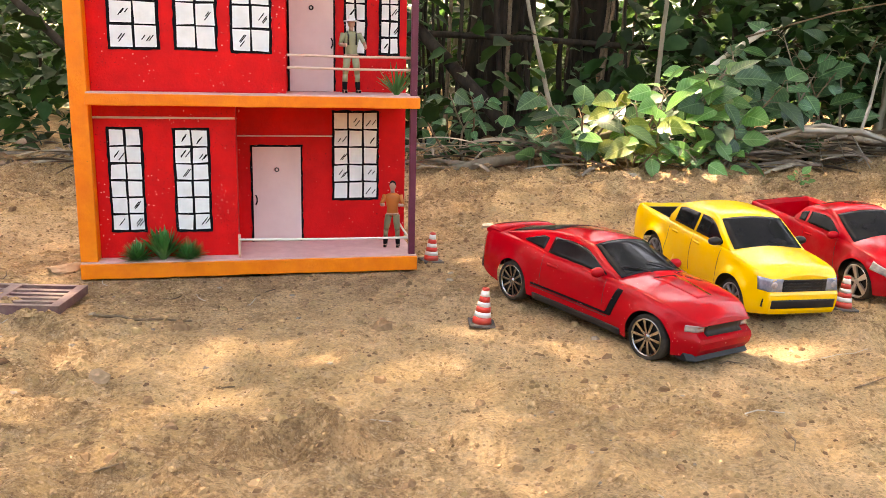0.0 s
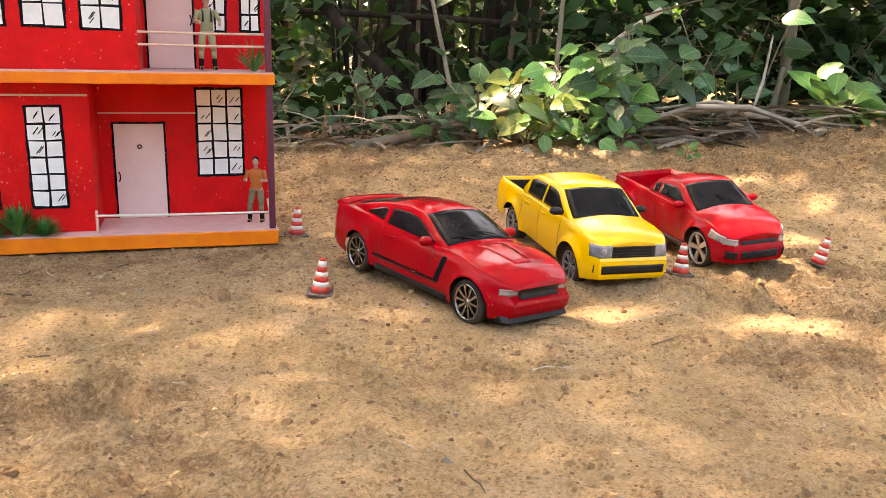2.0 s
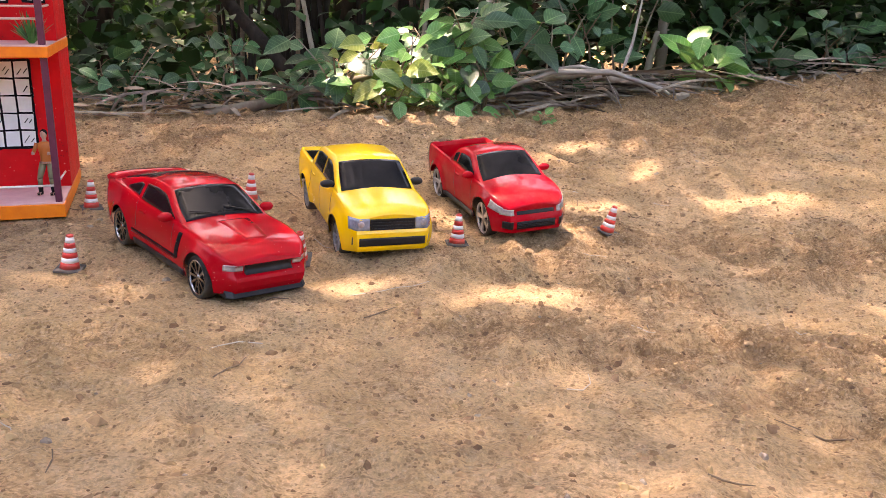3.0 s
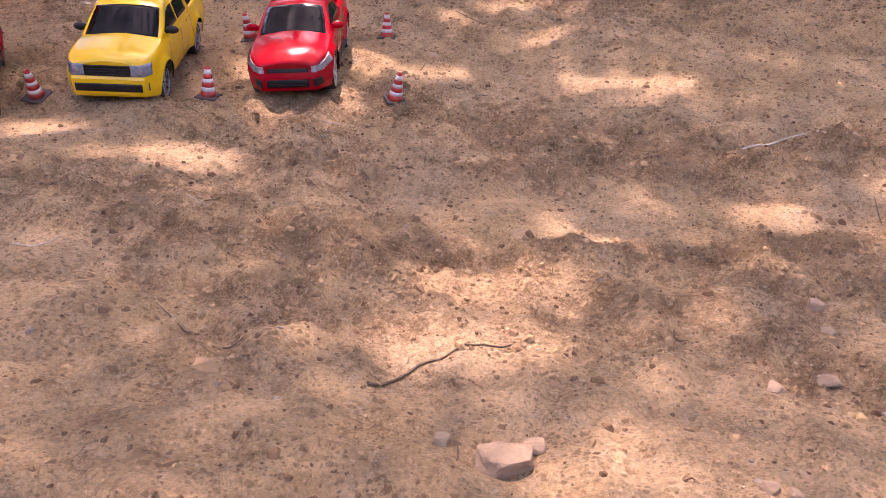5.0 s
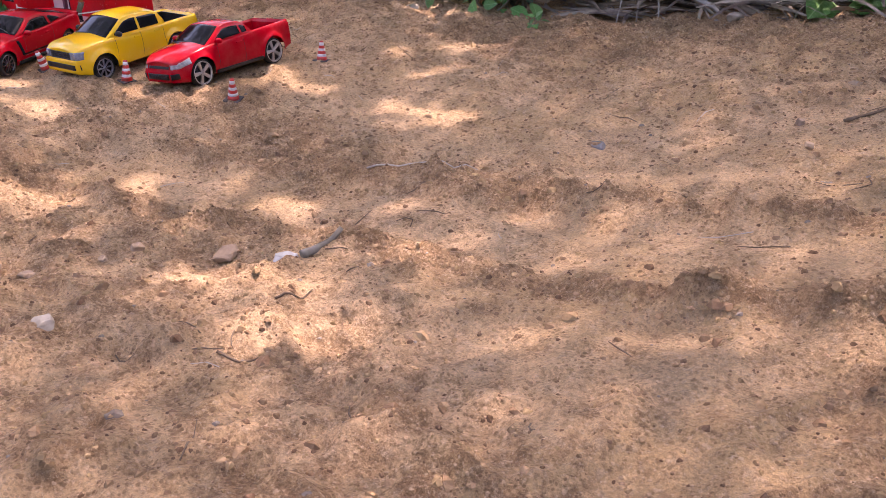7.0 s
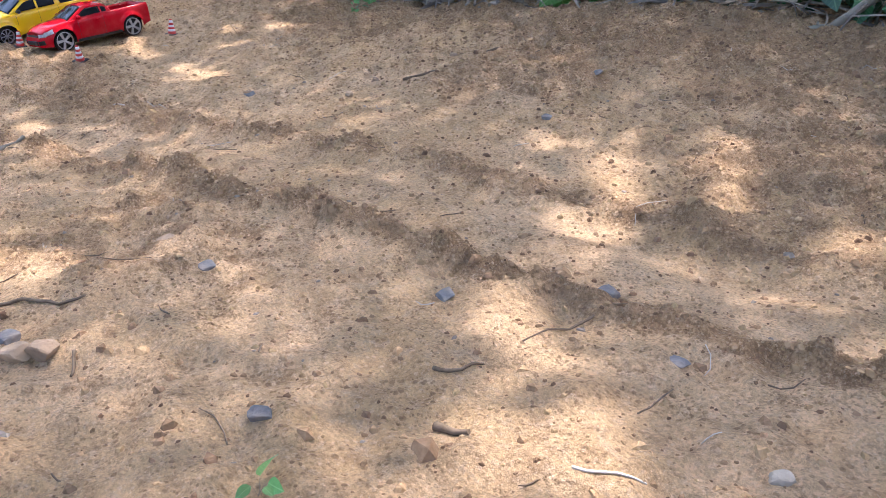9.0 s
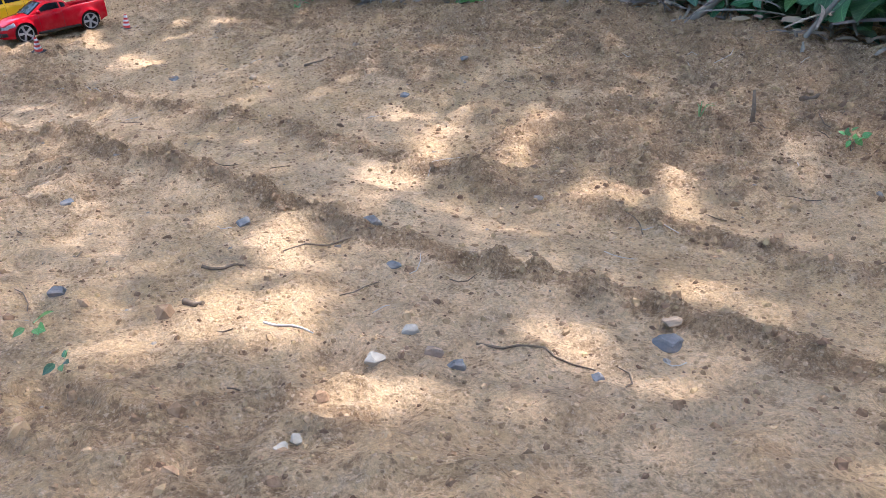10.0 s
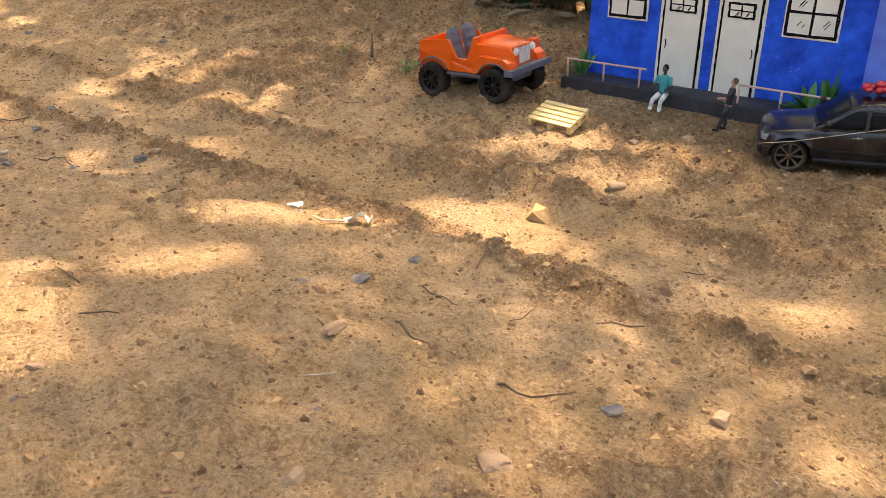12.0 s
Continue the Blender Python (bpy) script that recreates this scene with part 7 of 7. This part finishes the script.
for name, args in (("undergrowth", dict(count=2600, place=bushes(-2.5, 4.5, 0.2, 0.7, 0.02, 0.45, 0.16), size=0.075, mat=LEAF_SHADED, seed=31, label="dense dark green undergrowth")),
                   ("undergrowth", dict(count=9000, place=bushes(-4.5, 6, 0.7, 2.6, 0.0, 1.0, 0.25), size=0.085, mat=LEAF_SHADED, seed=32, label="deep green forest undergrowth")),
                   ("undergrowth", dict(count=4200, place=bushes(0.7, 3.4, 0.45, 1.5, 0.0, 0.9, 0.2), size=0.085, mat=LEAF_SHADED, seed=34, label="deep green leafy undergrowth behind the litter")),
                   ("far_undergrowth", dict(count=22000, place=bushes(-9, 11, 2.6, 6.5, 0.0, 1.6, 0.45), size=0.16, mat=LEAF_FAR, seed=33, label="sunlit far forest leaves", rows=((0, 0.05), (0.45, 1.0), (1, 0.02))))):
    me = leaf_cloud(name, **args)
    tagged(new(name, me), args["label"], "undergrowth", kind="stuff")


def strips(name, count, seed, x0, x1, mat, label, length=0.35, width=0.012):
    """Dry curled palm strips and bark lying along the edge."""
    g = random.Random(seed)
    bm = bmesh.new()
    for _ in range(count):
        x = g.uniform(x0, x1)
        y = float(veg_line(x)) + g.uniform(0.02, 0.3)
        a = g.gauss(0.1, 0.9)
        l, w = length * g.uniform(0.4, 1.2), width * g.uniform(0.5, 1.3)
        z = height(x, y) + 0.005 + g.uniform(0, 0.06) * (1 if g.random() < 0.5 else 0.2)
        arch, tw = g.uniform(0, 0.12) * l, g.uniform(-0.8, 0.8)
        prev = None
        for k in range(7):
            t = k / 6
            px, py = x + math.cos(a) * l * (t - 0.5), y + math.sin(a) * l * (t - 0.5) + 0.1 * l * math.sin(3 * t + seed)
            pz = max(height(px, py) + 0.003, z + arch * 4 * t * (1 - t))
            ww = w * (0.35 + 0.65 * math.sin(math.pi * min(1, t * 0.9 + 0.1)))
            n = Vector((-math.sin(a) * math.cos(tw), math.cos(a) * math.cos(tw), math.sin(tw)))
            c = Vector((px, py, pz))
            row = (bm.verts.new(c - n * ww), bm.verts.new(c + Vector((0, 0, ww * 0.3))), bm.verts.new(c + n * ww))
            if prev:
                bm.faces.new((prev[0], prev[1], row[1], row[0])), bm.faces.new((prev[1], prev[2], row[2], row[1]))
            prev = row
    ob = part(name, bm, mat, None, label)
    tagged(ob, label, "litter", kind="stuff")


strips("dry_fronds", 260, 41, -1.6, 2.2, DRY_FROND, "grey dry palm fronds and bark along the clearing's edge", 0.28, 0.006)
strips("dry_fronds", 90, 42, 0.75, 1.5, DRY_FROND, "heap of grey dry palm fronds", 0.36, 0.008)
strips("dry_fronds", 70, 43, 1.6, 3.3, DRY_FROND, "grey dry fronds and roots under the bushes", 0.25, 0.005)
strips("leaf_litter", 420, 44, -1.6, 3.2, DEAD_LEAF, "brown dead leaves along the clearing's edge", 0.05, 0.01)


def trunk(points, r0, r1, mat, label, name="tree_trunk"):
    pts = [Vector(p) for p in points]
    fine = []
    for i in range(len(pts) - 1):
        for k in range(6):
            fine.append(pts[i].lerp(pts[i + 1], k / 6) + Vector((noise.noise(pts[i] * 3 + Vector((k, 0, 0))), noise.noise(pts[i] * 3 + Vector((0, k, 5))), 0)) * r0 * 0.35)
    fine.append(pts[-1])
    m = len(fine)
    ob = part(name, tube(bmesh.new(), fine, [r0 + (r1 - r0) * k / (m - 1) for k in range(m)], 10), mat, None, label)
    return tagged(ob, label, "tree trunk")


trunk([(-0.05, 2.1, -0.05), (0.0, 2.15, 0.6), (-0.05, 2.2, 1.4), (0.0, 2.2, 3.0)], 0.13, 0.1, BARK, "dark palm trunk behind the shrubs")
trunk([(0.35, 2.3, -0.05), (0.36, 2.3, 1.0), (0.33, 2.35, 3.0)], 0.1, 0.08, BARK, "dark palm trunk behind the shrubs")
trunk([(1.33, 1.75, -0.02), (1.34, 1.77, 0.4), (1.36, 1.8, 1.2), (1.3, 1.8, 2.6)], 0.022, 0.017, BARK_PALE, "pale slender tree trunk behind litter")
trunk([(1.23, 1.62, -0.02), (1.26, 1.62, 0.12), (1.29, 1.64, 0.26)], 0.02, 0.008, BARK_PALE, "split grey dead stump")
trunk([(-0.7, 1.75, 0.75), (-0.25, 1.6, 0.42), (0.05, 1.45, 0.13), (0.2, 1.4, 0.0)], 0.018, 0.026, BARK, "dark fallen trunk leaning into the bushes")
trunk([(-0.6, 1.8, 0.42), (0.1, 1.75, 0.4), (0.9, 1.85, 0.36)], 0.013, 0.009, BARK, "dark horizontal branch behind the shrubs")
trunk([(0.05, 1.5, 0.8), (0.13, 1.3, 0.45), (0.2, 1.16, 0.2), (0.24, 1.1, 0.02)], 0.005, 0.008, BARK_PALE, "thin grey leaning plant stem")
trunk([(0.52, 1.4, 0.9), (0.53, 1.38, 0.5), (0.5, 1.3, 0.05)], 0.006, 0.008, BARK_PALE, "thin pale upright plant stem")
trunk([(0.6, 1.35, 0.26), (0.72, 1.42, 0.35), (0.84, 1.48, 0.43)], 0.006, 0.01, STRING, "pale broken stick leaning in the shrub", "broken_stick")
trunk([(0.78, 1.45, 0.41), (1.05, 1.5, 0.49), (1.2, 1.5, 0.52)], 0.003, 0.002, TWIG, "thin dry twig in the shrub", "broken_twig")
trunk([(-1.6, 1.2, 0.62), (-1.1, 0.98, 0.28), (-0.8, 0.93, 0.12), (-0.6, 0.92, 0.03)], 0.012, 0.014, BARK, "dark leaning branch by the bushes")
trunk([(-0.15, 1.0, 0.0), (0.1, 1.05, 0.06), (0.35, 1.15, 0.12), (0.7, 1.4, 0.2)], 0.018, 0.012, BARK_PALE, "grey fallen branch under the shrubs")
trunk([(0.75, 1.28, 0.1), (1.0, 1.3, 0.14), (1.25, 1.36, 0.1), (1.38, 1.4, 0.04)], 0.012, 0.009, DRY_FROND, "grey dry frond stalk arching over the litter")
for pts, r in (([(0.74, 1.2, 0.09), (0.9, 1.21, 0.15), (1.08, 1.24, 0.15), (1.24, 1.27, 0.1), (1.34, 1.28, 0.03)], 0.0075), ([(0.8, 1.22, 0.14), (0.98, 1.24, 0.165), (1.14, 1.27, 0.13), (1.26, 1.3, 0.06)], 0.005),
               ([(0.95, 1.25, 0.17), (0.97, 1.23, 0.1), (0.98, 1.2, 0.03)], 0.007), ([(1.0, 1.26, 0.17), (1.03, 1.23, 0.1), (1.05, 1.2, 0.03)], 0.006), ([(1.05, 1.27, 0.16), (1.09, 1.24, 0.09), (1.12, 1.21, 0.03)], 0.006),
               ([(1.2, 1.5, 0.36), (1.17, 1.45, 0.22), (1.13, 1.4, 0.12)], 0.009), ([(-0.1, 1.02, 0.02), (0.06, 1.04, 0.05), (0.2, 1.1, 0.1)], 0.008)):
    fine = [Vector(p) for p in pts]
    bm = bmesh.new()
    rows = []
    for k in range(len(fine) * 4 - 3):
        i = min(len(fine) - 2, k // 4)
        c = fine[i].lerp(fine[i + 1], k / 4 - i)
        w = r * (0.5 + 0.9 * math.sin(math.pi * (0.12 + 0.8 * k / (len(fine) * 4 - 4))))
        rows.append([bm.verts.new(c + Vector(d) * w) for d in ((0.25, -0.3, -0.8), (0, -0.5, 0.1), (-0.2, 0.2, 0.9), (0, 0.3, 0.05))])
    for p, q in zip(rows, rows[1:]):
        for j in range(4):
            bm.faces.new((p[j], p[(j + 1) % 4], q[(j + 1) % 4], q[j])).smooth = True
    bm.faces.new(rows[0]), bm.faces.new(rows[-1])
    tagged(part("dry_frond", bm, FROND_PALE, None), "pale bleached palm frond strip arching over the litter", "palm frond")
trunk([(1.9, 1.6, 0.1), (2.05, 1.58, 0.14), (2.2, 1.55, 0.12)], 0.012, 0.008, BARK_PALE, "grey root at the bank")
trunk([(2.72, 1.62, 0.3), (2.68, 1.52, 0.16), (2.74, 1.47, 0.12), (2.86, 1.46, 0.12)], 0.005, 0.007, BARK_PALE, "curved grey root at the bank")
trunk([(2.4, 1.62, 0.25), (2.3, 1.56, 0.14), (2.2, 1.54, 0.11)], 0.01, 0.012, BARK_PALE, "curved grey root at the bank")
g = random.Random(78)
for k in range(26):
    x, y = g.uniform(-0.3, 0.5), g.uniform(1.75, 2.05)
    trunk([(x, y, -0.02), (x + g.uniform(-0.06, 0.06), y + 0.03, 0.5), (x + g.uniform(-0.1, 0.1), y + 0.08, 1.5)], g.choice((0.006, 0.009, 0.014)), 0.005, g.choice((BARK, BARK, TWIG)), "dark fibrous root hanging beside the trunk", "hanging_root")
g = random.Random(77)
for k in range(46):
    x = g.uniform(-4, 5.5)
    y = float(veg_line(x)) + g.uniform(0.6, 4.5)
    r = g.choice((0.008, 0.012, 0.02, 0.05, 0.09))
    z = float(base_height(x, y))
    lean = g.uniform(-0.35, 0.35)
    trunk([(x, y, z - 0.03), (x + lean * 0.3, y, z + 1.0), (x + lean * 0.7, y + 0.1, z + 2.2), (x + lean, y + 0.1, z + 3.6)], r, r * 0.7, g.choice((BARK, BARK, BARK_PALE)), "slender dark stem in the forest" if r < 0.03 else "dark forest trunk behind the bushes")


def forest_round(g, n):
    """Points in a loose ring of trees round the clearing."""
    a = g.uniform(0, 6.283, n)
    r = g.uniform(7.0, 11.0, n)
    return np.stack([2 + 1.2 * r * np.cos(a), 0.8 + r * np.sin(a), g.uniform(0, 1, n) ** 1.7 * np.where(np.sin(a) < -0.15, 4.2, 6.5)], -1)


# closes the backdrop; its unseen part is added to block low sky light
me = leaf_cloud("forest", 17000, forest_round, 0.5, LEAF_SHADED, 61, "", rows=((0, 0.05), (0.45, 1.0), (1, 0.02)))
tagged(new("forest", me), "dark green forest ring round the clearing, partly unseen", "forest", kind="stuff")


# ---- unseen shade trees added for the dapples: crowns with gaps cut where the sun patches fall ----
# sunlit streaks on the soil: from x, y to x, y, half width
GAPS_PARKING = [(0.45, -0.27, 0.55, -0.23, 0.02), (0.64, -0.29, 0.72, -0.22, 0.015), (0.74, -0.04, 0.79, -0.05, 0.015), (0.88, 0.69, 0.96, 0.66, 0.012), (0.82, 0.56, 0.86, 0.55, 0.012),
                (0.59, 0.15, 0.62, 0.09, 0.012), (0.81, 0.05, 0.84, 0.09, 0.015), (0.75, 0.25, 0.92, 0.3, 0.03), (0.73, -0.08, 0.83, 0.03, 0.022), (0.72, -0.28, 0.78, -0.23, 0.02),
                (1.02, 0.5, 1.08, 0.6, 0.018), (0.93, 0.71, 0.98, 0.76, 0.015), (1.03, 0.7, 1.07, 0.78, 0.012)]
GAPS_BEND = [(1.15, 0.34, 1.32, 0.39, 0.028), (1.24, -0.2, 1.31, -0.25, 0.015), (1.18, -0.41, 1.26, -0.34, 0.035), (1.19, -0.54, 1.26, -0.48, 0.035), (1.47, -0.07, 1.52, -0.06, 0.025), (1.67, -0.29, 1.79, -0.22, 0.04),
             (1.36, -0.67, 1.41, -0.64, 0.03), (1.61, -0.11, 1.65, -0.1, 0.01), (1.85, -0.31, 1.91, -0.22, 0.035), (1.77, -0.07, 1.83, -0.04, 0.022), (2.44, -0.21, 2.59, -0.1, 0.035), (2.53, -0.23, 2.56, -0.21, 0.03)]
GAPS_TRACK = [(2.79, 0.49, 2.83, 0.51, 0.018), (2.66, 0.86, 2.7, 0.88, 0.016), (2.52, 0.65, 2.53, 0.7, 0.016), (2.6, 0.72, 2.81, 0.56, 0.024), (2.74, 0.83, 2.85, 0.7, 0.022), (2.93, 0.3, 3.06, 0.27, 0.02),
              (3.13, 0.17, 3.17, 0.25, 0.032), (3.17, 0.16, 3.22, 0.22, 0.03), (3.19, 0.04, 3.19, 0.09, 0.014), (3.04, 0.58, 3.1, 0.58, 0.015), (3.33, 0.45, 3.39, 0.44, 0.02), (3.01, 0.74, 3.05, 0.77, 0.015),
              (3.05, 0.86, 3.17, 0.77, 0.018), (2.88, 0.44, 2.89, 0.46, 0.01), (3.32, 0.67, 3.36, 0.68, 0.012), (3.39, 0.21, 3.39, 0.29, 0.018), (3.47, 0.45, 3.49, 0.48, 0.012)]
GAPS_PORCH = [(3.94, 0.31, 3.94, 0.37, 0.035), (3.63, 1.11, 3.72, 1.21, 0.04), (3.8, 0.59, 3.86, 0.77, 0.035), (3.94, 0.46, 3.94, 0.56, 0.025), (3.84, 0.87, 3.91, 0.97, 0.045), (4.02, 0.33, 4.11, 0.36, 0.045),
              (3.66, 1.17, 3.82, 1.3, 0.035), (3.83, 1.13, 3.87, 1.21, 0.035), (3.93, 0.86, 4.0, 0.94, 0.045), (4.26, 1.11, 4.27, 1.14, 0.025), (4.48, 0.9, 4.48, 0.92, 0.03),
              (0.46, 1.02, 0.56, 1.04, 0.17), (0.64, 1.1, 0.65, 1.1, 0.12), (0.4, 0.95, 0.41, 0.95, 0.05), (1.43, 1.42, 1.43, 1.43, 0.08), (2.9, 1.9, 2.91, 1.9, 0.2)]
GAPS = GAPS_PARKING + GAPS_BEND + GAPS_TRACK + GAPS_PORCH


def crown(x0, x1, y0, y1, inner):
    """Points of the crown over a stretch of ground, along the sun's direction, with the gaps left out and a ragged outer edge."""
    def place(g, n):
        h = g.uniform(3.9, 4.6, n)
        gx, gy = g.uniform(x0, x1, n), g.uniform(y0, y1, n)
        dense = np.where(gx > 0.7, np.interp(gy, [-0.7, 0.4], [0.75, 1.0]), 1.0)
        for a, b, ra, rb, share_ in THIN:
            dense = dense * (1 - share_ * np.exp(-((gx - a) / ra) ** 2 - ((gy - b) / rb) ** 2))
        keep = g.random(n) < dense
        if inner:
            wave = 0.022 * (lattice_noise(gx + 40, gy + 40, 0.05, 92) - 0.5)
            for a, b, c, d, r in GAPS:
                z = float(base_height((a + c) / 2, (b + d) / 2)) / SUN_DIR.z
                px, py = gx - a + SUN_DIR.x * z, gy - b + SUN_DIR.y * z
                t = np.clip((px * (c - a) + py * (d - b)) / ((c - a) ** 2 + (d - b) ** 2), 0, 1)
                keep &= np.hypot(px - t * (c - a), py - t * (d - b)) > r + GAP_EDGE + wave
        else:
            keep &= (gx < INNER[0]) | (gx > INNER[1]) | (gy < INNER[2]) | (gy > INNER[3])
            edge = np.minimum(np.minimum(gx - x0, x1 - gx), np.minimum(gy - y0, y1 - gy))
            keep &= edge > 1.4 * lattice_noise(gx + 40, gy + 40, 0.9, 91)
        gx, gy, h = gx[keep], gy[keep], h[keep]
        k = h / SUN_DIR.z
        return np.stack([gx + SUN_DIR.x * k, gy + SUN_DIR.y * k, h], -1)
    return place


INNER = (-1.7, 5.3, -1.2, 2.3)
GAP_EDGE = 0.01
# crown thinned to brighten the soil below: x, y, extent, and how much is missing
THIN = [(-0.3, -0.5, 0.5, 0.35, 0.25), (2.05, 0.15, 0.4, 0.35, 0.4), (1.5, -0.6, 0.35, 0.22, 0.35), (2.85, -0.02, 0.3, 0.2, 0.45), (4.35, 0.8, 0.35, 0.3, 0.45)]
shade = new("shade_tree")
tagged(shade, "tall leafy tree, unseen, added to shade the clearing", "tree")
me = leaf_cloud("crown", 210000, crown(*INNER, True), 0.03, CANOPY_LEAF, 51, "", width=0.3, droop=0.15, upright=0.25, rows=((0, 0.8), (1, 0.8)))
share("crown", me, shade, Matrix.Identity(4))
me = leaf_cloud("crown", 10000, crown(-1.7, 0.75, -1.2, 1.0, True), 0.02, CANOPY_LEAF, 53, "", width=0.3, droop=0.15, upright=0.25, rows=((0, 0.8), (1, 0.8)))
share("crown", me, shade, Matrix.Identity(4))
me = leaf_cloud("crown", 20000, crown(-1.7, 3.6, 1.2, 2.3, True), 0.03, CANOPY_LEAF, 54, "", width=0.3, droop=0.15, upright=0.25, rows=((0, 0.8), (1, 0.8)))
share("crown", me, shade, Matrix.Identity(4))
# outer crown, out of view, widened to darken the ground around the clearing
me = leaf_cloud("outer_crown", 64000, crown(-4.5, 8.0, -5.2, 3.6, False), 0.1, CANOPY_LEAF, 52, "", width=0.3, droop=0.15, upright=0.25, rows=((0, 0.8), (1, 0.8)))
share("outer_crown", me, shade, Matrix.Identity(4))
# trunk and limb are made up, out of view, to carry the crowns
part("trunk", tube(bmesh.new(), [(2.2, -3.4, -0.1), (2.15, -3.35, 1.2), (2.0, -3.2, 2.8), (1.5, -2.4, 3.7), (0.6, 0.5, 4.3)], [0.16, 0.14, 0.12, 0.09, 0.03], 12), BARK, shade, "dark trunk", smooth=True)
